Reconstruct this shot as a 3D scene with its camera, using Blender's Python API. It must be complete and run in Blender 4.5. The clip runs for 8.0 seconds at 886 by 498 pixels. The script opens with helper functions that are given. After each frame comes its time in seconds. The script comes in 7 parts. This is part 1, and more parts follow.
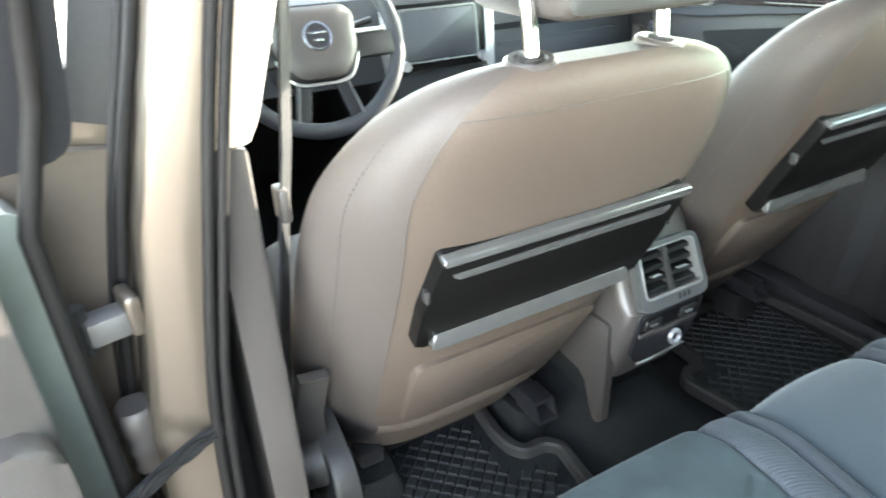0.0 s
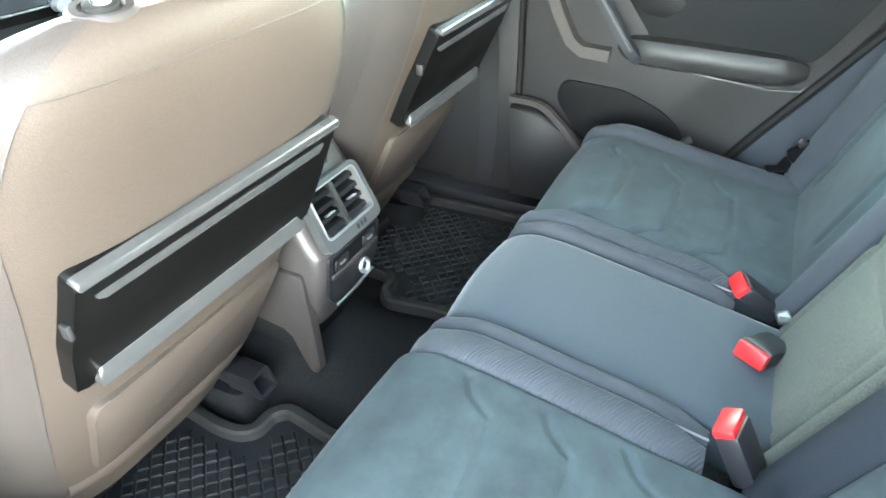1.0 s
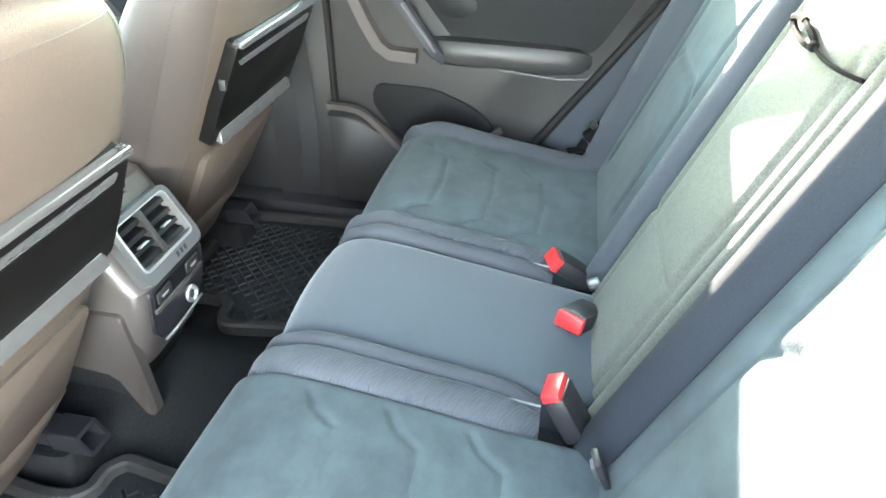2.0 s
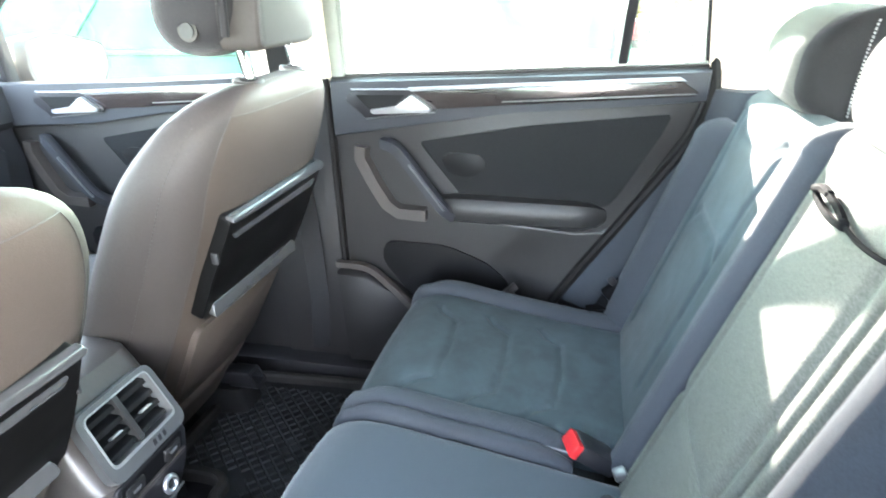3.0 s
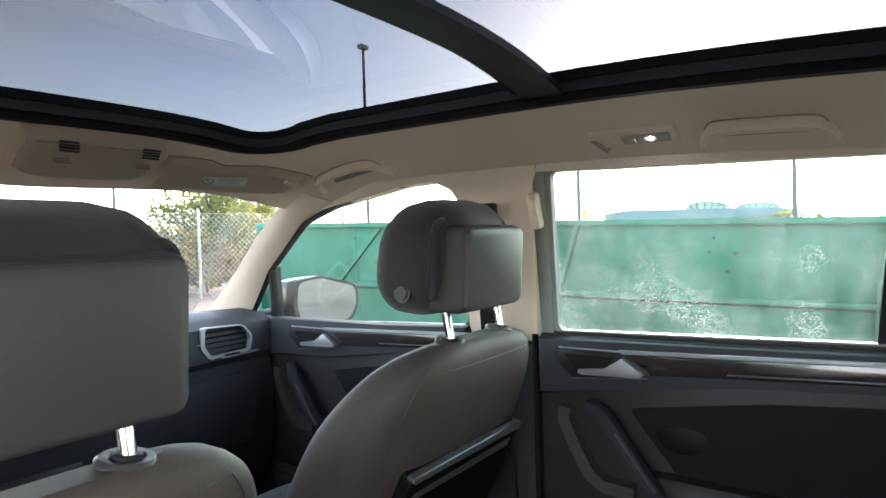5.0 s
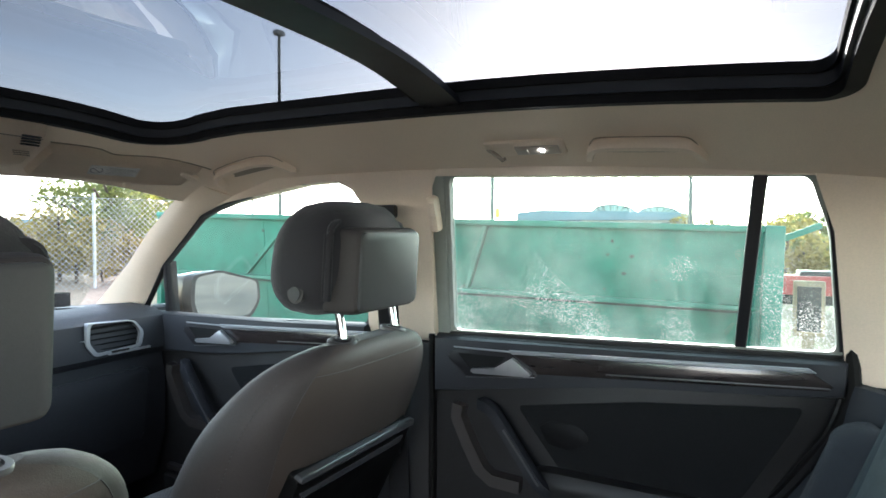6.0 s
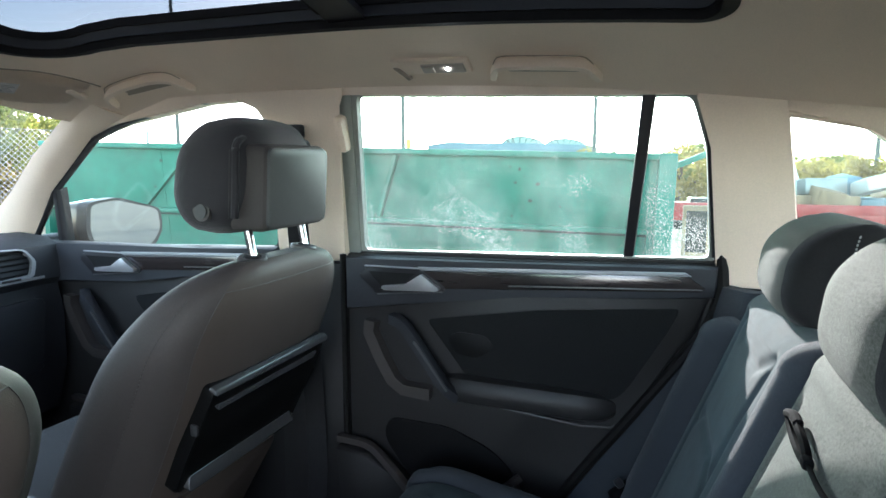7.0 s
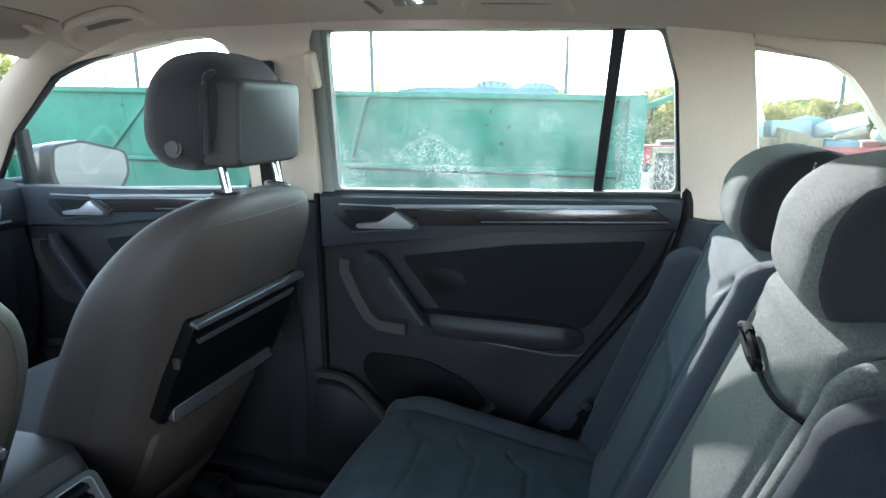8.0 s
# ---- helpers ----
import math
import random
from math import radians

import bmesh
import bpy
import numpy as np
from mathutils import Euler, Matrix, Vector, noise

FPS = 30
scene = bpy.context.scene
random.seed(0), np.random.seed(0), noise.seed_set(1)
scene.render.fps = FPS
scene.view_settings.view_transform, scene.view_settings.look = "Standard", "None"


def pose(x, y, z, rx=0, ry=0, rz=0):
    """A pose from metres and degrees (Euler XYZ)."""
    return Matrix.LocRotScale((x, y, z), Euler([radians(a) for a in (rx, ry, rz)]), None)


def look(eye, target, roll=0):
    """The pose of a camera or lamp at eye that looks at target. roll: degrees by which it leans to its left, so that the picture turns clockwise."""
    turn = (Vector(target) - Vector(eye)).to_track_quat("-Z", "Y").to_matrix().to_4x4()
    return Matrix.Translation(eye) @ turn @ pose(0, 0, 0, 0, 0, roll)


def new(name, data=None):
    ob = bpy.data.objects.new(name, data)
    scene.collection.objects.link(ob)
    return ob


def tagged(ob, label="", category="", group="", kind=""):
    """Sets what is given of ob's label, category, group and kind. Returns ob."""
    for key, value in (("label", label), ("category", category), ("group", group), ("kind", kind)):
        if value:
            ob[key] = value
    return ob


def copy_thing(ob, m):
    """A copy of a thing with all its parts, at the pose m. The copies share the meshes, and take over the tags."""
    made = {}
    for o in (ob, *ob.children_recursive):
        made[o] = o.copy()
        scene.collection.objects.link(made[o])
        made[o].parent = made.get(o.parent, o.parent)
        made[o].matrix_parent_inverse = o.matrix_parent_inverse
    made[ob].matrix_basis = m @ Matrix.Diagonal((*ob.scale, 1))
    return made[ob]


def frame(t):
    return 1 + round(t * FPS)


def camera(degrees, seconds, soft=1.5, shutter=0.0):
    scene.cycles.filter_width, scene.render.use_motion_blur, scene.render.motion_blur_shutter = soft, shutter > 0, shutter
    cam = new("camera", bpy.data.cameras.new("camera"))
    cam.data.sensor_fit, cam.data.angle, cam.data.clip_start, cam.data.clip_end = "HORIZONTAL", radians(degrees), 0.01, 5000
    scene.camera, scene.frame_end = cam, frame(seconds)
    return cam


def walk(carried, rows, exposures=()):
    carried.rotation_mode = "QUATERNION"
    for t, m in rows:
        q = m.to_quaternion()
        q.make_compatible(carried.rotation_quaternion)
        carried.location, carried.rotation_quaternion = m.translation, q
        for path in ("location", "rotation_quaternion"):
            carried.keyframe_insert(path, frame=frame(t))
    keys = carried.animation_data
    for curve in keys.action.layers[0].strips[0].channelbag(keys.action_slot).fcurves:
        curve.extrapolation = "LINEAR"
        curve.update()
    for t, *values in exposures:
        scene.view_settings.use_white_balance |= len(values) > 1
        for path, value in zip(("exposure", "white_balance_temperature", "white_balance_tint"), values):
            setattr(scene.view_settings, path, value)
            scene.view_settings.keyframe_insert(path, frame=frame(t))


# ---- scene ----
cam = camera(70.6, 8.0, shutter=0.18)
PATH = [
    (0, (-0.809, -0.517, 1.317), (0.048, 1.02, 0.367), -1.7),
    (0.5, (-0.756, -0.474, 1.314), (0.533, 0.623, 0.249), -0.9),
    (1, (-0.751, -0.475, 1.304), (0.703, 0.288, 0.161), -1.3),
    (1.5, (-0.755, -0.498, 1.308), (0.771, -0.017, 0.108), -0.4),
    (1.7, (-0.756, -0.503, 1.311), (0.79, -0.123, 0.1), -0.4),
    (2.8, (-0.662, -0.536, 1.322), (1.113, -0.203, 0.463), -1.3),
    (3, (-0.631, -0.54, 1.332), (1.154, -0.078, 0.558), -2.4),
    (3.5, (-0.571, -0.537, 1.351), (1.159, 0.293, 0.788), -2.4),
    (4, (-0.552, -0.549, 1.362), (1.082, 0.539, 0.981), -3.7),
    (4.2, (-0.545, -0.542, 1.363), (1.053, 0.639, 1.137), -5.3),
    (5.3, (-0.559, -0.597, 1.387), (1.099, 0.52, 1.369), -0.7),
    (5.5, (-0.558, -0.608, 1.392), (1.119, 0.482, 1.368), -0.7),
    (6, (-0.558, -0.617, 1.391), (1.22, 0.297, 1.329), 0.1),
    (6.5, (-0.568, -0.628, 1.378), (1.271, 0.137, 1.2), -0.0),
    (7, (-0.588, -0.637, 1.364), (1.283, 0.013, 1.089), -0.1),
    (7.5, (-0.606, -0.636, 1.353), (1.268, -0.036, 0.991), -0.3),
    (8, (-0.613, -0.641, 1.346), (1.257, -0.084, 0.904), -0.4),
]
walk(cam, [(t, look(eye, target, roll)) for t, eye, target, roll in PATH], [(0.0, 6.15, 6250, 8), (1.0, 6.80, 6200, 6), (1.7, 7.03, 6450, 8), (3.0, 6.35, 5950, 14), (3.5, 6.12, 5850, 18), (4.2, 4.66, 5900, 19), (5.3, 3.66, 5900, 16), (8.0, 3.90, 5300, 12)])

# ---- light ----
SUN = Vector((0.948, 0.205, 0.243)).normalized()
world = bpy.data.worlds.new("sky_world")
scene.world = world
world.use_nodes = True
wn = world.node_tree.nodes
wl = world.node_tree.links
sky = wn.new("ShaderNodeTexSky")
sky.sky_type = 'NISHITA'
sky.sun_disc = False
sky.sun_elevation = math.asin(SUN.z)
sky.sun_rotation = math.atan2(SUN.x, SUN.y)
sky.dust_density = 0.6
sky.air_density = 1.0
# thin high haze over the clear sky
wtc = wn.new("ShaderNodeTexCoord")
wmp = wn.new("ShaderNodeMapping")
wmp.inputs["Scale"].default_value = (1, 1, 3)
wno = wn.new("ShaderNodeTexNoise")
wno.inputs["Scale"].default_value = 2.2
wno.inputs["Detail"].default_value = 7
wl.new(wtc.outputs["Generated"], wmp.inputs[0])
wl.new(wmp.outputs[0], wno.inputs[0])
wrg = wn.new("ShaderNodeMapRange")
wrg.inputs[1].default_value, wrg.inputs[2].default_value = 0.35, 0.7
wrg.inputs[3].default_value, wrg.inputs[4].default_value = 0.3, 0.85
wl.new(wno.outputs[0], wrg.inputs[0])
wbw = wn.new("ShaderNodeRGBToBW")
wl.new(sky.outputs[0], wbw.inputs[0])
wsc = wn.new("ShaderNodeVectorMath")
wsc.operation = 'SCALE'
wsc.inputs[0].default_value = (1.2, 1.12, 1.0)
wl.new(wbw.outputs[0], wsc.inputs["Scale"])
wmx = wn.new("ShaderNodeMix")
wmx.data_type = 'RGBA'
wl.new(wrg.outputs[0], wmx.inputs[0])
wl.new(sky.outputs[0], wmx.inputs[6])
wl.new(wsc.outputs[0], wmx.inputs[7])
wl.new(wmx.outputs[2], wn["Background"].inputs[0])
wn["Background"].inputs[1].default_value = 0.15
sun_data = bpy.data.lights.new("sun", 'SUN')
sun_data.energy = 1.2
sun_data.angle = radians(0.5)
sun_data.color = (1.0, 0.9, 0.74)
sun = new("sun", sun_data)
sun.matrix_basis = look((30, 8, 12), Vector((30, 8, 12)) - SUN)


# ---- materials ----
def material(name, color, rough=0.6, metal=0.0, spec=0.5, scale=40.0, vary=0.15, bump=0.0, bump_scale=200.0,
             stain=0.1, stain_scale=3.0, coat=0.0, sheen=0.0, stretch=(1, 1, 1), rough_vary=0.1):
    m = bpy.data.materials.new(name)
    m.use_nodes = True
    nt = m.node_tree
    n, l = nt.nodes, nt.links
    b = n["Principled BSDF"]
    b.inputs["Metallic"].default_value = metal
    b.inputs["Specular IOR Level"].default_value = spec
    b.inputs["Coat Weight"].default_value = coat
    b.inputs["Coat Roughness"].default_value = 0.05
    b.inputs["Sheen Weight"].default_value = sheen
    b.inputs["Sheen Roughness"].default_value = 0.4
    tc = n.new("ShaderNodeTexCoord")
    mp = n.new("ShaderNodeMapping")
    mp.inputs["Scale"].default_value = stretch
    l.new(tc.outputs["Object"], mp.inputs[0])
    fine = n.new("ShaderNodeTexNoise")
    fine.inputs["Scale"].default_value = scale
    fine.inputs["Detail"].default_value = 5
    big = n.new("ShaderNodeTexNoise")
    big.inputs["Scale"].default_value = stain_scale
    big.inputs["Detail"].default_value = 6
    big.inputs["Roughness"].default_value = 0.65
    l.new(mp.outputs[0], fine.inputs[0])
    l.new(mp.outputs[0], big.inputs[0])
    r1 = n.new("ShaderNodeMapRange")
    r1.inputs[1].default_value, r1.inputs[2].default_value = 0.3, 0.7
    r1.inputs[3].default_value, r1.inputs[4].default_value = 1 - vary, 1 + vary
    l.new(fine.outputs[0], r1.inputs[0])
    r2 = n.new("ShaderNodeMapRange")
    r2.inputs[1].default_value, r2.inputs[2].default_value = 0.3, 0.7
    r2.inputs[3].default_value, r2.inputs[4].default_value = 1 - stain, 1 + stain
    l.new(big.outputs[0], r2.inputs[0])
    mul = n.new("ShaderNodeMath")
    mul.operation = 'MULTIPLY'
    l.new(r1.outputs[0], mul.inputs[0])
    l.new(r2.outputs[0], mul.inputs[1])
    vm = n.new("ShaderNodeVectorMath")
    vm.operation = 'SCALE'
    vm.inputs[0].default_value = color
    l.new(mul.outputs[0], vm.inputs["Scale"])
    l.new(vm.outputs[0], b.inputs["Base Color"])
    r3 = n.new("ShaderNodeMapRange")
    r3.inputs[1].default_value, r3.inputs[2].default_value = 0.3, 0.7
    r3.inputs[3].default_value, r3.inputs[4].default_value = max(0.02, rough - rough_vary), min(1, rough + rough_vary)
    l.new(big.outputs[0], r3.inputs[0])
    l.new(r3.outputs[0], b.inputs["Roughness"])
    if bump:
        t = n.new("ShaderNodeTexNoise")
        t.inputs["Scale"].default_value = bump_scale
        t.inputs["Detail"].default_value = 3
        l.new(mp.outputs[0], t.inputs[0])
        bp = n.new("ShaderNodeBump")
        bp.inputs["Strength"].default_value = bump
        bp.inputs["Distance"].default_value = 0.002
        l.new(t.outputs[0], bp.inputs["Height"])
        l.new(bp.outputs[0], b.inputs["Normal"])
    return m


def weave(m, scale=900.0, strength=0.25, amount=0.25):
    """Adds a fine diagonal twill to a fabric."""
    n, l = m.node_tree.nodes, m.node_tree.links
    b = n["Principled BSDF"]
    tc = n.new("ShaderNodeTexCoord")
    w1 = n.new("ShaderNodeTexWave")
    w1.wave_type, w1.bands_direction = 'BANDS', 'DIAGONAL'
    w1.inputs["Scale"].default_value = scale
    w1.inputs["Distortion"].default_value = 1.5
    w1.inputs["Detail"].default_value = 1
    l.new(tc.outputs["Object"], w1.inputs[0])
    bp = n.new("ShaderNodeBump")
    bp.inputs["Strength"].default_value = strength
    bp.inputs["Distance"].default_value = 0.001
    l.new(w1.outputs["Fac"], bp.inputs["Height"])
    if b.inputs["Normal"].links:
        l.new(b.inputs["Normal"].links[0].from_socket, bp.inputs["Normal"])
    l.new(bp.outputs[0], b.inputs["Normal"])
    return m


def glass(name, tint, gloss=1.0, dirt=0.0, drops=0.0):
    m = bpy.data.materials.new(name)
    m.use_nodes = True
    n, l = m.node_tree.nodes, m.node_tree.links
    n.remove(n["Principled BSDF"])
    out = n["Material Output"]
    tr = n.new("ShaderNodeBsdfTransparent")
    tr.inputs[0].default_value = (*tint, 1)
    gl = n.new("ShaderNodeBsdfGlossy")
    gl.inputs["Roughness"].default_value = 0.01
    lw = n.new("ShaderNodeLayerWeight")
    pw = n.new("ShaderNodeMath")
    pw.operation = 'POWER'
    pw.inputs[1].default_value = 5
    l.new(lw.outputs["Facing"], pw.inputs[0])
    sc = n.new("ShaderNodeMath")
    sc.operation = 'MULTIPLY_ADD'
    sc.inputs[1].default_value = 0.9 * gloss
    sc.inputs[2].default_value = 0.04 * gloss
    l.new(pw.outputs[0], sc.inputs[0])
    mx = n.new("ShaderNodeMixShader")
    l.new(sc.outputs[0], mx.inputs[0])
    l.new(tr.outputs[0], mx.inputs[1])
    l.new(gl.outputs[0], mx.inputs[2])
    last = mx
    if dirt:
        tc = n.new("ShaderNodeTexCoord")
        mp = n.new("ShaderNodeMapping")
        mp.inputs["Scale"].default_value = (1, 1, 0.6)
        l.new(tc.outputs["Object"], mp.inputs[0])
        no = n.new("ShaderNodeTexNoise")
        no.inputs["Scale"].default_value = 14
        no.inputs["Detail"].default_value = 8
        no.inputs["Roughness"].default_value = 0.7
        l.new(mp.outputs[0], no.inputs[0])
        rg = n.new("ShaderNodeMapRange")
        rg.inputs[1].default_value, rg.inputs[2].default_value = 0.42, 0.75
        rg.inputs[3].default_value, rg.inputs[4].default_value = dirt * 0.25, dirt
        l.new(no.outputs[0], rg.inputs[0])
        df = n.new("ShaderNodeBsdfTranslucent")
        df.inputs[0].default_value = (0.8, 0.78, 0.72, 1)
        m2 = n.new("ShaderNodeMixShader")
        l.new(rg.outputs[0], m2.inputs[0])
        l.new(last.outputs[0], m2.inputs[1])
        l.new(df.outputs[0], m2.inputs[2])
        last = m2
        # dried water drops, in clusters
        vo = n.new("ShaderNodeTexVoronoi")
        vo.inputs["Scale"].default_value = 380
        l.new(tc.outputs["Object"], vo.inputs[0])
        lt = n.new("ShaderNodeMath")
        lt.operation = 'LESS_THAN'
        lt.inputs[1].default_value = 0.23
        l.new(vo.outputs["Distance"], lt.inputs[0])
        n2 = n.new("ShaderNodeTexNoise")
        n2.inputs["Scale"].default_value = 7
        n2.inputs["Detail"].default_value = 4
        l.new(tc.outputs["Object"], n2.inputs[0])
        gt = n.new("ShaderNodeMapRange")
        gt.inputs[1].default_value, gt.inputs[2].default_value = 0.40, 0.70
        gt.inputs[3].default_value, gt.inputs[4].default_value = 0.0, drops
        l.new(n2.outputs[0], gt.inputs[0])
        mm = n.new("ShaderNodeMath")
        mm.operation = 'MULTIPLY'
        l.new(lt.outputs[0], mm.inputs[0])
        sx = n.new("ShaderNodeSeparateXYZ")
        l.new(tc.outputs["Object"], sx.inputs[0])
        hz = n.new("ShaderNodeMapRange")
        hz.inputs[1].default_value, hz.inputs[2].default_value = 1.18, 1.42
        hz.inputs[3].default_value, hz.inputs[4].default_value = 1.0, 0.12
        l.new(sx.outputs[2], hz.inputs[0])
        mh = n.new("ShaderNodeMath")
        mh.operation = 'MULTIPLY'
        l.new(gt.outputs[0], mh.inputs[0])
        l.new(hz.outputs[0], mh.inputs[1])
        l.new(mh.outputs[0], mm.inputs[1])
        d2 = n.new("ShaderNodeBsdfTranslucent")
        d2.inputs[0].default_value = (0.9, 0.9, 0.88, 1)
        m3 = n.new("ShaderNodeMixShader")
        l.new(mm.outputs[0], m3.inputs[0])
        l.new(last.outputs[0], m3.inputs[1])
        l.new(d2.outputs[0], m3.inputs[2])
        last = m3
    l.new(last.outputs[0], out.inputs[0])
    return m


SEAT = weave(material("seat_fabric", spec=0.25, color=(0.075, 0.075, 0.078), rough=0.85, vary=0.12, scale=500, bump=0.3, bump_scale=900, stain=0.08, sheen=0.25))
SEATBACK = material("seat_back_leatherette", (0.060, 0.0465, 0.0375), 0.6, spec=0.3, vary=0.06, scale=300, bump=0.25, bump_scale=700, stain=0.07)
# same leatherette as the back, with cooler light put into its colour
SEATSIDE = material("seat_leatherette_cool_lit", (0.051, 0.043, 0.0385), 0.6, spec=0.3, vary=0.06, scale=300, bump=0.25, bump_scale=700, stain=0.07)
TWILL = weave(material("bolster_twill", spec=0.2, color=(0.033, 0.038, 0.0455), rough=0.85, vary=0.12, scale=600, stain=0.12, stain_scale=7, sheen=0.12), 900, 0.3)
RIBTWILL = material("ribbed_band", spec=0.2, color=(0.036, 0.042, 0.050), rough=0.85, vary=0.12, scale=600, stain=0.1, stain_scale=7, sheen=0.12)
rn, rl = RIBTWILL.node_tree.nodes, RIBTWILL.node_tree.links
rtc, rmp, rwv, rbp = rn.new("ShaderNodeTexCoord"), rn.new("ShaderNodeMapping"), rn.new("ShaderNodeTexWave"), rn.new("ShaderNodeBump")
rmp.inputs["Rotation"].default_value = (0, 0, radians(-62))
rwv.inputs["Scale"].default_value = 72
rwv.inputs["Distortion"].default_value = 0.3
rbp.inputs["Strength"].default_value = 0.6
rbp.inputs["Distance"].default_value = 0.0012
rl.new(rtc.outputs["Object"], rmp.inputs[0])
rl.new(rmp.outputs[0], rwv.inputs[0])
rl.new(rwv.outputs["Fac"], rbp.inputs["Height"])
rl.new(rbp.outputs[0], rn["Principled BSDF"].inputs["Normal"])
SUEDE = material("suede_insert", spec=0.2, color=(0.036, 0.049, 0.054), rough=0.95, vary=0.12, scale=25, bump=0.25, bump_scale=600, stain=0.32, stain_scale=9, sheen=0.08)
CENTRE = material("seat_centre_cloth", spec=0.25, color=(0.034, 0.045, 0.055), rough=0.85, vary=0.08, scale=500, bump=0.25, bump_scale=800, stain=0.1, stain_scale=5, sheen=0.3)
GREYCLOTH = weave(material("backrest_cloth", spec=0.25, color=(0.074, 0.078, 0.067), rough=0.9, vary=0.30, scale=420, bump=0.4, bump_scale=900, stain=0.06, sheen=0.06), 700, 0.3)
DARK = material("dark_plastic", spec=0.35, color=(0.0194, 0.0187, 0.0186), rough=0.5, vary=0.08, scale=200, bump=0.2, bump_scale=500, stain=0.1)
CONSOLE = material("console_plastic", (0.052, 0.046, 0.043), 0.40, spec=0.5, vary=0.06, scale=200, bump=0.1, bump_scale=500)
DASHTRIM = material("dash_silver_band", (0.30, 0.31, 0.325), 0.42, metal=0.25, vary=0.04, scale=200)
DARKER = material("black_plastic", spec=0.35, color=(0.014, 0.014, 0.016), rough=0.45, vary=0.1, scale=200, bump=0.1, bump_scale=400)
SOFT = material("soft_dash", (0.027, 0.029, 0.034), 0.62, spec=0.3, vary=0.08, scale=300, bump=0.3, bump_scale=600)
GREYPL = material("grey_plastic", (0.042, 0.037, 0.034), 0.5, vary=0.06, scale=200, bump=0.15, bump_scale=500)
INSERT = material("door_insert_cloth", spec=0.2, color=(0.0115, 0.012, 0.0125), rough=0.9, vary=0.15, scale=400, bump=0.3, bump_scale=700)
LINER = material("headliner_cloth", (0.79, 0.655, 0.515), 0.95, vary=0.05, scale=500, bump=0.25, bump_scale=900, stain=0.05)
PILLAR = material("pillar_trim", (0.79, 0.66, 0.525), 0.7, vary=0.04, scale=300, bump=0.2, bump_scale=700, stain=0.04)
RUBBER = material("rubber", spec=0.15, color=(0.0075, 0.0068, 0.0066), rough=0.65, vary=0.15, scale=80, bump=0.1, bump_scale=300)
MAT = material("mat_rubber", spec=0.25, color=(0.0120, 0.0138, 0.0150), rough=0.58, vary=0.2, scale=60, bump=0.15, bump_scale=300, stain=0.35, stain_scale=12)
MATRIM = material("mat_rim_rubber", spec=0.25, color=(0.021, 0.020, 0.019), rough=0.6, vary=0.15, scale=60, stain=0.25, stain_scale=10)
CARPET = material("carpet", spec=0.1, color=(0.0120, 0.0124, 0.0128), rough=1.0, vary=0.35, scale=250, bump=0.8, bump_scale=500, stain=0.2)
CHROME = material("chrome", (0.75, 0.75, 0.74), 0.12, metal=1.0, vary=0.02, rough_vary=0.05)
DOORLINE = material("matt_silver_line", (0.30, 0.315, 0.33), 0.5, metal=0.4, vary=0.03)
SATIN = material("satin_silver", (0.62, 0.63, 0.64), 0.32, metal=0.85, vary=0.03, rough_vary=0.05)
GLOSS = material("glossy_dark_trim", (0.022, 0.018, 0.017), 0.2, vary=0.3, scale=30, stretch=(1, 0.15, 1), coat=0.3, rough_vary=0.05)
TRAYM = material("tray_plastic", (0.0045, 0.0044, 0.0043), 0.35, spec=0.08, vary=0.08, scale=100, rough_vary=0.06)
TRAYLIP = material("tray_lip_grey", (0.06, 0.06, 0.059), 0.2, metal=0.3, vary=0.05, scale=100, rough_vary=0.05, coat=0.6)
HRBACK = material("headrest_shell", (0.040, 0.042, 0.041), 0.55, vary=0.05, scale=200, bump=0.1, bump_scale=600)
HRCLOTH = weave(material("headrest_cover", spec=0.2, color=(0.030, 0.029, 0.031), rough=0.8, vary=0.1, scale=400, bump=0.3, bump_scale=700, sheen=0.2), 600, 0.3)
HRSIDE = weave(material("headrest_side_cover", spec=0.2, color=(0.016, 0.016, 0.017), rough=0.75, vary=0.1, scale=400, bump=0.3, bump_scale=700, sheen=0.15), 600, 0.3)
VENTRIM = material("vent_bezel_grey", (0.11, 0.112, 0.114), 0.34, metal=0.55, vary=0.05)
VENTEDGE = material("vent_rim_satin", (0.48, 0.48, 0.485), 0.35, metal=0.85, vary=0.03)
VENTM = material("vent_slat_black", (0.004, 0.004, 0.0045), 0.6, spec=0.2, vary=0.1, scale=100)
STRAPM = material("black_strap_fabric", (0.0045, 0.0045, 0.005), 0.95, spec=0.05, vary=0.1, scale=300)
BELT = weave(material("belt_webbing", spec=0.2, color=(0.011, 0.011, 0.012), rough=0.6, vary=0.1, scale=300), 500, 0.4)
# for seams and fittings, and for shade painted into the handle recesses
LINERDARK = material("darker_beige", (0.33, 0.28, 0.22), 0.9, vary=0.05)
SHELLSIDE = material("headrest_shell_side", (0.04, 0.035, 0.032), 0.6, spec=0.3, vary=0.06, scale=200, bump=0.1, bump_scale=600)
RED = material("buckle_red", (0.42, 0.015, 0.018), 0.4, vary=0.04)
PAINT = material("champagne_paint", (0.080, 0.066, 0.051), 0.35, metal=0.5, vary=0.03, scale=900, coat=0.7, stain=0.03)
MIRROR = material("mirror_glass", (0.50, 0.56, 0.60), 0.02, metal=1.0, vary=0.0, stain=0.02, rough_vary=0.01)
FRAMEGREY = material("door_frame_grey", (0.26, 0.28, 0.25), 0.5, vary=0.05)
SCREEN = material("dark_screen_glass", (0.026, 0.029, 0.034), 0.38, vary=0.02)
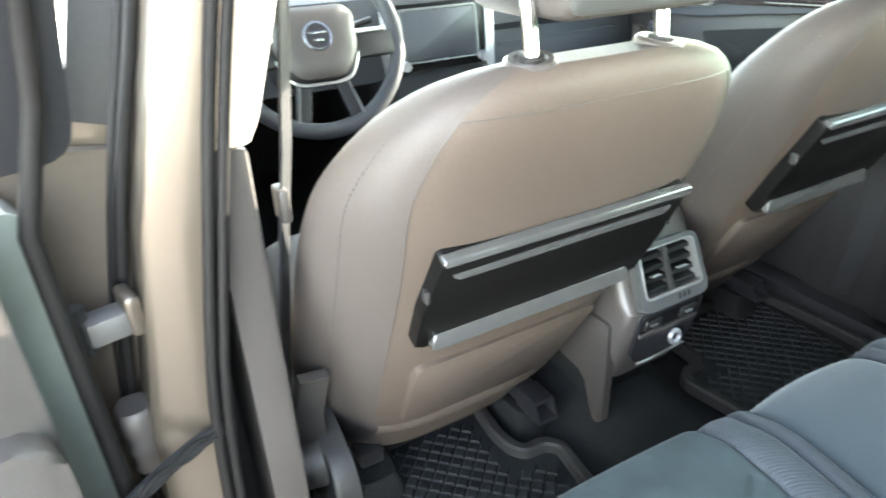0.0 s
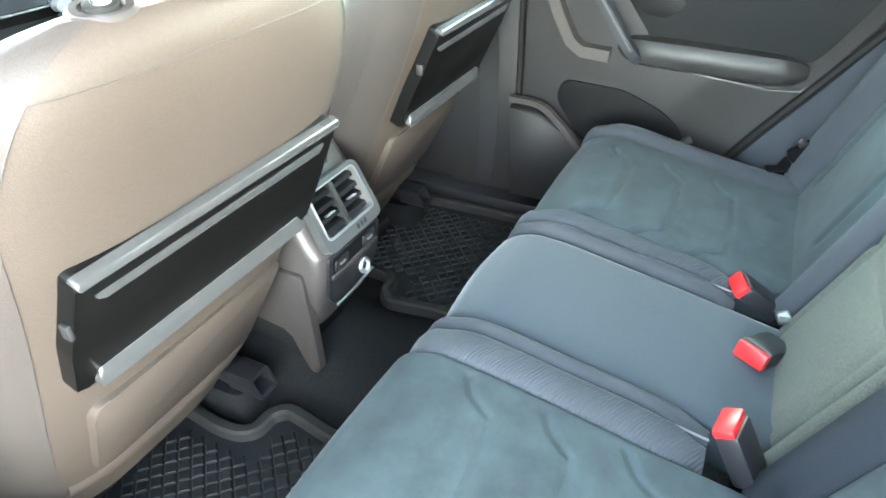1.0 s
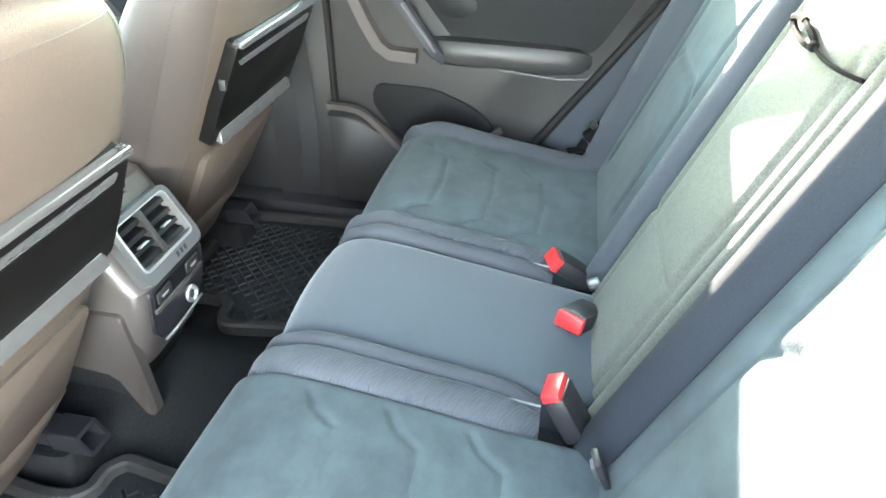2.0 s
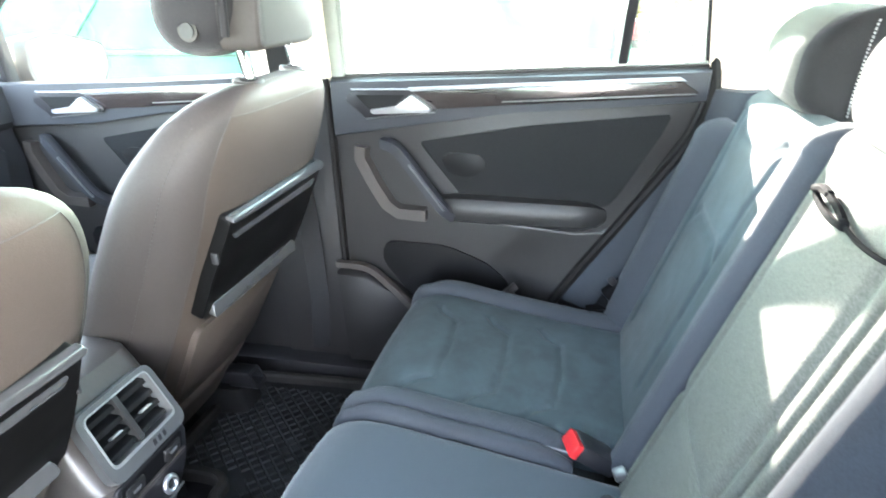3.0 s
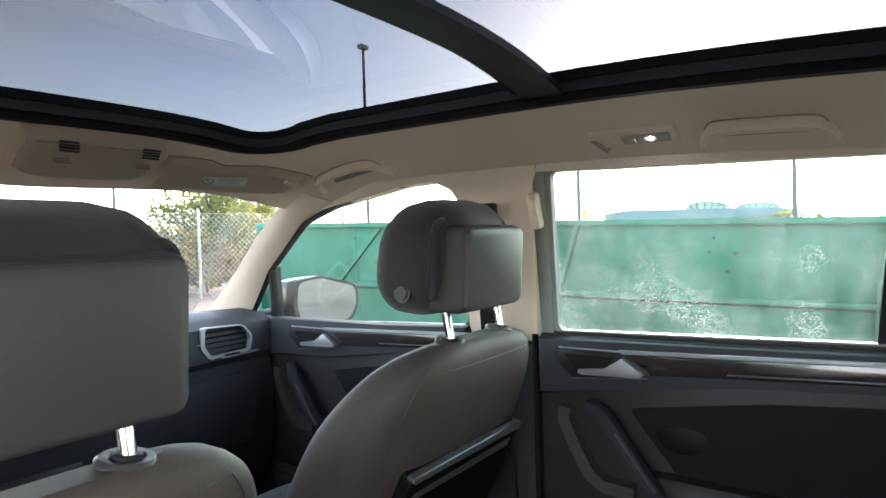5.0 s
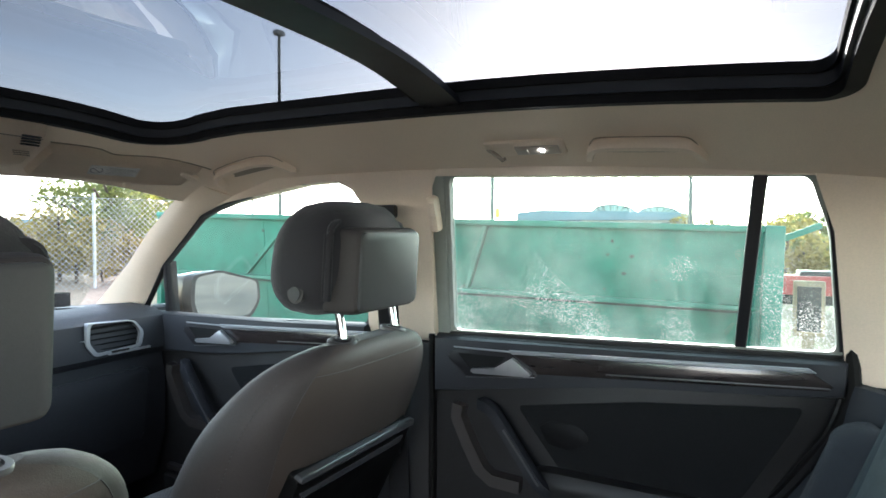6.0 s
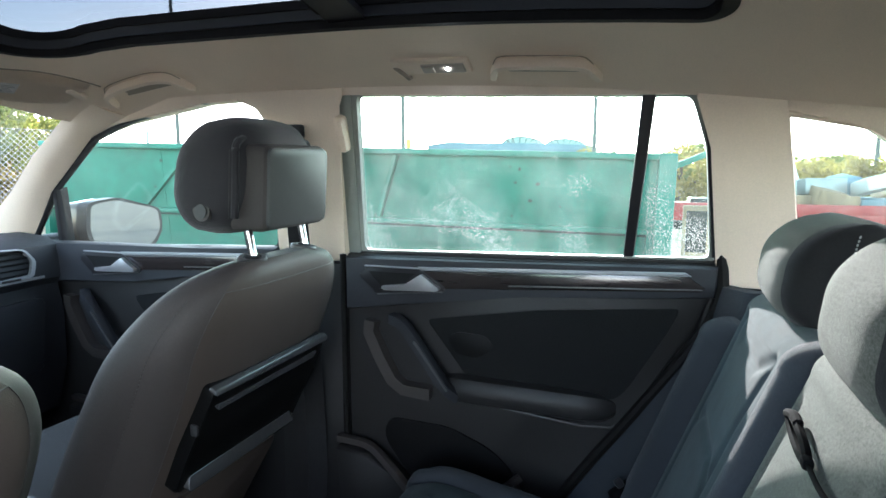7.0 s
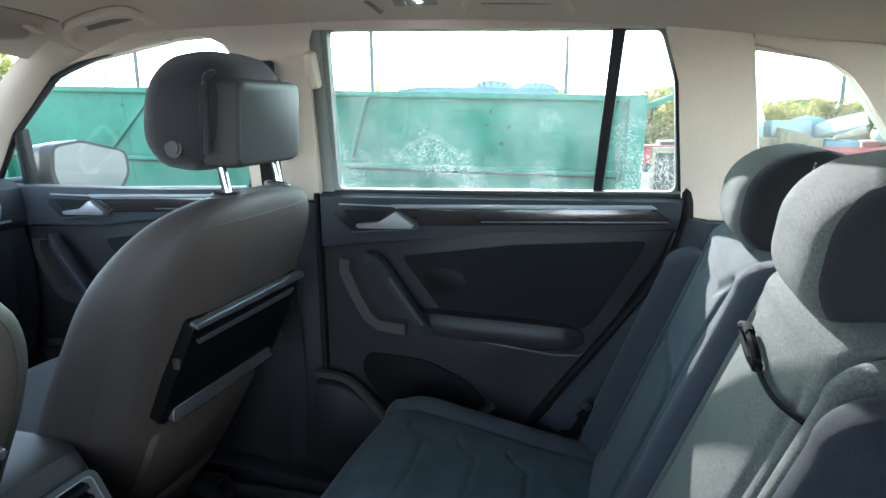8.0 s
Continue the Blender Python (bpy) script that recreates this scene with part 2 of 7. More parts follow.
DOOREDGE = material("green_grey_door_edge", (0.075, 0.086, 0.076), 0.5, vary=0.05, coat=0.3)
LENSCAP = material("frosted_lamp_lens", (0.42, 0.37, 0.31), 0.5, vary=0.03)
LABELM = material("label_paper", (0.62, 0.6, 0.57), 0.6, vary=0.03)
INK = material("label_ink", (0.22, 0.22, 0.22), 0.6, vary=0.05)
PIPING = material("pale_piping", (0.12, 0.125, 0.13), 0.7, vary=0.1)
THREAD = material("seam_thread", (0.30, 0.30, 0.30), 0.8, vary=0.1)
GREEN = material("green_container_paint", (0.020, 0.148, 0.102), 0.55, vary=0.12, scale=14, stain=0.3, stain_scale=1.2, bump=0.2, bump_scale=20)
RUST = material("rust", (0.045, 0.075, 0.055), 0.9, vary=0.4, scale=30, bump=0.5, bump_scale=60)
GREENDARK = material("dark_green_joint_shade", (0.008, 0.035, 0.028), 0.7, vary=0.2, scale=20)
BLACKCLOTH = weave(material("bolster_black_cloth", spec=0.1, color=(0.017, 0.020, 0.025), rough=0.9, vary=0.15, scale=500, sheen=0.0), 800, 0.3)
# champagne paint again, darkened and matt to put shade into the colour
JAMB = material("shaded_paint_jamb", (0.062, 0.050, 0.038), 0.75, spec=0.2, vary=0.05, scale=60)
HINGE = material("hinge_metal", (0.085, 0.082, 0.078), 0.5, metal=0.3, vary=0.1, scale=30)
POLEM = material("weathered_pole", (0.10, 0.115, 0.105), 0.7, vary=0.15, scale=10)
DOMEM = material("dusty_rooflight", (0.30, 0.40, 0.37), 0.5, vary=0.15, scale=2)
YELLOW = material("yellow_sign", (0.55, 0.42, 0.05), 0.6, vary=0.1, scale=8)
STEEL = material("galvanised", (0.32, 0.33, 0.33), 0.5, metal=0.6, vary=0.15, scale=10)
GROUND = material("gravel_yard", (0.21, 0.162, 0.118), 0.95, vary=0.3, scale=20, stain=0.3, stain_scale=0.4, bump=0.6, bump_scale=30)
BLDG = material("blue_grey_cladding", (0.14, 0.22, 0.27), 0.6, vary=0.08, scale=4)
LIGHTWALL = material("pale_wall", (0.55, 0.53, 0.5), 0.8, vary=0.08, scale=3)
WOODM = material("weathered_wood", (0.26, 0.18, 0.11), 0.9, vary=0.3, scale=8, stretch=(1, 1, 0.1))
BARK = material("bark", (0.09, 0.065, 0.045), 0.95, vary=0.3, scale=12)
LEAF = material("leaf", (0.10, 0.12, 0.035), 0.7, vary=0.4, scale=2.0, stain=0.4)
LEAF2 = material("autumn_leaf", (0.20, 0.16, 0.045), 0.7, vary=0.4, scale=2.0, stain=0.4)
for leaf_mat, tint in ((LEAF, (0.24, 0.26, 0.06)), (LEAF2, (0.42, 0.32, 0.09))):
    # thin leaves let light through
    n_, l_ = leaf_mat.node_tree.nodes, leaf_mat.node_tree.links
    tl_ = n_.new("ShaderNodeBsdfTranslucent")
    tl_.inputs[0].default_value = (*tint, 1)
    mx_ = n_.new("ShaderNodeMixShader")
    mx_.inputs[0].default_value = 0.5
    l_.new(n_["Principled BSDF"].outputs[0], mx_.inputs[1])
    l_.new(tl_.outputs[0], mx_.inputs[2])
    l_.new(mx_.outputs[0], n_["Material Output"].inputs[0])
WHITEBOX = material("white_plastic", (0.7, 0.7, 0.68), 0.5, vary=0.06)
REDPL = material("red_paint", (0.35, 0.03, 0.03), 0.5, vary=0.15)
GLASS = glass("window_glass", (0.68, 0.79, 0.74), 1.0, 0.024, 0.6)
GLASSF = glass("front_glass", (0.78, 0.84, 0.80), 1.0, 0.010, 0.0)
ROOFGLASS = glass("roof_glass", (0.051, 0.053, 0.056), 0.8)
LEDM = bpy.data.materials.new("lamp_glow")
LEDM.use_nodes = True
LEDM.node_tree.nodes["Principled BSDF"].inputs["Emission Color"].default_value = (1, 0.97, 0.9, 1)
LEDM.node_tree.nodes["Principled BSDF"].inputs["Emission Strength"].default_value = 14


# ---- mesh helpers ----
def part(name, bm, mat, parent=None, label="", sharp=38):
    """Links a bmesh as one mesh object, under a thing or a part if one is given."""
    bmesh.ops.recalc_face_normals(bm, faces=bm.faces)
    me = bpy.data.meshes.new(name)
    bm.to_mesh(me)
    bm.free()
    for p in me.polygons:
        p.use_smooth = True
    me.set_sharp_from_angle(angle=radians(sharp))
    me.materials.append(mat)
    ob = new(name, me)
    if parent is not None:
        ob.parent = parent
        m = parent.matrix_basis.copy()
        if parent.parent is not None:
            m = parent.parent.matrix_basis @ parent.matrix_parent_inverse @ m
        ob.matrix_parent_inverse = m.inverted()
    if label:
        ob["label"] = label
    return ob


def thing(name, at, label, category, group="", kind=""):
    e = new(name)
    e.empty_display_size = 0.05
    e.matrix_basis = Matrix.Translation(at)
    return tagged(e, label, category, group, kind)


def quads(bm, rows, wrap=False):
    vs = [[bm.verts.new(p) for p in r] for r in rows]
    for a, b in zip(vs, vs[1:]):
        n = len(a)
        for i in range(n if wrap else n - 1):
            j = (i + 1) % n
            bm.faces.new((a[i], a[j], b[j], b[i]))
    return vs


def loft(loops, cap=True, bm=None):
    bm = bm or bmesh.new()
    vs = quads(bm, loops, True)
    if cap:
        bm.faces.new(vs[0][::-1])
        bm.faces.new(vs[-1])
    return bm


def superloop(cx, cy, a, b, e=4.0, n=40):
    out = []
    for i in range(n):
        t = 2 * math.pi * i / n
        c, s = math.cos(t), math.sin(t)
        out.append((cx + a * math.copysign(abs(c) ** (2 / e), c), cy + b * math.copysign(abs(s) ** (2 / e), s)))
    return out


def smooth(xs, ys, t):
    """Catmull-Rom through (xs, ys)."""
    n = len(xs)
    t = min(max(t, xs[0]), xs[-1])
    i = 0
    while i < n - 2 and t > xs[i + 1]:
        i += 1
    h = xs[i + 1] - xs[i]
    u = (t - xs[i]) / h

    def slope(k):
        if k == 0:
            return (ys[1] - ys[0]) / (xs[1] - xs[0])
        if k == n - 1:
            return (ys[-1] - ys[-2]) / (xs[-1] - xs[-2])
        return (ys[k + 1] - ys[k - 1]) / (xs[k + 1] - xs[k - 1])
    m0, m1 = slope(i) * h, slope(i + 1) * h
    return ((2 * u ** 3 - 3 * u ** 2 + 1) * ys[i] + (u ** 3 - 2 * u ** 2 + u) * m0 + (-2 * u ** 3 + 3 * u ** 2) * ys[i + 1] + (u ** 3 - u ** 2) * m1)


def path3(points, n=24):
    """A smooth path through points."""
    d = [0.0]
    for a, b in zip(points, points[1:]):
        d.append(d[-1] + (Vector(b) - Vector(a)).length)
    return [Vector([smooth(d, [p[k] for p in points], d[-1] * i / n) for k in range(3)]) for i in range(n + 1)]


def sweep(path, profile, up=(0, 0, 1), bm=None, closed=False):
    """A closed profile of (side, up) offsets swept along a path."""
    bm = bm or bmesh.new()
    rows = []
    n = len(path)
    for i, p in enumerate(path):
        if closed:
            d = (Vector(path[(i + 1) % n]) - Vector(path[i - 1])).normalized()
        else:
            d = (Vector(path[min(i + 1, n - 1)]) - Vector(path[max(i - 1, 0)])).normalized()
        s = d.cross(Vector(up))
        s = s.normalized() if s.length > 1e-4 else Vector((1, 0, 0))
        u = s.cross(d)
        rows.append([Vector(p) + s * a + u * b for a, b in profile])
    if closed:
        rows.append(rows[0])
        quads(bm, rows, True)
        bmesh.ops.remove_doubles(bm, verts=bm.verts, dist=1e-6)
        return bm
    return loft(rows, True, bm)


def circle(r, n=10):
    return [(r * math.cos(2 * math.pi * i / n), r * math.sin(2 * math.pi * i / n)) for i in range(n)]


def tube(path, r, n=8, bm=None):
    up = (0, 0, 1)
    d = Vector(path[-1]) - Vector(path[0])
    if abs(d.normalized().z) > 0.95:
        up = (0, 1, 0)
    return sweep(path, circle(r, n), up, bm)


def box(c, s, bevel=0.004, rot=None, bm=None, seg=2):
    b = bmesh.new()
    bmesh.ops.create_cube(b, size=1)
    for v in b.verts:
        v.co = Vector((v.co.x * s[0], v.co.y * s[1], v.co.z * s[2]))
    if bevel:
        bmesh.ops.bevel(b, geom=list(b.edges), offset=min(bevel, min(s) * 0.45), segments=seg, profile=0.5, affect='EDGES')
    m = Matrix.Translation(c)
    if rot:
        m = m @ Euler([radians(a) for a in rot]).to_matrix().to_4x4()
    bmesh.ops.transform(b, matrix=m, verts=b.verts)
    if bm is None:
        return b
    join(bm, b)
    return bm


def join(bm, other):
    me = bpy.data.meshes.new("tmp")
    other.to_mesh(me)
    other.free()
    bm.from_mesh(me)
    bpy.data.meshes.remove(me)
    return bm


def prism(poly, f, bevel=0.0, seg=2):
    """A flat polygon given depth: f(p, k) maps a 2D point to 3D for k = 0 (near face) and 1 (far face)."""
    bm = bmesh.new()
    a = [bm.verts.new(f(p, 0)) for p in poly]
    b = [bm.verts.new(f(p, 1)) for p in poly]
    front = bm.faces.new(a)
    bm.faces.new(b[::-1])
    n = len(poly)
    for i in range(n):
        j = (i + 1) % n
        bm.faces.new((a[j], a[i], b[i], b[j]))
    if bevel:
        bmesh.ops.bevel(bm, geom=list(front.edges), offset=bevel, segments=seg, profile=0.5, affect='EDGES')
    return bm


def ring(outer, inner, f):
    """A flat ring between two loops of equal length, with depth."""
    bm = bmesh.new()
    n = len(outer)
    rows = [[f(p, 0) for p in outer], [f(p, 0) for p in inner], [f(p, 1) for p in inner], [f(p, 1) for p in outer]]
    rows.append(rows[0])
    quads(bm, rows, True)
    bmesh.ops.remove_doubles(bm, verts=bm.verts, dist=1e-6)
    return bm


def ease(poly, r=0.03, n=4):
    """Rounds the corners of a closed 2D polygon."""
    out = []
    m = len(poly)
    for i in range(m):
        p, a, b = Vector(poly[i]), Vector(poly[i - 1]), Vector(poly[(i + 1) % m])
        k = min(r, (a - p).length * 0.45, (b - p).length * 0.45)
        s, e = p + (a - p).normalized() * k, p + (b - p).normalized() * k
        for j in range(n + 1):
            t = j / n
            out.append(tuple((1 - t) ** 2 * s + 2 * t * (1 - t) * p + t * t * e))
    return out


def pad(P, nu, nv, thick):
    """A cushion: a grid of points P(u, v) backed by a copy moved by thick."""
    bm = bmesh.new()
    g = [[bm.verts.new(P(i / nu, j / nv)) for i in range(nu + 1)] for j in range(nv + 1)]
    t = Vector(thick)
    h = {}
    for j in range(nv):
        for i in range(nu):
            bm.faces.new((g[j][i], g[j][i + 1], g[j + 1][i + 1], g[j + 1][i]))
    rim = [g[0][i] for i in range(nu)] + [g[j][nu] for j in range(nv)] + [g[nv][i] for i in range(nu, 0, -1)] + [g[j][0] for j in range(nv, 0, -1)]
    low = [bm.verts.new(v.co + t) for v in rim]
    n = len(rim)
    for i in range(n):
        k = (i + 1) % n
        bm.faces.new((rim[k], rim[i], low[i], low[k]))
    bm.faces.new(low)
    return bm


def seg_dist(p, a, b):
    ax, ay = a
    bx, by = b
    dx, dy = bx - ax, by - ay
    t = ((p[0] - ax) * dx + (p[1] - ay) * dy) / (dx * dx + dy * dy)
    t = min(1, max(0, t))
    return math.hypot(p[0] - ax - t * dx, p[1] - ay - t * dy)


def groove(p, lines, width=0.006):
    """How deep a stitched seam pulls the cover in at p, from 0 to 1."""
    best = 9.0
    for line in lines:
        for a, b in zip(line, line[1:]):
            best = min(best, seg_dist(p, a, b))
    return math.exp(-(best / width) ** 2)


def edge_fall(t, a, w):
    """1 in the middle of 0..a, falling to 0 at its ends over w, rounded."""
    d = min(t, a - t)
    if d >= w:
        return 1.0
    k = 1 - max(d, 0) / w
    return math.sqrt(max(0.0, 1 - k * k))


# ---- body shell ----
def side_x(z):
    return 0.735 - 0.3 * max(z - 1.15, 0)


def liner_z(x, y):
    z = 1.644 - 0.132 * (min(abs(x), 0.66) / 0.63) ** 2.9
    if y < 0:
        z -= 0.040 * (y / -0.8) ** 2
    if y > 0.42:
        z -= 0.14 * ((y - 0.42) / 0.36) ** 1.5 * (1 - 0.35 * (x / 0.63) ** 2)
    return z


def rrect(cx, cy, a, b, r_front, side=12, corner=8, bow=0.0, r_rear=None):
    """A rounded rectangle as a loop with a fixed number of points; bow pushes its front end out in the middle."""
    out = []
    corners = ((1, 1), (-1, 1), (-1, -1), (1, -1))
    rad = [r_front, r_front, r_rear or r_front, r_rear or r_front]
    for k, (sx, sy) in enumerate(corners):
        r, rn = rad[k], rad[(k + 1) % 4]
        for i in range(corner + 1):
            t = (k + i / corner) * math.pi / 2
            out.append((cx + sx * (a - r) + r * math.cos(t), cy + sy * (b - r) + r * math.sin(t)))
        nx = ((-1, 1), (-1, -1), (1, -1), (1, 1))[k]
        t = (k + 1) * math.pi / 2
        p = (cx + sx * (a - r) + r * math.cos(t), cy + sy * (b - r) + r * math.sin(t))
        q = (cx + nx[0] * (a - rn) + rn * math.cos(t), cy + nx[1] * (b - rn) + rn * math.sin(t))
        for i in range(1, side):
            out.append((p[0] + (q[0] - p[0]) * i / side, p[1] + (q[1] - p[1]) * i / side))
    if bow:
        out = [(x, y + (bow * (1 - (x / a) ** 2) if y > cy + b * 0.5 else 0)) for x, y in out]
    return out


HOLE = rrect(0, -0.063, 0.425, 0.653, 0.13, r_rear=0.045)
EDGE = rrect(0, -0.36, 0.632, 1.09, 0.10, bow=0.06)
bm = bmesh.new()
rows = []
for k in range(9):
    t = k / 8
    rows.append([((1 - t) * a[0] + t * b[0], (1 - t) * a[1] + t * b[1], liner_z((1 - t) * a[0] + t * b[0], (1 - t) * a[1] + t * b[1])) for a, b in zip(HOLE, EDGE)])
rows.insert(0, [(x, y, liner_z(x, y) + 0.02) for x, y in HOLE])
quads(bm, rows, True)
ceiling = part("ceiling", bm, LINER)
tagged(ceiling, "pale warm-grey fabric headliner round the glass roof", "ceiling", kind="structure")

bm = bmesh.new()
HOLE2 = rrect(0, -0.063, 0.46, 0.688, 0.13, r_rear=0.05)
EDGE2 = rrect(0, -0.415, 0.70, 1.145, 0.10, bow=0.06)
rows = []
for k in range(7):
    t = k / 6
    rows.append([((1 - t) * a[0] + t * b[0], (1 - t) * a[1] + t * b[1], liner_z((1 - t) * a[0] + t * b[0], (1 - t) * a[1] + t * b[1]) + 0.045 - 0.02 * t) for a, b in zip(HOLE2, EDGE2)])
quads(bm, rows, True)
roof = part("roof_panel", bm, PAINT)
tagged(roof, "champagne metallic car roof panel round the glass", "roof panel", kind="structure")

# panoramic roof: black frame, cross bar, two panes
sunroof = thing("panoramic_roof", (0, -0.11, 1.66), "tinted panoramic glass roof with black rubber frame and cross bar", "glass roof")


def gasket(a, b, r, dz0, dz1, w, name, mat):
    lo = rrect(0, -0.063, a, b, r, r_rear=0.055)
    li = rrect(0, -0.063, a - w, b - w, max(0.02, r - w), r_rear=0.03)
    rows = [[(x, y, liner_z(x, y) + dz0) for x, y in lo], [(x, y, liner_z(p, q) + dz0) for (x, y), (p, q) in zip(li, lo)],
            [(x, y, liner_z(p, q) + dz1) for (x, y), (p, q) in zip(li, lo)], [(x, y, liner_z(x, y) + dz1) for x, y in lo]]
    rows.append(rows[0])
    g = bmesh.new()
    quads(g, rows, True)
    bmesh.ops.remove_doubles(g, verts=g.verts, dist=1e-6)
    return part(name, g, mat, sunroof)


gasket(0.437, 0.665, 0.14, -0.004, 0.014, 0.022, "lower_seal", RUBBER)
gasket(0.445, 0.673, 0.14, 0.014, 0.034, 0.036, "frame", DARKER)
gasket(0.45, 0.678, 0.14, 0.034, 0.05, 0.046, "upper_seal", RUBBER)


def bar(y0, y1, z0, z1, name, mat):
    rows = []
    for i in range(17):
        x = -0.43 + 0.86 * i / 16
        h = liner_z(x, -0.1)
        rows.append([(x, y0, h + z0), (x, y1, h + z0), (x, y1, h + z1), (x, y0, h + z1)])
    return part(name, loft(rows), mat, sunroof)


bar(-0.150, -0.079, 0.0, 0.012, "cross_bar", DARKER)
bar(-0.100, -0.060, 0.012, 0.046, "bar_seal", RUBBER)


def roof_pane(y0, y1, name):
    g = bmesh.new()
    quads(g, [[(-0.43 + 0.86 * i / 12, y0 + (y1 - y0) * j / 8, liner_z(-0.43 + 0.86 * i / 12, y0 + (y1 - y0) * j / 8) + 0.045) for i in range(13)] for j in range(9)])
    p = part(name, g, ROOFGLASS, sunroof)
    return p


roof_pane(-0.055, 0.595, "pane")
roof_pane(-0.735, -0.070, "pane")


def sidef(off0, off1, sgn=1):
    return lambda p, k: Vector((sgn * (side_x(p[1]) + (off1 if k else off0)), p[0], p[1]))


def side_piece(name, poly, off0, off1, mat, label, cat, sgn=1, bevel=0.006, r=0.0):
    ob = part(name, prism(ease(poly, r) if r else poly, sidef(off0, off1, sgn), bevel), mat)
    return tagged(ob, label, cat, kind="structure")


REAR_WIN = [(-0.021, 1.506), (-0.682, 1.482), (-0.713, 1.389), (-0.733, 1.176), (0.016, 1.160)]
FRONT_WIN = [(0.222, 1.486), (0.28, 1.505), (0.44, 1.495), (0.62, 1.46), (0.745, 1.42), (0.945, 1.285), (1.105, 1.13), (0.255, 1.158), (0.199, 1.447)]
QUARTER = [(-0.836, 1.443), (-0.967, 1.418), (-1.005, 1.392), (-1.033, 1.354), (-1.075, 1.30), (-1.19, 1.16), (-0.892, 1.18)]
for sgn, nm in ((1, "right"), (-1, "left")):
    # roof rail above the windows
    side_piece("trim_rail_" + nm, [(0.72, 1.44), (0.64, 1.46), (0.38, 1.499), (0.20, 1.507), (-0.03, 1.504), (-0.69, 1.482), (-1.2, 1.44), (-1.42, 1.40),
                                   (-1.42, 1.53), (-0.7, 1.56), (0.2, 1.575), (0.5, 1.56), (0.78, 1.50)], -0.006, 0.05, PILLAR,
               "pale grey roof rail trim above the side windows", "trim", sgn, 0.004)
    side_piece("pillar_b_" + nm, [(0.0, 1.52), (0.31, 1.52), (0.28, 1.508), (0.220, 1.488), (0.197, 1.449), (0.245, 1.16), (0.245, 1.13), (0.062, 1.13), (0.056, 1.155), (0.024, 1.485), (0.012, 1.507)], -0.012 if sgn > 0 else -0.049, 0.05 if sgn > 0 else 0.0, PILLAR,
               "pale grey upper trim of the centre pillar", "pillar trim", sgn, 0.008)
    # one trim for both sides; the right one's shade is put into its colour
    side_piece("pillar_b_lower_" + nm, [(0.235, 1.128), (0.06, 1.128), (0.06, 0.40), (0.26, 0.40)], -0.02 if sgn > 0 else -0.043, 0.06 if sgn > 0 else 0.0, DARK if sgn > 0 else GREYPL,
               "dark plastic lower trim of the centre pillar", "pillar trim", sgn, 0.008)
    side_piece("pillar_c_" + nm, [(-0.69, 1.50), (-0.838, 1.478), (-0.834, 1.444), (-0.89, 1.18), (-0.87, 1.12), (-0.746, 1.12), (-0.745, 1.17), (-0.725, 1.39), (-0.696, 1.478), (-0.685, 1.488)], -0.008, 0.05, PILLAR,
               "pale grey trim of the rear pillar", "pillar trim", sgn, 0.006)
    side_piece("pillar_d_" + nm, [(-0.835, 1.48), (-1.42, 1.45), (-1.42, 1.10), (-1.185, 1.162), (-1.073, 1.303), (-1.03, 1.358), (-1.003, 1.396), (-0.966, 1.423), (-0.836, 1.448)], -0.006, 0.05, PILLAR,
               "pale grey trim behind the quarter window", "pillar trim", sgn, 0.004)
    side_piece("luggage_side_" + nm, [(-0.74, 1.118), (-0.87, 1.118), (-0.892, 1.178), (-1.19, 1.157), (-1.42, 1.10), (-1.9, 1.05), (-1.9, 0.4), (-0.36, 0.4), (-0.42, 0.59), (-0.49, 0.71), (-0.70, 1.01), (-0.735, 1.117)], 0.0, 0.06, DARK,
               "dark trim over the rear wheel arch", "trim", sgn, 0.004)
    # front pillar between windscreen and front window
    rows = []
    A = [((0.545, 0.66, 1.52), (0.64, 0.60, 1.475)), ((0.57, 0.735, 1.475), (0.655, 0.745, 1.427)), ((0.605, 0.895, 1.383), (0.677, 0.86, 1.347)), ((0.64, 1.03, 1.29), (0.697, 0.95, 1.285)), ((0.675, 1.195, 1.188), (0.729, 1.07, 1.165)), ((0.70, 1.33, 1.10), (0.737, 1.2, 1.06))]
    for a, b in A:
        a, b = Vector((a[0] * sgn, a[1], a[2])), Vector((b[0] * sgn, b[1], b[2]))
        out = Vector((0.05 * sgn, 0.02, 0.03))
        mid = (a + b) / 2 - out * 0.25
        rows.append([a, a * 0.75 + b * 0.25 - out * 0.18, mid, a * 0.25 + b * 0.75 - out * 0.18, b, b + out, a + out])
    tagged(part("pillar_a_" + nm, loft(rows), PILLAR), "pale grey trim of the sloping windscreen pillar", "pillar trim", kind="structure")
    # windows
    for wn_, poly, extra in (("window_rear_", REAR_WIN, 0.014), ("window_front_", FRONT_WIN, 0.02), ("window_quarter_", QUARTER, 0.014)):
        if sgn < 0 and wn_ == "window_rear_":
            continue
        c = Vector((sum(p[0] for p in poly) / len(poly), sum(p[1] for p in poly) / len(poly)))
        inner = ease(poly, 0.018, 5)
        outer = [tuple(Vector(p) + (Vector(p) - c).normalized() * extra) for p in inner]
        win = thing(wn_ + nm, (sgn * side_x(c.y), c.x, c.y), "side window with tinted pane set in a narrow seal", "window", kind="structure")
        part("window_frame", ring(outer, inner, sidef(0.0, 0.02, sgn)), {"window_quarter_": PILLAR, "window_rear_": FRAMEGREY}.get(wn_, DARKER), win)
        pane = part("pane", prism(inner, sidef(0.012, 0.016, sgn)), GLASS if wn_ != "window_front_" else GLASSF, win)
        pane.visible_shadow = False
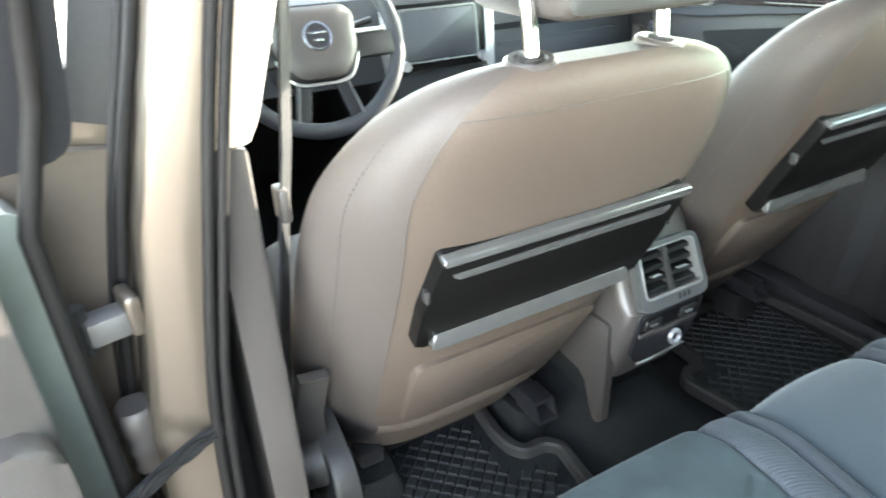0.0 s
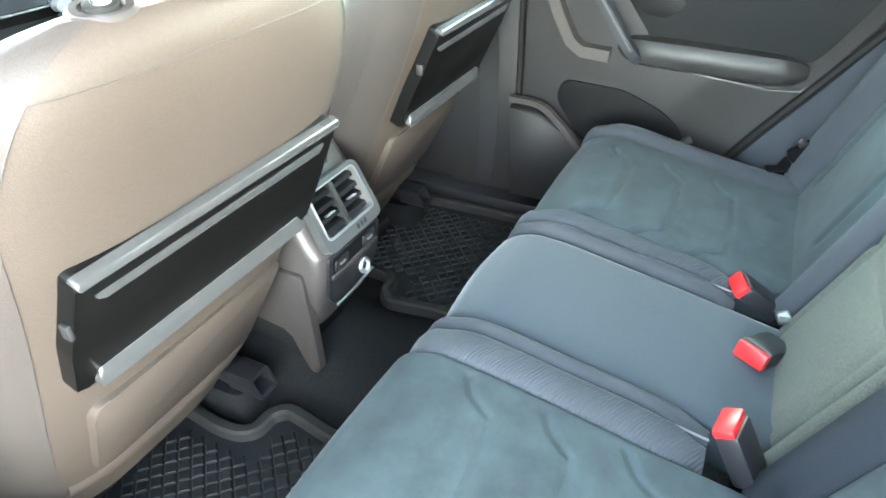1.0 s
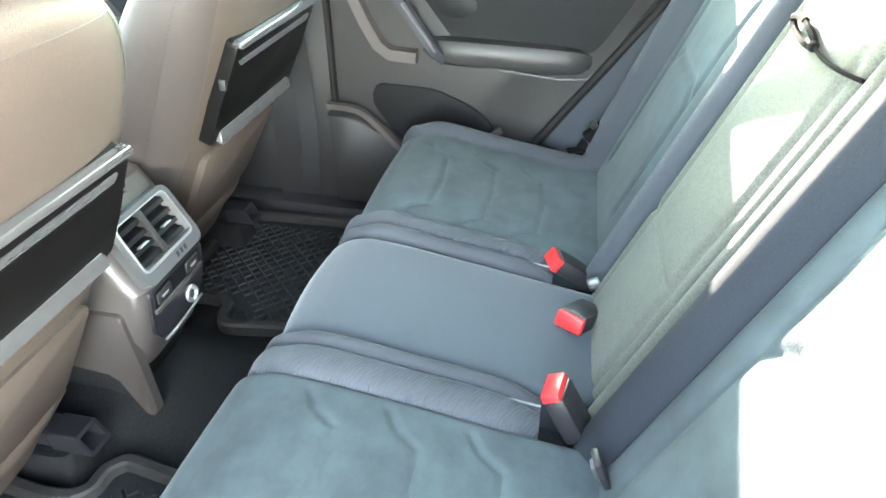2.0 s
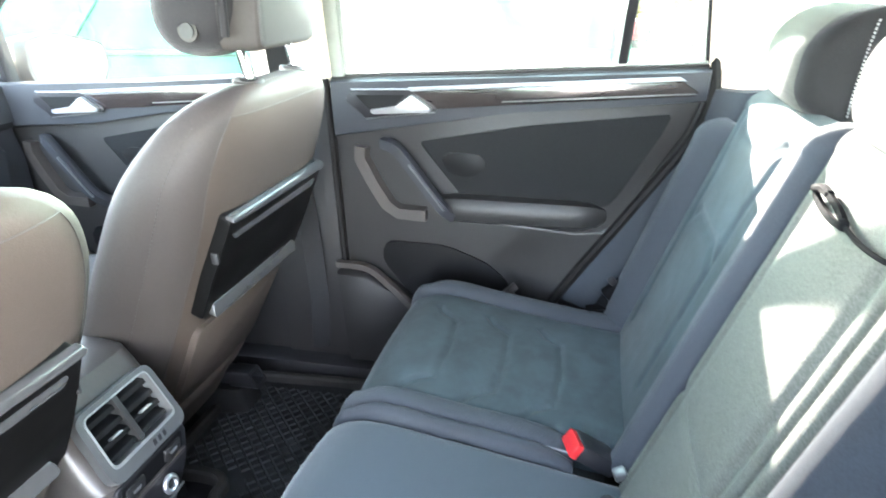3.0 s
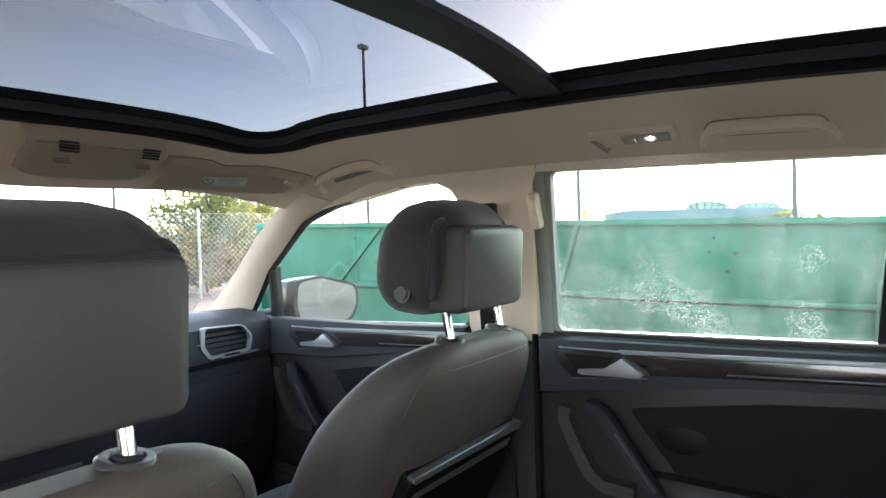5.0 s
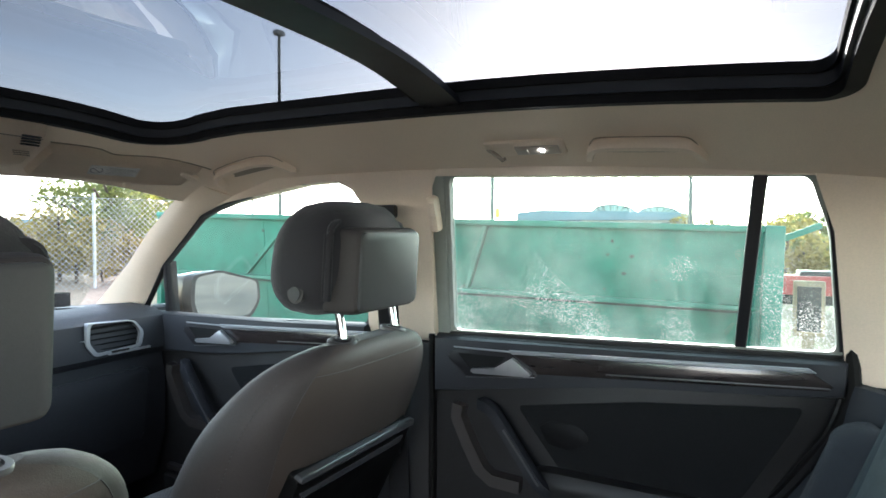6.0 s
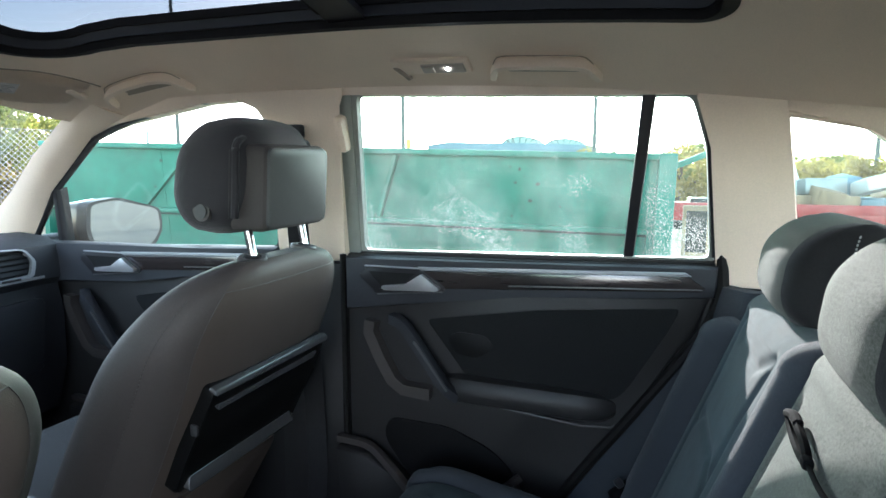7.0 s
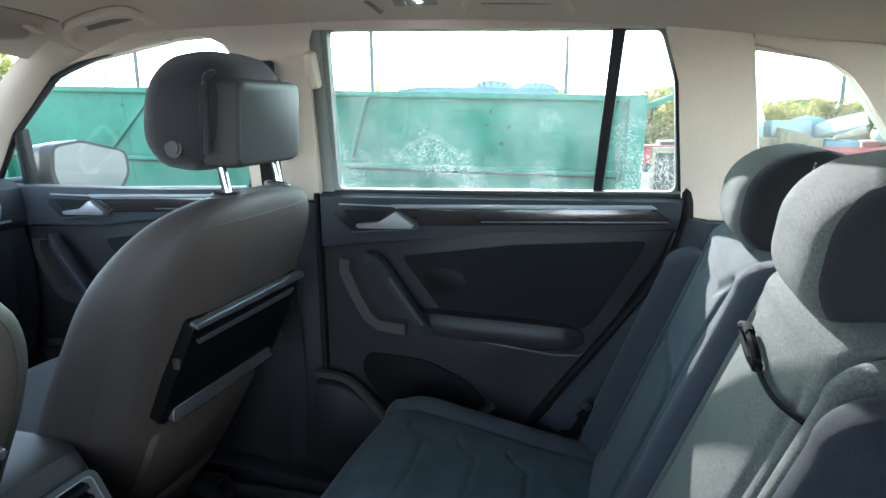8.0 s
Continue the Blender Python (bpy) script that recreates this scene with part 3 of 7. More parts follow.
        if wn_ == "window_rear_":
            part("door_frame", prism([(0.020, 1.512), (-0.010, 1.512), (0.026, 1.15), (0.060, 1.15)], sidef(-0.004, 0.03, sgn), 0.003), FRAMEGREY, win)
            part("divider", prism([(-0.598, 1.495), (-0.622, 1.495), (-0.589, 1.168), (-0.569, 1.168)], sidef(0.002, 0.045, sgn), 0.004), DARKER, win)
            part("rear_seal", prism([(-0.692, 1.478), (-0.717, 1.389), (-0.736, 1.178), (-0.753, 1.178), (-0.734, 1.389), (-0.708, 1.476)], sidef(-0.005, 0.03, sgn), 0.003), DARKER, win, "black rubber seal")
            part("sill_seal", prism([(0.058, 1.156), (-0.748, 1.172), (-0.748, 1.158), (0.058, 1.142)], sidef(-0.003, 0.03, sgn), 0.003), DARK, win)
        if wn_ == "window_front_":
            part("divider", prism([(0.953, 1.285), (0.936, 1.297), (0.974, 1.12), (0.993, 1.12)], sidef(0.002, 0.04, sgn), 0.003), DARKER, win)

# windscreen and hatch
def quad_pane(name, pts, mat, label):
    g = bmesh.new()
    g.faces.new([g.verts.new(p) for p in pts])
    bmesh.ops.solidify(g, geom=g.faces[:], thickness=0.004)
    o = part(name, g, mat)
    o.visible_shadow = False
    return tagged(o, label, "window", kind="structure")


quad_pane("windscreen", [(-0.57, 0.79, 1.545), (0.57, 0.79, 1.545), (0.72, 1.42, 1.10), (-0.72, 1.42, 1.10)], GLASSF, "clear laminated windscreen")
quad_pane("window_hatch", [(-0.55, -1.5, 1.50), (0.55, -1.5, 1.50), (0.6, -1.85, 1.12), (-0.6, -1.85, 1.12)], GLASS, "tinted hatch window")
tagged(part("hatch_panel", box((0, -1.88, 0.78), (1.4, 0.05, 0.72), 0.02), DARK), "dark hatch lining", "hatch", kind="structure")
tagged(part("hatch_top", box((0, -1.47, 1.53), (1.25, 0.12, 0.04), 0.01), PILLAR), "pale hatch header trim", "trim", kind="structure")

# floor and sills
bm = bmesh.new()
rows = []
for j in range(25):
    y = -1.85 + 3.35 * j / 24
    r = []
    for i in range(41):
        x = -0.74 + 1.48 * i / 40
        z = 0.355 + 0.05 * math.exp(-(x / 0.13) ** 4)
        if y > 0.05:
            z += 0.06 * min(1, (y - 0.05) / 0.2) * math.exp(-(x / 0.15) ** 4)
        if y > 0.9:
            z += 0.35 * (y - 0.9)
        if y < -0.62:
            z += 0.12
        r.append((x, y, z))
    rows.append(r)
quads(bm, rows)
tagged(part("floor", bm, CARPET), "black carpeted car floor with a low centre tunnel", "floor", kind="structure")
for sgn, nm in ((1, "right"), (-1, "left")):
    tagged(part("door_sill_" + nm, box((sgn * 0.73, 0.2, 0.37), (0.14, 2.2, 0.10), 0.015), DARKER), "black plastic door sill", "sill", kind="structure")


# ---- door linings ----
def door_lining(name, dy, dz, poly, label, gy=0.0):
    d = thing(name, (0.72, dy - 0.3, 0.45 + dz), label, "door")

    def F(x0, x1):
        return lambda p, k: Vector((x1 if k else x0, p[0] + dy, p[1] + dz))

    def add(nm, pts, x0, x1, mat, parent=d, bevel=0.004, r=0.0, lab=""):
        return part(nm, prism(ease(pts, r) if r else pts, F(x0, x1), bevel), mat, parent, lab)
    part("panel", prism(poly, lambda p, k: Vector((0.78 if k else 0.715, p[0], p[1])), 0.012), DARK, d)
    front = max(p[0] for p in poly) - dy
    rear = min(p[0] for p in poly) - dy
    add("upper_pad", [(front - 0.005, 1.147), (-0.35, 1.152), (max(rear, -0.748), 1.163), (max(rear, -0.745), 1.101), (-0.60, 1.094), (-0.369, 1.080), (-0.15, 1.052), (front - 0.005, 1.021)], 0.694, 0.74, SOFT, bevel=0.014)
    # glossy decor strip with its two bright lines
    strip = add("decor_strip", [(-0.142, 1.124), (-0.688, 1.147), (-0.726, 1.122), (-0.718, 1.114), (-0.45, 1.101), (-0.192, 1.087)], 0.689, 0.70, GLOSS, bevel=0.003, lab="glossy dark decor strip")
    add("bright_line", [(-0.135, 1.1335), (-0.688, 1.1515), (-0.700, 1.1445), (-0.142, 1.1255)], 0.6855, 0.693, DOORLINE, strip, 0.0015)
    add("lower_line", [(-0.34, 1.1045), (-0.718, 1.1205), (-0.722, 1.1180), (-0.34, 1.1020)], 0.6870, 0.692, VENTRIM, strip, 0.0008)
    bez = add("handle_bezel", [(0.014, 1.108), (-0.006, 1.128), (-0.140, 1.128), (-0.200, 1.090), (-0.192, 1.080), (-0.036, 1.064)], 0.688, 0.70, DARKER, bevel=0.004, r=0.008)
    add("bezel_line", [(-0.004, 1.1315), (-0.142, 1.1315), (-0.142, 1.1285), (-0.004, 1.1285)], 0.6865, 0.692, DOORLINE, bez, 0.0008)
    add("bezel_line", [(-0.034, 1.0675), (-0.192, 1.0825), (-0.192, 1.0795), (-0.034, 1.0645)], 0.6865, 0.692, VENTRIM, bez, 0.0008)
    add("handle_recess", [(-0.014, 1.118), (-0.128, 1.118), (-0.104, 1.096), (-0.042, 1.088)], 0.6875, 0.69, INSERT, bez, 0.0)
    add("handle_lever", [(-0.048, 1.087), (-0.106, 1.094), (-0.145, 1.119), (-0.188, 1.089), (-0.184, 1.083), (-0.052, 1.078)], 0.676, 0.69, SATIN, bez, 0.004, 0.004, "satin silver door handle")
    add("cloth_insert", [(-0.145, 1.01), (-0.40, 1.050), (-0.685, 1.075), (-0.665, 1.03), (-0.59, 0.90), (-0.565, 0.87), (-0.25, 0.875)], 0.712, 0.72, INSERT, bevel=0.002, r=0.015)
    add("speaker_cover", [(-0.195, 0.972), (-0.22, 0.988), (-0.285, 0.984), (-0.305, 0.958), (-0.265, 0.930), (-0.215, 0.936)], 0.710, 0.716, VENTM, bevel=0.001, r=0.012)
    dg = dy + gy
    # pull handle: an angled frame and a bright grip
    pr = [(-0.012, -0.016), (0.012, -0.016), (0.016, 0.0), (0.012, 0.016), (-0.012, 0.016)]
    part("pull_frame", sweep([Vector((0.718, y + dy + gy, z + dz)) for y, z in ((-0.012, 1.0), (-0.008, 0.972), (-0.034, 0.915), (-0.064, 0.862), (-0.092, 0.842), (-0.158, 0.838))], [(a * 1.1, b * 1.7) for a, b in pr], (1, 0, 0)), GREYPL, d)
    part("pull_grip", sweep(path3([(0.70, -0.068 + dg, 1.008 + dz), (0.672, -0.105 + dg, 1.003 + dz), (0.668, -0.14 + dg, 0.96 + dz), (0.668, -0.205 + dg, 0.872 + dz), (0.695, -0.226 + dg, 0.842 + dz)], 14), [(a * 0.9, b * 0.8) for a, b in pr], (1, 0, 0)), SOFT, d)
    part("grip_line", sweep([Vector((0.654, y + dg, z + dz)) for y, z in ((-0.137, 0.972), (-0.214, 0.868))], [(a * 0.2, b * 0.18) for a, b in pr], (1, 0, 0)), VENTRIM, d, "grey line on the grip")
    # armrest
    rows = []
    for k in range(15):
        t = k / 14
        y = -0.17 - 0.40 * t
        s = edge_fall(t, 1, 0.22)
        c = 0.862 - 0.012 * t
        rows.append([(0.72 - (0.046 * s + 0.004) * u * (1 - 0.25 * t), y + dy, c + dz + v * (0.012 + 0.018 * s)) for u, v in ((-0.2, 1), (0.3, 1.05), (0.75, 0.9), (0.97, 0.4), (1.0, -0.2), (0.85, -0.8), (0.3, -1.2), (-0.2, -1.3))])
    part("armrest", loft(rows), DARK, d)
    part("armrest_seam", tube([Vector((0.708 - 0.004 * math.sin(t * 3), y + dy, z + dz)) for t, (y, z) in enumerate(((-0.22, 0.835), (-0.33, 0.822), (-0.50, 0.806), (-0.56, 0.812), (-0.585, 0.835)))], 0.003), GREYPL, d)
    # map pocket
    # black plate on the panel puts the pocket opening's shade into colour
    add("pocket_shade", [(-0.035, 0.715), (-0.05, 0.765), (-0.20, 0.760), (-0.30, 0.72), (-0.36, 0.665), (-0.33, 0.60), (-0.14, 0.58)], 0.708, 0.72, VENTM, bevel=0.003, r=0.03)
    part("pocket_lip", sweep(path3([(0.69, 0.075 + dy, 0.704 + dz), (0.68, -0.012 + dy, 0.700 + dz), (0.665, -0.075 + dy, 0.66 + dz), (0.648, -0.15 + dy, 0.605 + dz), (0.648, -0.24 + dy, 0.595 + dz), (0.665, -0.31 + dy, 0.63 + dz), (0.70, -0.37 + dy, 0.672 + dz)], 26), [(a * 0.6, b * 0.6) for a, b in pr], (1, 0, 0)), GREYPL, d)
    add("pocket_front", [(0.07, 0.69), (-0.012, 0.686), (-0.075, 0.648), (-0.15, 0.592), (-0.25, 0.585), (-0.36, 0.66), (-0.40, 0.55), (-0.36, 0.44), (0.06, 0.44)], 0.66, 0.72, DARK, bevel=0.012)
    return d


door_lining("rear_door", 0.0, 0.0, [(0.058, 1.15), (-0.35, 1.155), (-0.748, 1.166), (-0.745, 1.12), (-0.716, 1.03), (-0.60, 0.855), (-0.49, 0.705), (-0.425, 0.595), (-0.38, 0.42), (0.058, 0.42)],
            "closed rear car door lining in black plastic with decor strip")
door_lining("front_door", 0.850, -0.004, [(1.16, 1.128), (0.9, 1.133), (0.24, 1.15), (0.24, 0.42), (1.16, 0.42)],
            "closed front car door lining in black plastic with decor strip", 0.085)
# seal along the rear edge of the rear door
tagged(part("door_seal", sweep(path3([(0.722, -0.752, 1.185), (0.716, -0.757, 1.12), (0.708, -0.728, 1.03), (0.704, -0.608, 0.855), (0.70, -0.497, 0.70), (0.70, -0.432, 0.59), (0.70, -0.39, 0.42)], 30), circle(0.012, 8), (1, 0, 0)), RUBBER),
       "black rubber door seal along the door opening", "seal", kind="structure")
tagged(part("door_seal_front", sweep([Vector((0.712, 0.064, z)) for z in (1.15, 0.9, 0.65, 0.42)], circle(0.008, 8), (1, 0, 0)), RUBBER),
       "black rubber door seal beside the centre pillar", "seal", kind="structure")


# ---- front seats ----
def front_seat():
    s = thing("front_seat", (0.357, 0.3, 0.37), "dark grey front seat with leatherette back, folding tray and headrest", "seat", "front seats")
    X = 0.357
    zs = [0.46, 0.52, 0.62, 0.81, 1.0, 1.075, 1.13, 1.168, 1.193, 1.204]
    back = [0.315, 0.28, 0.222, 0.120, 0.028, 0.0, -0.02, -0.03, -0.028, -0.015]
    dep = [0.04, 0.07, 0.085, 0.092, 0.090, 0.084, 0.074, 0.06, 0.04, 0.02]
    wid = [0.20, 0.238, 0.268, 0.284, 0.278, 0.264, 0.234, 0.200, 0.158, 0.115]
    loops = []
    for k in range(41):
        z = 0.46 + (1.204 - 0.46) * (1 - (1 - k / 40) ** 1.3)
        b, d, w = smooth(zs, back, z), smooth(zs, dep, z), smooth(zs, wid, z)
        lp = superloop(X, 0, w, d, 4.2, 56)
        lp2 = []
        kk = smooth([0.46, 0.7, 0.9, 1.02, 1.09, 1.15, 1.204], [0.76, 0.78, 0.81, 0.86, 0.92, 0.97, 1.0], z)
        for x, y in lp:
            u = min(1, max(0, (y + d) / (1.5 * d)))
            u = u * u * (3 - 2 * u)
            lp2.append((X + (x - X) * (kk + (1 - kk) * u), b + d + y + 0.012 * ((x - X) / w) ** 4 * (1 if y < 0 else 0), z))
        loops.append(lp2)
    # brown back panel between the two seams, greyer flanks and front
    bp_, fl_ = bmesh.new(), bmesh.new()
    quads(bp_, [lp[35:50] for lp in loops])
    quads(fl_, [lp[49:] + lp[:36] for lp in loops])
    for lp in (loops[0], loops[-1]):
        fl_.faces.new([fl_.verts.new(p) for p in lp])
    # flanks differ from the panel only by light painted into the colour
    bk = part("backrest", fl_, SEATSIDE, s)
    part("back_panel", bp_, SEATBACK, bk, "brown leatherette back panel")
    # fine stitching along both flanks
    for i in (29, 55):
        g = bmesh.new()
        o = Vector((-0.0004 if i < 42 else 0.0004, -0.0003, 0))
        line = path3([Vector(loops[k][i]) + o for k in range(6, 37)], 180)
        for k in range(0, 178, 2):
            tube([line[k], line[k + 1]], 0.0006, 5, g)
        part("stitching", g, GREYPL, bk)["kind"] = "stuff"
    # stitched seams on the back
    for sg in (-1, 1):
        pts = []
        for k in range(9, 37):
            pts.append(Vector(loops[k][42 + sg * 7]) + Vector((sg * 0.0003, -0.0004, 0)))
        part("seam", tube(pts, 0.0006, 6), GREYPL, bk)
    part("seam", tube([Vector(loops[36][i]) + Vector((0, -0.0004, 0)) for i in range(35, 50)], 0.0006, 6), GREYPL, bk)
    # lower back board
    part("back_board", prism(ease([(X - 0.155, 0.785), (X + 0.155, 0.785), (X + 0.14, 0.60), (X - 0.14, 0.60)], 0.02), lambda p, k: Vector((p[0], smooth(zs, back, p[1]) + (0.03 if k else -0.007), p[1])), 0.004), SEATBACK, s)
    part("lower_roll", sweep(path3([(X - 0.165, 0.285, 0.575), (X - 0.1, 0.275, 0.565), (X + 0.1, 0.275, 0.565), (X + 0.165, 0.285, 0.575)], 12), circle(0.026, 12)), SEATBACK, s)
    # cushion
    rows = []
    for k in range(21):
        t = k / 20
        y = 0.34 + 0.38 * t
        h = 0.05 + 0.075 * edge_fall(t, 1, 0.25)
        c = 0.60 + 0.05 * t
        rows.append([(x, y, c + v + (0.02 * (abs(x - X) / 0.25) ** 3 if v > 0 else 0)) for x, v in superloop(X, 0, 0.245 * (0.85 + 0.15 * edge_fall(t, 1, 0.3)), h, 3.5, 36)])
    part("cushion", loft(rows), SEAT, s)
    part("seat_frame", box((X, 0.54, 0.50), (0.40, 0.34, 0.09), 0.02), DARKER, s)
    for sg in (-1, 1):
        rail = part("rail", box((X + sg * 0.165, 0.52, 0.460), (0.045, 0.42, 0.035), 0.006), DARKER, s)
        part("rail_cover", loft([[(X + sg * 0.165 + x, 0.38 + y, z) for x, y in superloop(0, 0, w_, d_, 6, 28)] for z, w_, d_ in ((0.36, 0.050, 0.120), (0.42, 0.044, 0.110), (0.437, 0.036, 0.10))]), CARPET, rail, "carpeted rail cover")
        c0, c1 = X + sg * 0.165 - 0.024, X + sg * 0.165 + 0.024
        if sg > 0:
            part("rail_cap", ring(ease([(c0, 0.438), (c1, 0.438), (c1, 0.480), (c0, 0.480)], 0.006), ease([(c0 + 0.006, 0.445), (c1 - 0.006, 0.445), (c1 - 0.006, 0.474), (c0 + 0.006, 0.474)], 0.003), lambda p, k: Vector((p[0], 0.31 if k else 0.235 + (p[1] - 0.438) * 0.5, p[1]))), DARKER, rail, "open black end cap of the rail")
        part("support", box((X + sg * 0.18, 0.52, 0.44), (0.03, 0.26, 0.08), 0.006), DARKER, s)
    # recliner cover and knob on the door side
    part("side_cover", prism(ease([(0.16, 0.50), (0.18, 0.60), (0.30, 0.66), (0.45, 0.60), (0.66, 0.58), (0.68, 0.50), (0.4, 0.46)], 0.04), lambda p, k: Vector((X - 0.235 if k else X - 0.272, p[0], p[1])), 0.008), DARK, s)
    kn = bmesh.new()
    bmesh.ops.create_cone(kn, cap_ends=True, segments=24, radius1=0.045, radius2=0.04, depth=0.035, matrix=Matrix.Translation((X - 0.285, 0.25, 0.58)) @ Euler((0, radians(-90), 0)).to_matrix().to_4x4())
    part("recliner_knob", kn, GREYPL, s)
    part("side_lever", sweep(path3([(X - 0.272, 0.20, 0.78), (X - 0.282, 0.22, 0.70), (X - 0.275, 0.25, 0.63)], 8), [(-0.008, -0.02), (0.008, -0.02), (0.01, 0), (0.008, 0.02), (-0.008, 0.02)], (1, 0, 0)), GREYPL, s)
    # folding tray
    tl = Vector((X - 0.178, 0.0105, 1.007))
    down = (Vector((X - 0.178, 0.099, 0.824)) - tl)
    L = down.length
    down.normalize()
    nrm = Vector((0, down.z, -down.y)).normalized()
    if nrm.y > 0:
        nrm = -nrm

    def T(o0, o1):
        return lambda p, k: Vector((X + p[0], tl.y, tl.z)) + down * p[1] + nrm * (o1 if k else o0)
    def TL(v0, rise, low):
        # a ledge whose face leans up: flush at its top edge, proud at its lower edge
        return lambda p, k: Vector((X + p[0], tl.y, tl.z)) + down * p[1] + nrm * (-0.01 if k else low + rise * min(1, max(0, (p[1] - v0) / 0.014)))
    tray = part("tray", prism(ease([(-0.173, 0.0), (0.173, 0.0), (0.179, L * 0.6), (0.175, L + 0.008), (-0.175, L + 0.008), (-0.179, L * 0.6)], 0.010), T(0.0, -0.04), 0.005), TRAYM, s, "black folding seat-back tray")
    part("top_ledge", prism(ease([(-0.173, -0.003), (0.174, -0.003), (0.174, 0.006), (-0.174, 0.006)], 0.004), TL(-0.003, 0.010, 0.001), 0.002), TRAYLIP, tray, "grey top ledge of the tray")
    part("second_ledge", prism(ease([(-0.158, 0.032), (0.158, 0.030), (0.152, 0.043), (-0.152, 0.043)], 0.004), TL(0.034, 0.007, 0.0), 0.002), TRAYLIP, tray)
    part("bottom_ledge", prism(ease([(-0.152, L - 0.020), (0.152, L - 0.020), (0.158, L + 0.003), (-0.158, L + 0.003)], 0.006), TL(L - 0.020, 0.014, 0.0), 0.003), TRAYLIP, tray)
    for sg in (-1, 1):
        part("hinge_pin", box((X + sg * 0.178, 0.050, 0.940), (0.006, 0.014, 0.02), 0.003), DARK, tray)
    part("board_edge", sweep(path3([(X - 0.15, 0.138, 0.795), (X, 0.136, 0.793), (X + 0.15, 0.138, 0.795)], 8), circle(0.003, 6)), DARKER, s)
    # headrest on two posts
    H = X + 0.012
    for sg in (-1, 1):
        post = part("headrest_post", tube([Vector((H + sg * 0.081, 0.002, 1.19)), Vector((H + sg * 0.081, 0.012, 1.25)), Vector((H + sg * 0.081, 0.03, 1.30))], 0.0075, 16), CHROME, s)
        m = Matrix.Translation((H + sg * 0.081, 0.006, 1.209)) @ pose(0, 0, 0, 8, sg * 6, 0)
        col = part("post_collar", loft([[m @ Vector((a, b, h)) for a, b in circle(q, 32)] for h, q in ((-0.014, 0.025), (-0.004, 0.025), (-0.001, 0.022), (-0.001, 0.016), (-0.004, 0.014), (-0.004, 0.012))]), CONSOLE, post, "round grey collar")
        part("collar_insert", loft([[m @ Vector((a, b, h)) for a, b in circle(q, 24)] for h, q in ((-0.006, 0.0125), (0.001, 0.0125), (0.002, 0.009))]), DARK, col)
    rows = []
    for k in range(25):
        t = k / 24
        z = 1.242 + 0.198 * t
        e = edge_fall(t, 1, 0.42)
        w = 0.062 + 0.070 * e - 0.009 * t
        d = 0.022 + 0.064 * e
        rows.append([(x, y + 0.085 - 0.03 * t, z) for x, y in superloop(H, 0, w, d, 3.0, 44)])
    hr = part("headrest", loft(rows), HRCLOTH, s, "dark cloth headrest")
    rows = []
    for o, w0, z0, z1 in ((0.02, 0.096, 1.250, 1.396), (-0.032, 0.098, 1.250, 1.394), (-0.042, 0.096, 1.252, 1.391), (-0.046, 0.093, 1.255, 1.388)):
        rows.append([(x, o + 0.01 - 0.07 * (z - 1.33), z) for x, z in ease([(H - w0, z0), (H + w0, z0), (H + w0, z1), (H - w0, z1)], 0.016, 5)])
    shell = part("rear_shell", loft(rows), SHELLSIDE, hr, "dark plastic rear shell of the headrest", 20)
    rows = []
    for o, w0, z0, z1 in ((-0.044, 0.0925, 1.2555, 1.3875), (-0.050, 0.0915, 1.2565, 1.3865), (-0.0525, 0.088, 1.26, 1.383)):
        rows.append([(x, o + 0.01 - 0.07 * (z - 1.33), z) for x, z in ease([(H - w0, z0), (H + w0, z0), (H + w0, z1), (H - w0, z1)], 0.014, 5)])
    part("back_plate", loft(rows), HRBACK, shell, "grey-green back plate of the headrest")
    lip = ease([(H - 0.110, 1.252), (H - 0.110, 1.402), (H + 0.110, 1.402), (H + 0.110, 1.252)], 0.022, 6)[6:-6]
    g = bmesh.new()
    lip2 = [Vector((x + (-0.009 if x < H else 0.009), 0.0165 - 0.07 * (z - 1.33), z)) for x, z in lip if z < 1.388]
    for side in (lip2[:len(lip2) // 2], lip2[len(lip2) // 2:]):
        line = path3(side, 40)
        for k in range(0, 40, 2):
            tube([line[k], line[k + 1]], 0.0006, 5, g)
    part("stitching", g, GREYPL, hr, "dark stitching")["kind"] = "stuff"
    part("shell_piping", tube([Vector((x, 0.012 - 0.07 * (z - 1.33), z)) for x, z in lip], 0.0065, 8), HRCLOTH, hr)
    g = bmesh.new()
    bmesh.ops.create_cone(g, cap_ends=True, segments=28, radius1=0.0165, radius2=0.0155, depth=0.012, matrix=Matrix.Translation((H - 0.1175, 0.070, 1.285)) @ Euler((0, radians(90), 0)).to_matrix().to_4x4())
    b = part("release_button", g, GREYPL, hr, "round grey release button")
    g = bmesh.new()
    bmesh.ops.create_cone(g, cap_ends=True, segments=28, radius1=0.0115, radius2=0.0115, depth=0.014, matrix=Matrix.Translation((H - 0.1190, 0.070, 1.285)) @ Euler((0, radians(90), 0)).to_matrix().to_4x4())
    part("button_cap", g, HRBACK, b)
    return s


seat_r = front_seat()
seat_l = copy_thing(seat_r, pose(-0.359, 0.255, 0.357) @ Matrix.Diagonal((1.04, 1, 1, 1)))
for child in seat_l.children:
    if child.name.split(".")[0] == "headrest":
        # the driver's headrest is pushed further down
        child.location = (0.010, 0, -0.010)
    elif child.name.split(".")[0] == "tray":
        # the driver's tray is a shorter one
        child.matrix_basis = Matrix.Translation((0, 0.0105, 1.015)) @ Matrix.Diagonal((1, 0.85, 0.85, 1)) @ Matrix.Translation((0, -0.0105, -1.007))
    elif child.name.split(".")[0] == "headrest_post":
        child.location = (-0.012, 0, 0)


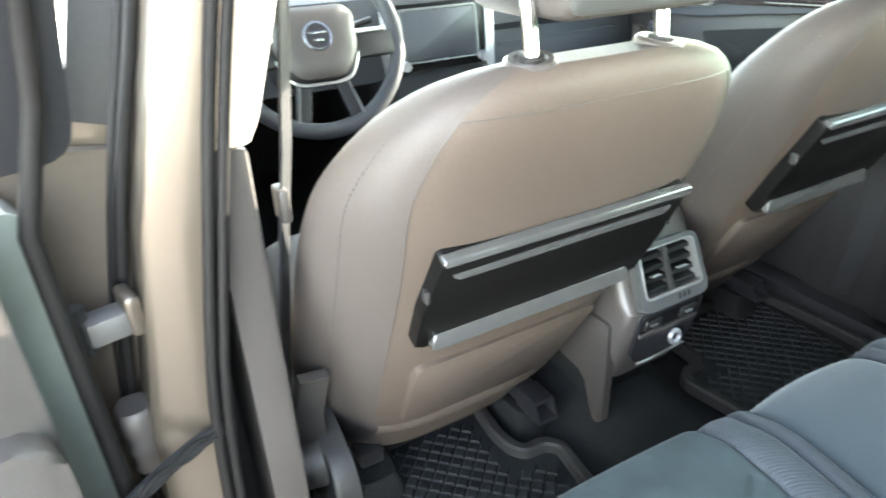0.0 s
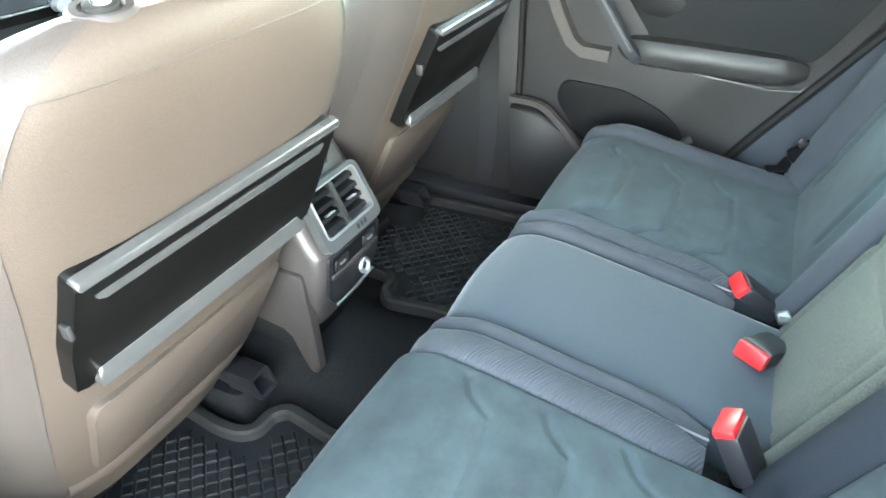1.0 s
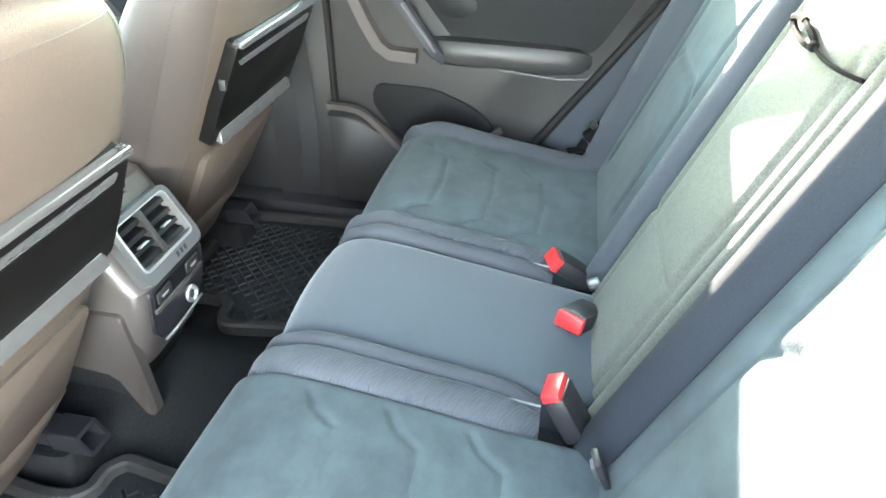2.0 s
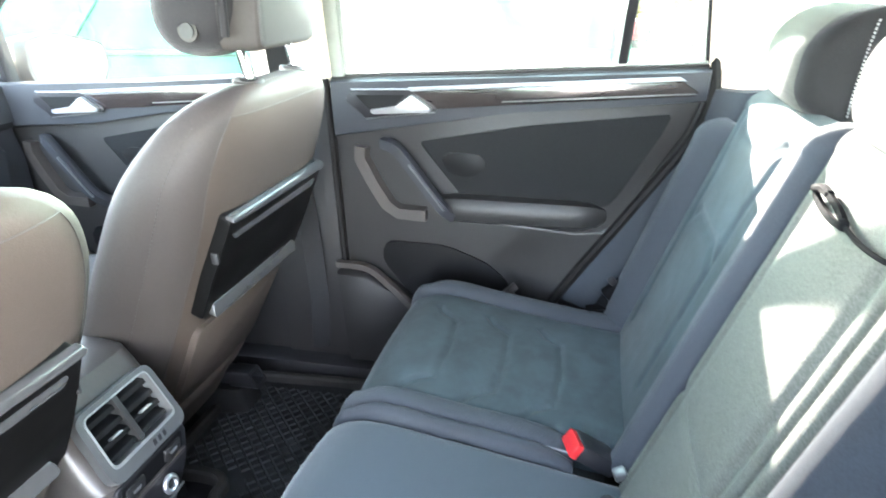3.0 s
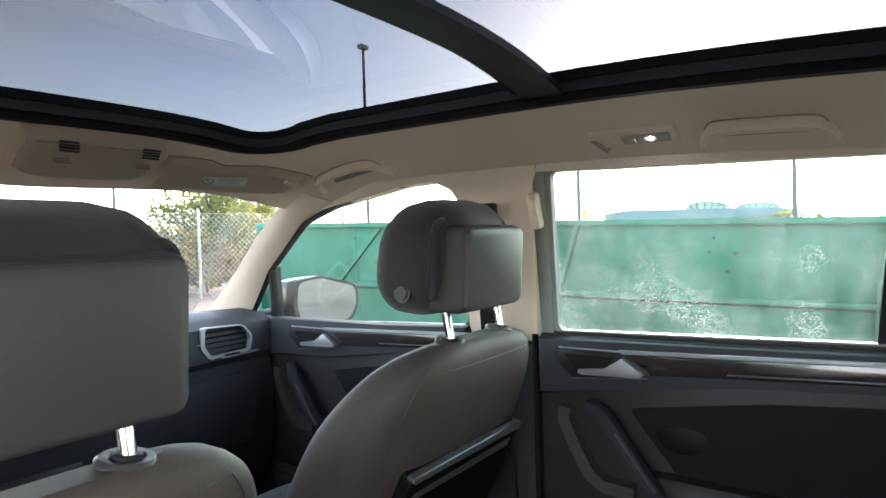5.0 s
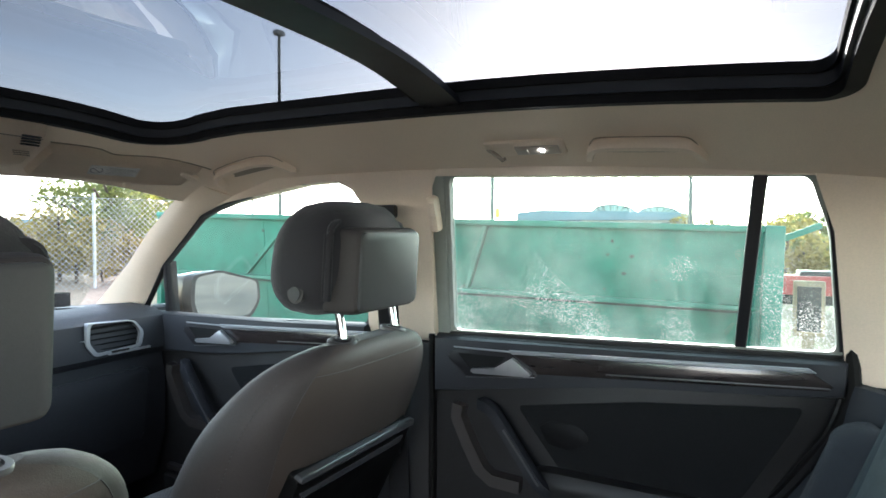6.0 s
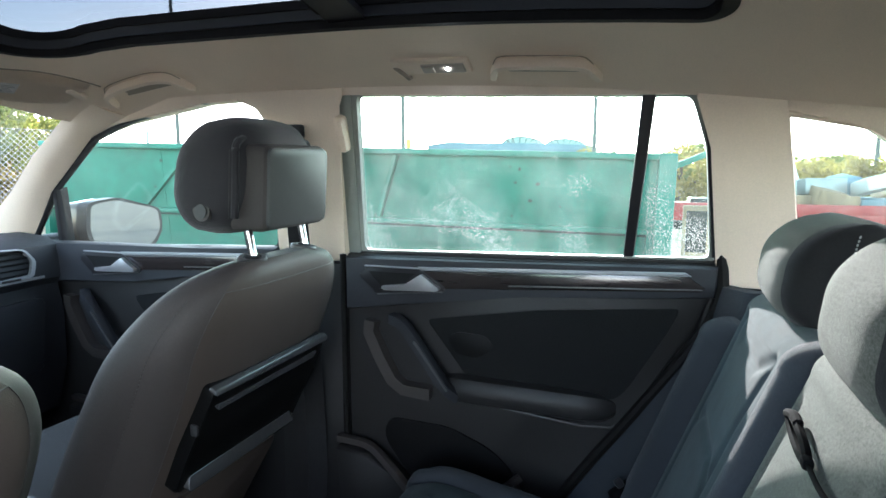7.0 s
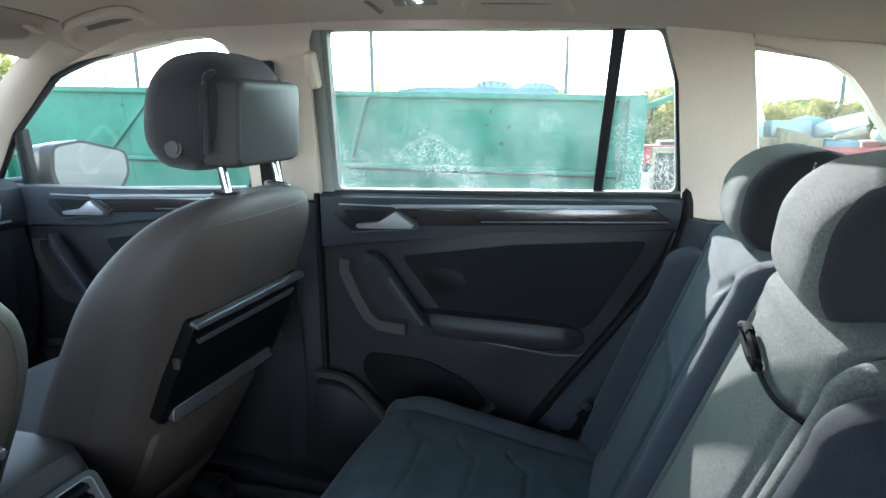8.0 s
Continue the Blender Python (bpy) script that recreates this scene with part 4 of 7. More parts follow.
# ---- rear bench ----
def cushion_piece(owner, name, x0, x1, mat, lines=(), crown=0.012, lift=0.0, edge=0.03, back=-0.66, nu=60, nv=80, fy=0.0):
    prof = [(-0.175, 0.42), (-0.128, 0.52), (-0.105, 0.62), (-0.109, 0.675), (-0.135, 0.704), (-0.185, 0.717), (-0.35, 0.699), (-0.48, 0.676), (back, 0.650)]
    prof = [(y + fy, z) if y > -0.3 else (y, z) for y, z in prof]
    d = [0.0]
    for a, b in zip(prof, prof[1:]):
        d.append(d[-1] + math.hypot(b[0] - a[0], b[1] - a[1]))

    def P(u, v):
        x = x0 + (x1 - x0) * u
        s = d[-1] * v
        y, z = smooth(d, [p[0] for p in prof], s), smooth(d, [p[1] for p in prof], s)
        f = edge_fall(u * (x1 - x0), x1 - x0, edge)
        k = lift + crown * math.sin(math.pi * u) - edge * 0.55 * (1 - f)
        k -= 0.0055 * groove((x, y), lines, 0.0055) if lines and z > 0.66 else 0
        w = min(1, max(0, (z - 0.6) / 0.1))
        if s < d[4]:
            return Vector((x, y + k * 0.8, z + k * w))
        return Vector((x, y, z + k))
    return part(name, pad(P, nu, nv, (0, 0, -0.06)), mat, owner)


def cushion_piping(owner, x, lift, fy):
    """A pale welt along the joint between two lengthwise pieces."""
    line = [(-0.109 + fy, 0.675), (-0.135 + fy, 0.704), (-0.185 + fy, 0.717), (-0.35, 0.699), (-0.48, 0.676), (-0.53, 0.668)]
    pts_ = path3([(x, y + lift * (0.6 if z < 0.70 and y > -0.25 else 0), z + lift * 0.35) for y, z in line], 40)
    return part("piping", tube(pts_, 0.0017, 6), PIPING, owner, "pale piping")


def hexes(cx):
    """Seam lines of a seat insert."""
    out = []
    for y in (-0.288, -0.39, -0.492):
        out.append([(cx - 0.14, y + 0.045), (cx - 0.115, y + 0.03), (cx - 0.095, y), (cx, y - 0.008), (cx + 0.095, y), (cx + 0.115, y + 0.03), (cx + 0.14, y + 0.045)])
    return out


def back_piece(owner, name, x0, x1, mat, lines=(), crown=0.01, lift=0.0, edge=0.03, z0=0.65, z1=1.20, nu=50, nv=70, top=0.05):
    def base(s):
        z = z0 + (z1 - z0) * s
        return -0.628 - 0.38 * (z - 0.72), z

    def P(u, v):
        x = x0 + (x1 - x0) * u
        if v < 0.8:
            y, z = base(v / 0.8)
        else:
            a = (v - 0.8) / 0.2 * math.pi / 2
            y, z = base(1.0)
            y, z = y - top * (1 - math.cos(a)), z + top * 0.7 * math.sin(a)
        f = edge_fall(u * (x1 - x0), x1 - x0, edge)
        k = lift + crown * math.sin(math.pi * u) - edge * 0.55 * (1 - f)
        k -= 0.005 * groove((x, z), lines, 0.008) if lines else 0
        return Vector((x, y + k * 0.935, z + k * 0.355))
    return part(name, pad(P, nu, nv, (0, -0.07, -0.03)), mat, owner)


bench_r = thing("rear_seat", (0.38, -0.4, 0.45), "dark grey single rear seat with suede insert and twill bolsters", "seat", "rear seats")
bench_l = thing("rear_seat", (-0.25, -0.4, 0.45), "dark grey double rear seat with suede insert and plain centre place", "seat", "rear seats")
CXR, CXL = 0.335, -0.385
cushion_piece(bench_r, "insert", 0.185, 0.535, SUEDE, hexes(CXR), 0.004, 0.006, 0.012, nu=120, nv=200, fy=-0.055)
cushion_piece(bench_r, "inner_bolster", 0.114, 0.143, TWILL, [], 0.003, 0.010, 0.012, -0.53, 20, 60, -0.05)
cushion_piece(bench_r, "ribbed_band", 0.141, 0.187, RIBTWILL, [], 0.004, 0.011, 0.012, -0.53, 24, 60, -0.05)
cushion_piping(bench_r, 0.142, 0.0125, -0.05)
cushion_piece(bench_r, "outer_bolster", 0.533, 0.605, TWILL, [], 0.012, 0.006, 0.03, nu=20, fy=-0.06)
cushion_piece(bench_l, "centre_cushion", -0.140, 0.112, CENTRE, [], 0.008, 0.0, 0.02, -0.62, fy=-0.035)
cushion_piece(bench_l, "inner_bolster", -0.173, -0.142, TWILL, [], 0.003, 0.010, 0.012, -0.53, 20, 60, -0.038)
cushion_piece(bench_l, "ribbed_band", -0.226, -0.171, RIBTWILL, [], 0.005, 0.011, 0.012, -0.53, 24, 60, -0.038)
cushion_piping(bench_l, -0.172, 0.0125, -0.038)
cushion_piece(bench_l, "insert", -0.57, -0.224, SUEDE, hexes(CXL), 0.004, 0.006, 0.012, nu=120, nv=200, fy=-0.02)
cushion_piece(bench_l, "outer_bolster", -0.69, -0.568, TWILL, [], 0.02, 0.012, 0.03, nu=20)

ins = [[(0.27, 0.72), (0.27, 1.02), (0.25, 1.12)], [(0.50, 0.72), (0.50, 1.02), (0.52, 1.12)], [(0.27, 0.93), (0.31, 0.96), (0.46, 0.96), (0.50, 0.93)], [(0.25, 1.12), (0.31, 1.09), (0.46, 1.09), (0.52, 1.12)]]
back_piece(bench_r, "back_insert", 0.187, 0.545, SUEDE, ins, 0.004, 0.0, 0.012, z1=1.12, nu=90, nv=110)
back_piece(bench_r, "back_inner_bolster", 0.124, 0.190, TWILL, [], 0.010, 0.010, 0.028, nu=20, z1=1.13)
back_piece(bench_r, "back_outer_bolster", 0.542, 0.66, TWILL, [], 0.03, 0.01, 0.04, nu=24, z1=1.04)
back_piece(bench_l, "centre_back", -0.135, 0.120, GREYCLOTH, [[(-0.135, 0.83), (0.120, 0.83)], [(-0.105, 0.66), (-0.105, 1.12)], [(0.09, 0.66), (0.09, 1.12)]], 0.006, 0.004, 0.02, z1=1.15)
# paler cloth on this strip stands for sunlight painted into its colour
back_piece(bench_l, "bolster_side", -0.178, -0.137, GREYCLOTH, [], 0.006, 0.006, 0.018, nu=16, z1=1.14)
back_piece(bench_l, "back_inner_bolster", -0.255, -0.175, BLACKCLOTH, [], 0.016, 0.012, 0.035, nu=24, z1=1.13)
insl = [[(x - 0.80, z) for x, z in ln] for ln in ins]
back_piece(bench_l, "back_insert", -0.545, -0.252, SUEDE, insl, 0.004, 0.0, 0.012, z1=1.13, nu=90, nv=110)
back_piece(bench_l, "back_outer_bolster", -0.66, -0.542, TWILL, [], 0.03, 0.01, 0.04, nu=24, z1=1.14)
for o, a, b in ((bench_r, 0.124, 0.66), (bench_l, -0.66, 0.120)):
    part("back_shell", prism([(-0.67, 0.64), (-0.84, 1.09), (-0.94, 1.09), (-0.76, 0.64)], lambda p, k: Vector((b if k else a, p[0], p[1])), 0.0), CARPET, o)


def rear_headrest(X, w, z0, z1, label, mat):
    y0 = -0.803
    h = thing("headrest", (X, y0 - 0.06, z0), label, "headrest", "rear headrests")
    NZ, NA = 30, 72
    rows = []
    for k in range(NZ + 1):
        t = k / NZ
        z = z0 + (z1 - z0) * t
        e = edge_fall(t, 1, 0.42)
        d = 0.012 + 0.066 * e
        yf = y0 + 0.035 - 0.12 * (z - z0) - 0.012 * (1 - e)
        ww = w * (0.86 + 0.14 * e)
        rows.append([(x, yf - 0.081 + y, z) for x, y in superloop(X, 0, ww, d, 3.6, NA)])
    # front cloth in the middle, black covers on both flanks
    pieces = [bmesh.new(), bmesh.new(), bmesh.new()]
    maps = [{}, {}, {}]

    def vert(q, k, i):
        key = (k, i % NA)
        if key not in maps[q]:
            maps[q][key] = pieces[q].verts.new(rows[k][i % NA])
        return maps[q][key]
    for k in range(NZ):
        for i in range(NA):
            u = (math.cos(2 * math.pi * (i + 0.5) / NA))
            c = math.copysign(abs(u) ** (2 / 3.6), u)
            q = 2 if c > 0.82 else 1 if c < -0.80 else 0
            pieces[q].faces.new((vert(q, k, i), vert(q, k, i + 1), vert(q, k + 1, i + 1), vert(q, k + 1, i)))
    for k in (0, NZ):
        pieces[0].faces.new([pieces[0].verts.new(p) for p in rows[k]])
    hb = part("pad", pieces[0], mat, h)
    for q, sg in ((1, -1), (2, 1)):
        cover = part("side_cover", pieces[q], HRSIDE, hb, "black side cover")
        g = bmesh.new()
        for k in range(26):
            t0 = 0.08 + 0.84 * k / 26
            pp = []
            for t in (t0, t0 + 0.02):
                e = edge_fall(t, 1, 0.42)
                z = z0 + (z1 - z0) * t
                pp.append(Vector((X + sg * (w * (0.86 + 0.14 * e) + 0.0006), y0 + 0.035 - 0.12 * (z - z0) - 0.012 * (1 - e) - 0.079, z)))
            tube(pp, 0.0011, 5, g)
        part("stitching", g, THREAD, cover, "pale stitching")["kind"] = "stuff"
    return h


rear_headrest(0.392, 0.112, 1.142, 1.288, "grey cloth rear headrest with pale stitching", GREYCLOTH)
rear_headrest(0.006, 0.104, 1.155, 1.303, "grey cloth centre headrest with pale stitching", GREYCLOTH)
rear_headrest(-0.40, 0.135, 1.148, 1.305, "dark cloth rear headrest on the seat by the open door", GREYCLOTH)


# ---- belts and buckles ----
def ribbon(path, side, w, t=0.0015):
    bm_ = bmesh.new()
    s = Vector(side).normalized()
    rows_ = []
    n = len(path)
    for i, p in enumerate(path):
        d = (Vector(path[min(i + 1, n - 1)]) - Vector(path[max(i - 1, 0)])).normalized()
        ss = (s - d * s.dot(d)).normalized()
        nn = ss.cross(d)
        p = Vector(p)
        rows_.append([p - ss * w / 2 - nn * t, p + ss * w / 2 - nn * t, p + ss * w / 2 + nn * t, p - ss * w / 2 + nn * t])
    return loft(rows_, True, bm_)


def by(z):
    """The front of the rear backrest at a height."""
    return -0.628 - 0.38 * (z - 0.72)


def buckle(x, y, z, rz, rx, label):
    b = thing("belt_buckle", (x, y, z - 0.06), label, "seat belt buckle", "rear belt buckles")
    m = pose(x, y, z, rx, 0, rz)
    g = box((0, 0, -0.038), (0.048, 0.030, 0.076), 0.007)
    bmesh.ops.transform(g, matrix=m, verts=g.verts)
    part("housing", g, DARKER, b)
    g = box((0, 0.002, 0.001), (0.045, 0.026, 0.014), 0.004)
    bmesh.ops.transform(g, matrix=m, verts=g.verts)
    part("release_button", g, RED, b, "red release button")
    return b


buckle(0.147, -0.531, 0.688, 20, -52, "black seat belt buckle with red button beside the centre place")
buckle(-0.187, -0.545, 0.726, -10, -30, "black seat belt buckle with red button between the seats")
buckle(-0.004, -0.562, 0.684, 60, -70, "black centre belt buckle with red button lying on the cushion")

cb = thing("belt_anchor", (-0.285, -0.62, 0.70), "steel belt anchor with slot between cushion and backrest", "belt anchor")
part("anchor", box((-0.285, by(0.715) + 0.025, 0.712), (0.026, 0.009, 0.046), 0.003, (-23, 0, 10)), DARKER, cb, "black anchor plate")
part("anchor_slot", box((-0.285, by(0.715) + 0.031, 0.711), (0.015, 0.006, 0.022), 0.002, (-23, 0, 10)), VENTRIM, cb)

# padded side between the door opening and the single seat
DOOR_EDGE = [(-0.470, 0.645), (-0.605, 0.845), (-0.728, 1.03), (-0.757, 1.125)]
SEAT_EDGE = [(-0.640, 0.645), (-0.705, 0.845), (-0.775, 1.03), (-0.815, 1.135)]


def side_pad(u, v):
    a = [smooth([0, 0.4, 0.8, 1], [q[k] for q in DOOR_EDGE], v) for k in (0, 1)]
    b = [smooth([0, 0.4, 0.8, 1], [q[k] for q in SEAT_EDGE], v) for k in (0, 1)]
    pull = 0.006 * math.exp(-((v - 0.70) / 0.025) ** 2)
    return Vector((0.700 - 0.085 * math.sin(math.pi / 2 * u) ** 1.6 - 0.010 * math.sin(math.pi * u) + pull, a[0] + (b[0] - a[0]) * u, a[1] + (b[1] - a[1]) * u))


sb = thing("side_bolster", (0.67, -0.62, 0.65), "dark blue-grey padded side bolster between rear seat and door", "side bolster")
part("pad", pad(side_pad, 24, 60, (0.03, -0.01, 0)), TWILL, sb)
part("seam", tube([side_pad(k / 20, 0.70) + Vector((-0.001, 0, 0)) for k in range(4, 19)], 0.0016, 6), BLACKCLOTH, sb)

rb = thing("seat_belt", (0.60, -0.60, 0.65), "black webbing belt hanging at the outer rear seat", "seat belt")
part("webbing", ribbon(path3([(0.585, -0.625, 0.60), (0.592, -0.585, 0.645), (0.596, -0.562, 0.675), (0.600, -0.575, 0.705)], 12), (0.75, 0.45, 0.3), 0.030), STRAPM, rb)
part("tongue", box((0.600, -0.594, 0.728), (0.020, 0.052, 0.036), 0.005, (-38, 0, 15)), STRAPM, rb, "black belt tongue")
part("lower_strap", ribbon(path3([(0.588, -0.535, 0.684), (0.594, -0.570, 0.688), (0.600, -0.605, 0.686), (0.604, -0.635, 0.672)], 10), (1, 0.1, 0), 0.026), STRAPM, rb)
part("stop_button", box((0.590, -0.585, 0.752), (0.010, 0.016, 0.020), 0.004, (-38, 0, 15)), DARKER, rb)
part("upper_webbing", ribbon(path3([(0.600, -0.600, 0.735), (0.606, -0.645, 0.79), (0.612, -0.72, 0.90), (0.628, -0.79, 1.04), (0.65, -0.82, 1.12)], 20), (0.25, 0.9, 0.3), 0.020), BELT, rb)

strap = thing("release_strap", (0.02, by(1.12) + 0.012, 1.11), "black fabric pull strap on the centre backrest", "strap")
pts = []
for k in range(36):
    a = 2 * math.pi * k / 36
    x, z = 0.018 + 0.045 * math.cos(a), 1.120 + 0.0085 * math.sin(a) + 0.002 * math.cos(a)
    pts.append((x, by(z) + 0.018 + 0.003 * math.sin(a), z))
part("loop", sweep(pts, [(-0.0028, -0.0028), (0.0028, -0.0028), (0.0028, 0.0028), (-0.0028, 0.0028)], (0, 1, 0.4), closed=True), STRAPM, strap)
part("sleeve", sweep(path3([(0.064, by(1.122) + 0.019, 1.124), (0.044, by(1.128) + 0.020, 1.130), (0.024, by(1.128) + 0.020, 1.1295)], 8), circle(0.0048, 8), (0, 1, 0.4)), STRAPM, strap)
part("knot", box((-0.030, by(1.118) + 0.019, 1.118), (0.014, 0.010, 0.011), 0.004), STRAPM, strap)
part("cord", tube(path3([(-0.032, by(1.118) + 0.019, 1.118), (-0.07, by(1.117) + 0.018, 1.116), (-0.105, by(1.118) + 0.015, 1.117), (-0.138, by(1.12) + 0.006, 1.119)], 12), 0.0024, 8), STRAPM, strap)

# isofix clip by the cushion
tagged(part("isofix_mount", box((0.112, -0.598, 0.672), (0.022, 0.02, 0.012), 0.004, (-20, 0, 15)), VENTRIM), "bare steel child seat mount between cushion and backrest", "seat mount")

# ---- centre console ----
con = thing("centre_console", (0, 0.3, 0.40), "grey-brown centre console with rear air vents and socket", "console")
rows = []
for k, (z, w, y0) in enumerate(((0.53, 0.088, 0.135), (0.60, 0.098, 0.112), (0.66, 0.096, 0.10), (0.695, 0.096, 0.095), (0.705, 0.096, 0.106), (0.76, 0.098, 0.134), (0.80, 0.098, 0.156), (0.826, 0.095, 0.17), (0.838, 0.085, 0.20))):
    rows.append([(x, y, z) for x, y in ease([(-w, y0), (w, y0), (w + 0.005, 0.55), (-w - 0.005, 0.55)], 0.03, 5)])
part("housing", loft(rows), CONSOLE, con)
part("tunnel_cover", loft([[(x, y, z) for x, y in ease([(-w, y0), (w, y0), (w, 0.55), (-w, 0.55)], 0.03, 5)] for z, w, y0 in ((0.38, 0.078, 0.20), (0.45, 0.078, 0.185), (0.529, 0.086, 0.14))]), CARPET, con, "black carpeted foot of the console")
part("armrest", loft([[(x, y + 0.45, z) for x, y in superloop(0, 0, w, d, 5, 36)] for z, w, d in ((0.825, 0.085, 0.16), (0.835, 0.09, 0.168), (0.855, 0.088, 0.165), (0.865, 0.075, 0.15))]), BLACKCLOTH, con)
part("front_console", box((0, 0.75, 0.66), (0.20, 0.42, 0.30), 0.03), DARK, con)


def V(u, v, o):
    """A place on the sloping vent face: across, up the face, out of it."""
    up = Vector((0, 0.43, 0.90)).normalized()
    out = Vector((0, -0.90, 0.43)).normalized()
    return Vector((u, 0.113, 0.752)) + up * v + out * o


outer = ease([(-0.081, -0.057), (0.081, -0.057), (0.077, 0.058), (-0.077, 0.058)], 0.020, 5)
inner = ease([(-0.066, -0.032), (0.066, -0.032), (0.063, 0.048), (-0.063, 0.048)], 0.01, 5)
mid = [tuple(Vector(a) * 0.20 + Vector(b) * 0.80) for a, b in zip(outer, inner)]
bez = part("vent_bezel", ring(outer, mid, lambda p, k: V(p[0], p[1], -0.01 if k else 0.008)), VENTRIM, con, "satin grey vent bezel")
part("bright_edge", ring(mid, inner, lambda p, k: V(p[0], p[1], -0.012 if k else 0.0095)), VENTEDGE, bez, "satin silver frame of the vent")
part("vent_back", prism(inner, lambda p, k: V(p[0], p[1], -0.024 if k else -0.016)), VENTM, bez)
part("vent_divider", prism([(-0.005, -0.032), (0.005, -0.032), (0.005, 0.046), (-0.005, 0.046)], lambda p, k: V(p[0], p[1], -0.016 if k else 0.004), 0.001), DARK, bez)
for sg in (-1, 1):
    a, b = (0.006, 0.062) if sg > 0 else (-0.062, -0.006)
    for j in range(4):
        v = -0.029 + 0.0195 * j
        part("slat", prism([(a, v), (b, v), (b, v + 0.008), (a, v + 0.008)], lambda p, k: V(p[0], p[1] + (0.008 if k else 0), -0.0155 if k else 0.0), 0.0012), VENTM, bez)
    part("vent_tab", prism(ease([(sg * 0.032 - 0.012, 0.000), (sg * 0.032 + 0.012, 0.000), (sg * 0.032 + 0.010, 0.0022), (sg * 0.032 - 0.010, 0.0022)], 0.001), lambda p, k: V(p[0], p[1], -0.002 if k else 0.006), 0.001), SATIN, bez)
for j in range(3):
    part("vent_mark", prism([(0.004 + j * 0.011, -0.051), (0.010 + j * 0.011, -0.051), (0.012 + j * 0.011, -0.042), (0.006 + j * 0.011, -0.042)], lambda p, k: V(p[0], p[1], 0.004 if k else 0.0087)), DARKER, bez)


def on_panel(out):
    """Laid on the control panel, its face standing out by this much."""
    return lambda p, k: Vector((p[0], 0.12 if k else 0.090 - out + (0.70 - p[1]) * 0.14, p[1]))


low = part("control_panel", prism(ease([(-0.078, 0.692), (0.082, 0.692), (0.080, 0.625), (0.062, 0.585), (-0.056, 0.575), (-0.074, 0.60)], 0.01), on_panel(0), 0.004), DARKER, con, "black control panel")
part("display_slot", prism(ease([(-0.068, 0.686), (0.070, 0.686), (0.070, 0.652), (-0.068, 0.652)], 0.004), on_panel(0.0015)), VENTM, low, "glossy black slot")
part("panel_ledge", prism(ease([(-0.070, 0.651), (0.074, 0.651), (0.072, 0.643), (-0.070, 0.643)], 0.002), on_panel(0.005), 0.002), CONSOLE, low, "grey ledge below the keys")
for sg in (-1, 1):
    key = part("control_key", prism(ease([(sg * 0.043 - 0.019, 0.680), (sg * 0.043 + 0.019, 0.680), (sg * 0.043 + 0.019, 0.657), (sg * 0.043 - 0.019, 0.657)], 0.004), on_panel(0.005), 0.002), DARK, low)
    part("key_mark", prism(ease([(sg * 0.043 - 0.009, 0.670), (sg * 0.043 + 0.009, 0.670), (sg * 0.043 + 0.007, 0.665), (sg * 0.043 - 0.007, 0.665)], 0.001), on_panel(0.0062)), SATIN, key)
part("panel_rim", sweep(path3([(-0.060, 0.101, 0.580), (-0.03, 0.102, 0.577), (0.03, 0.102, 0.581), (0.060, 0.101, 0.585)], 18), circle(0.0022, 8), (0, 1, 0)), VENTEDGE, low, "satin silver lower rim")
SKM = Matrix.Translation((0.026, 0.0985, 0.613)) @ pose(0, 0, 0, 82, 0, 0)
sk = part("socket_ring", sweep([SKM @ Vector((0.0125 * math.cos(q), 0.0125 * math.sin(q), 0.004)) for q in [2 * math.pi * k / 32 for k in range(32)]], circle(0.0042, 10), SKM.to_3x3() @ Vector((0, 0, 1)), closed=True), SATIN, low, "chrome ring of the power socket")
part("socket_cap", loft([[SKM @ Vector((x, y, h)) for x, y in circle(r, 24)] for r, h in ((0.0115, -0.004), (0.0115, 0.0), (0.0105, 0.0012))]), DARKER, sk)
for sg in (-1,):
    # skirt that runs down to the floor in a narrow tail
    part("side_skirt", prism(ease([(0.135, 0.66), (0.128, 0.56), (0.126, 0.44), (0.145, 0.425), (0.162, 0.46), (0.185, 0.52), (0.45, 0.55), (0.45, 0.66)], 0.012), lambda p, k: Vector((sg * (0.088 if k else 0.106), p[0], p[1])), 0.004), SHELLSIDE, con)



con.matrix_basis = Matrix.Translation((-0.008, 0, 0)) @ con.matrix_basis

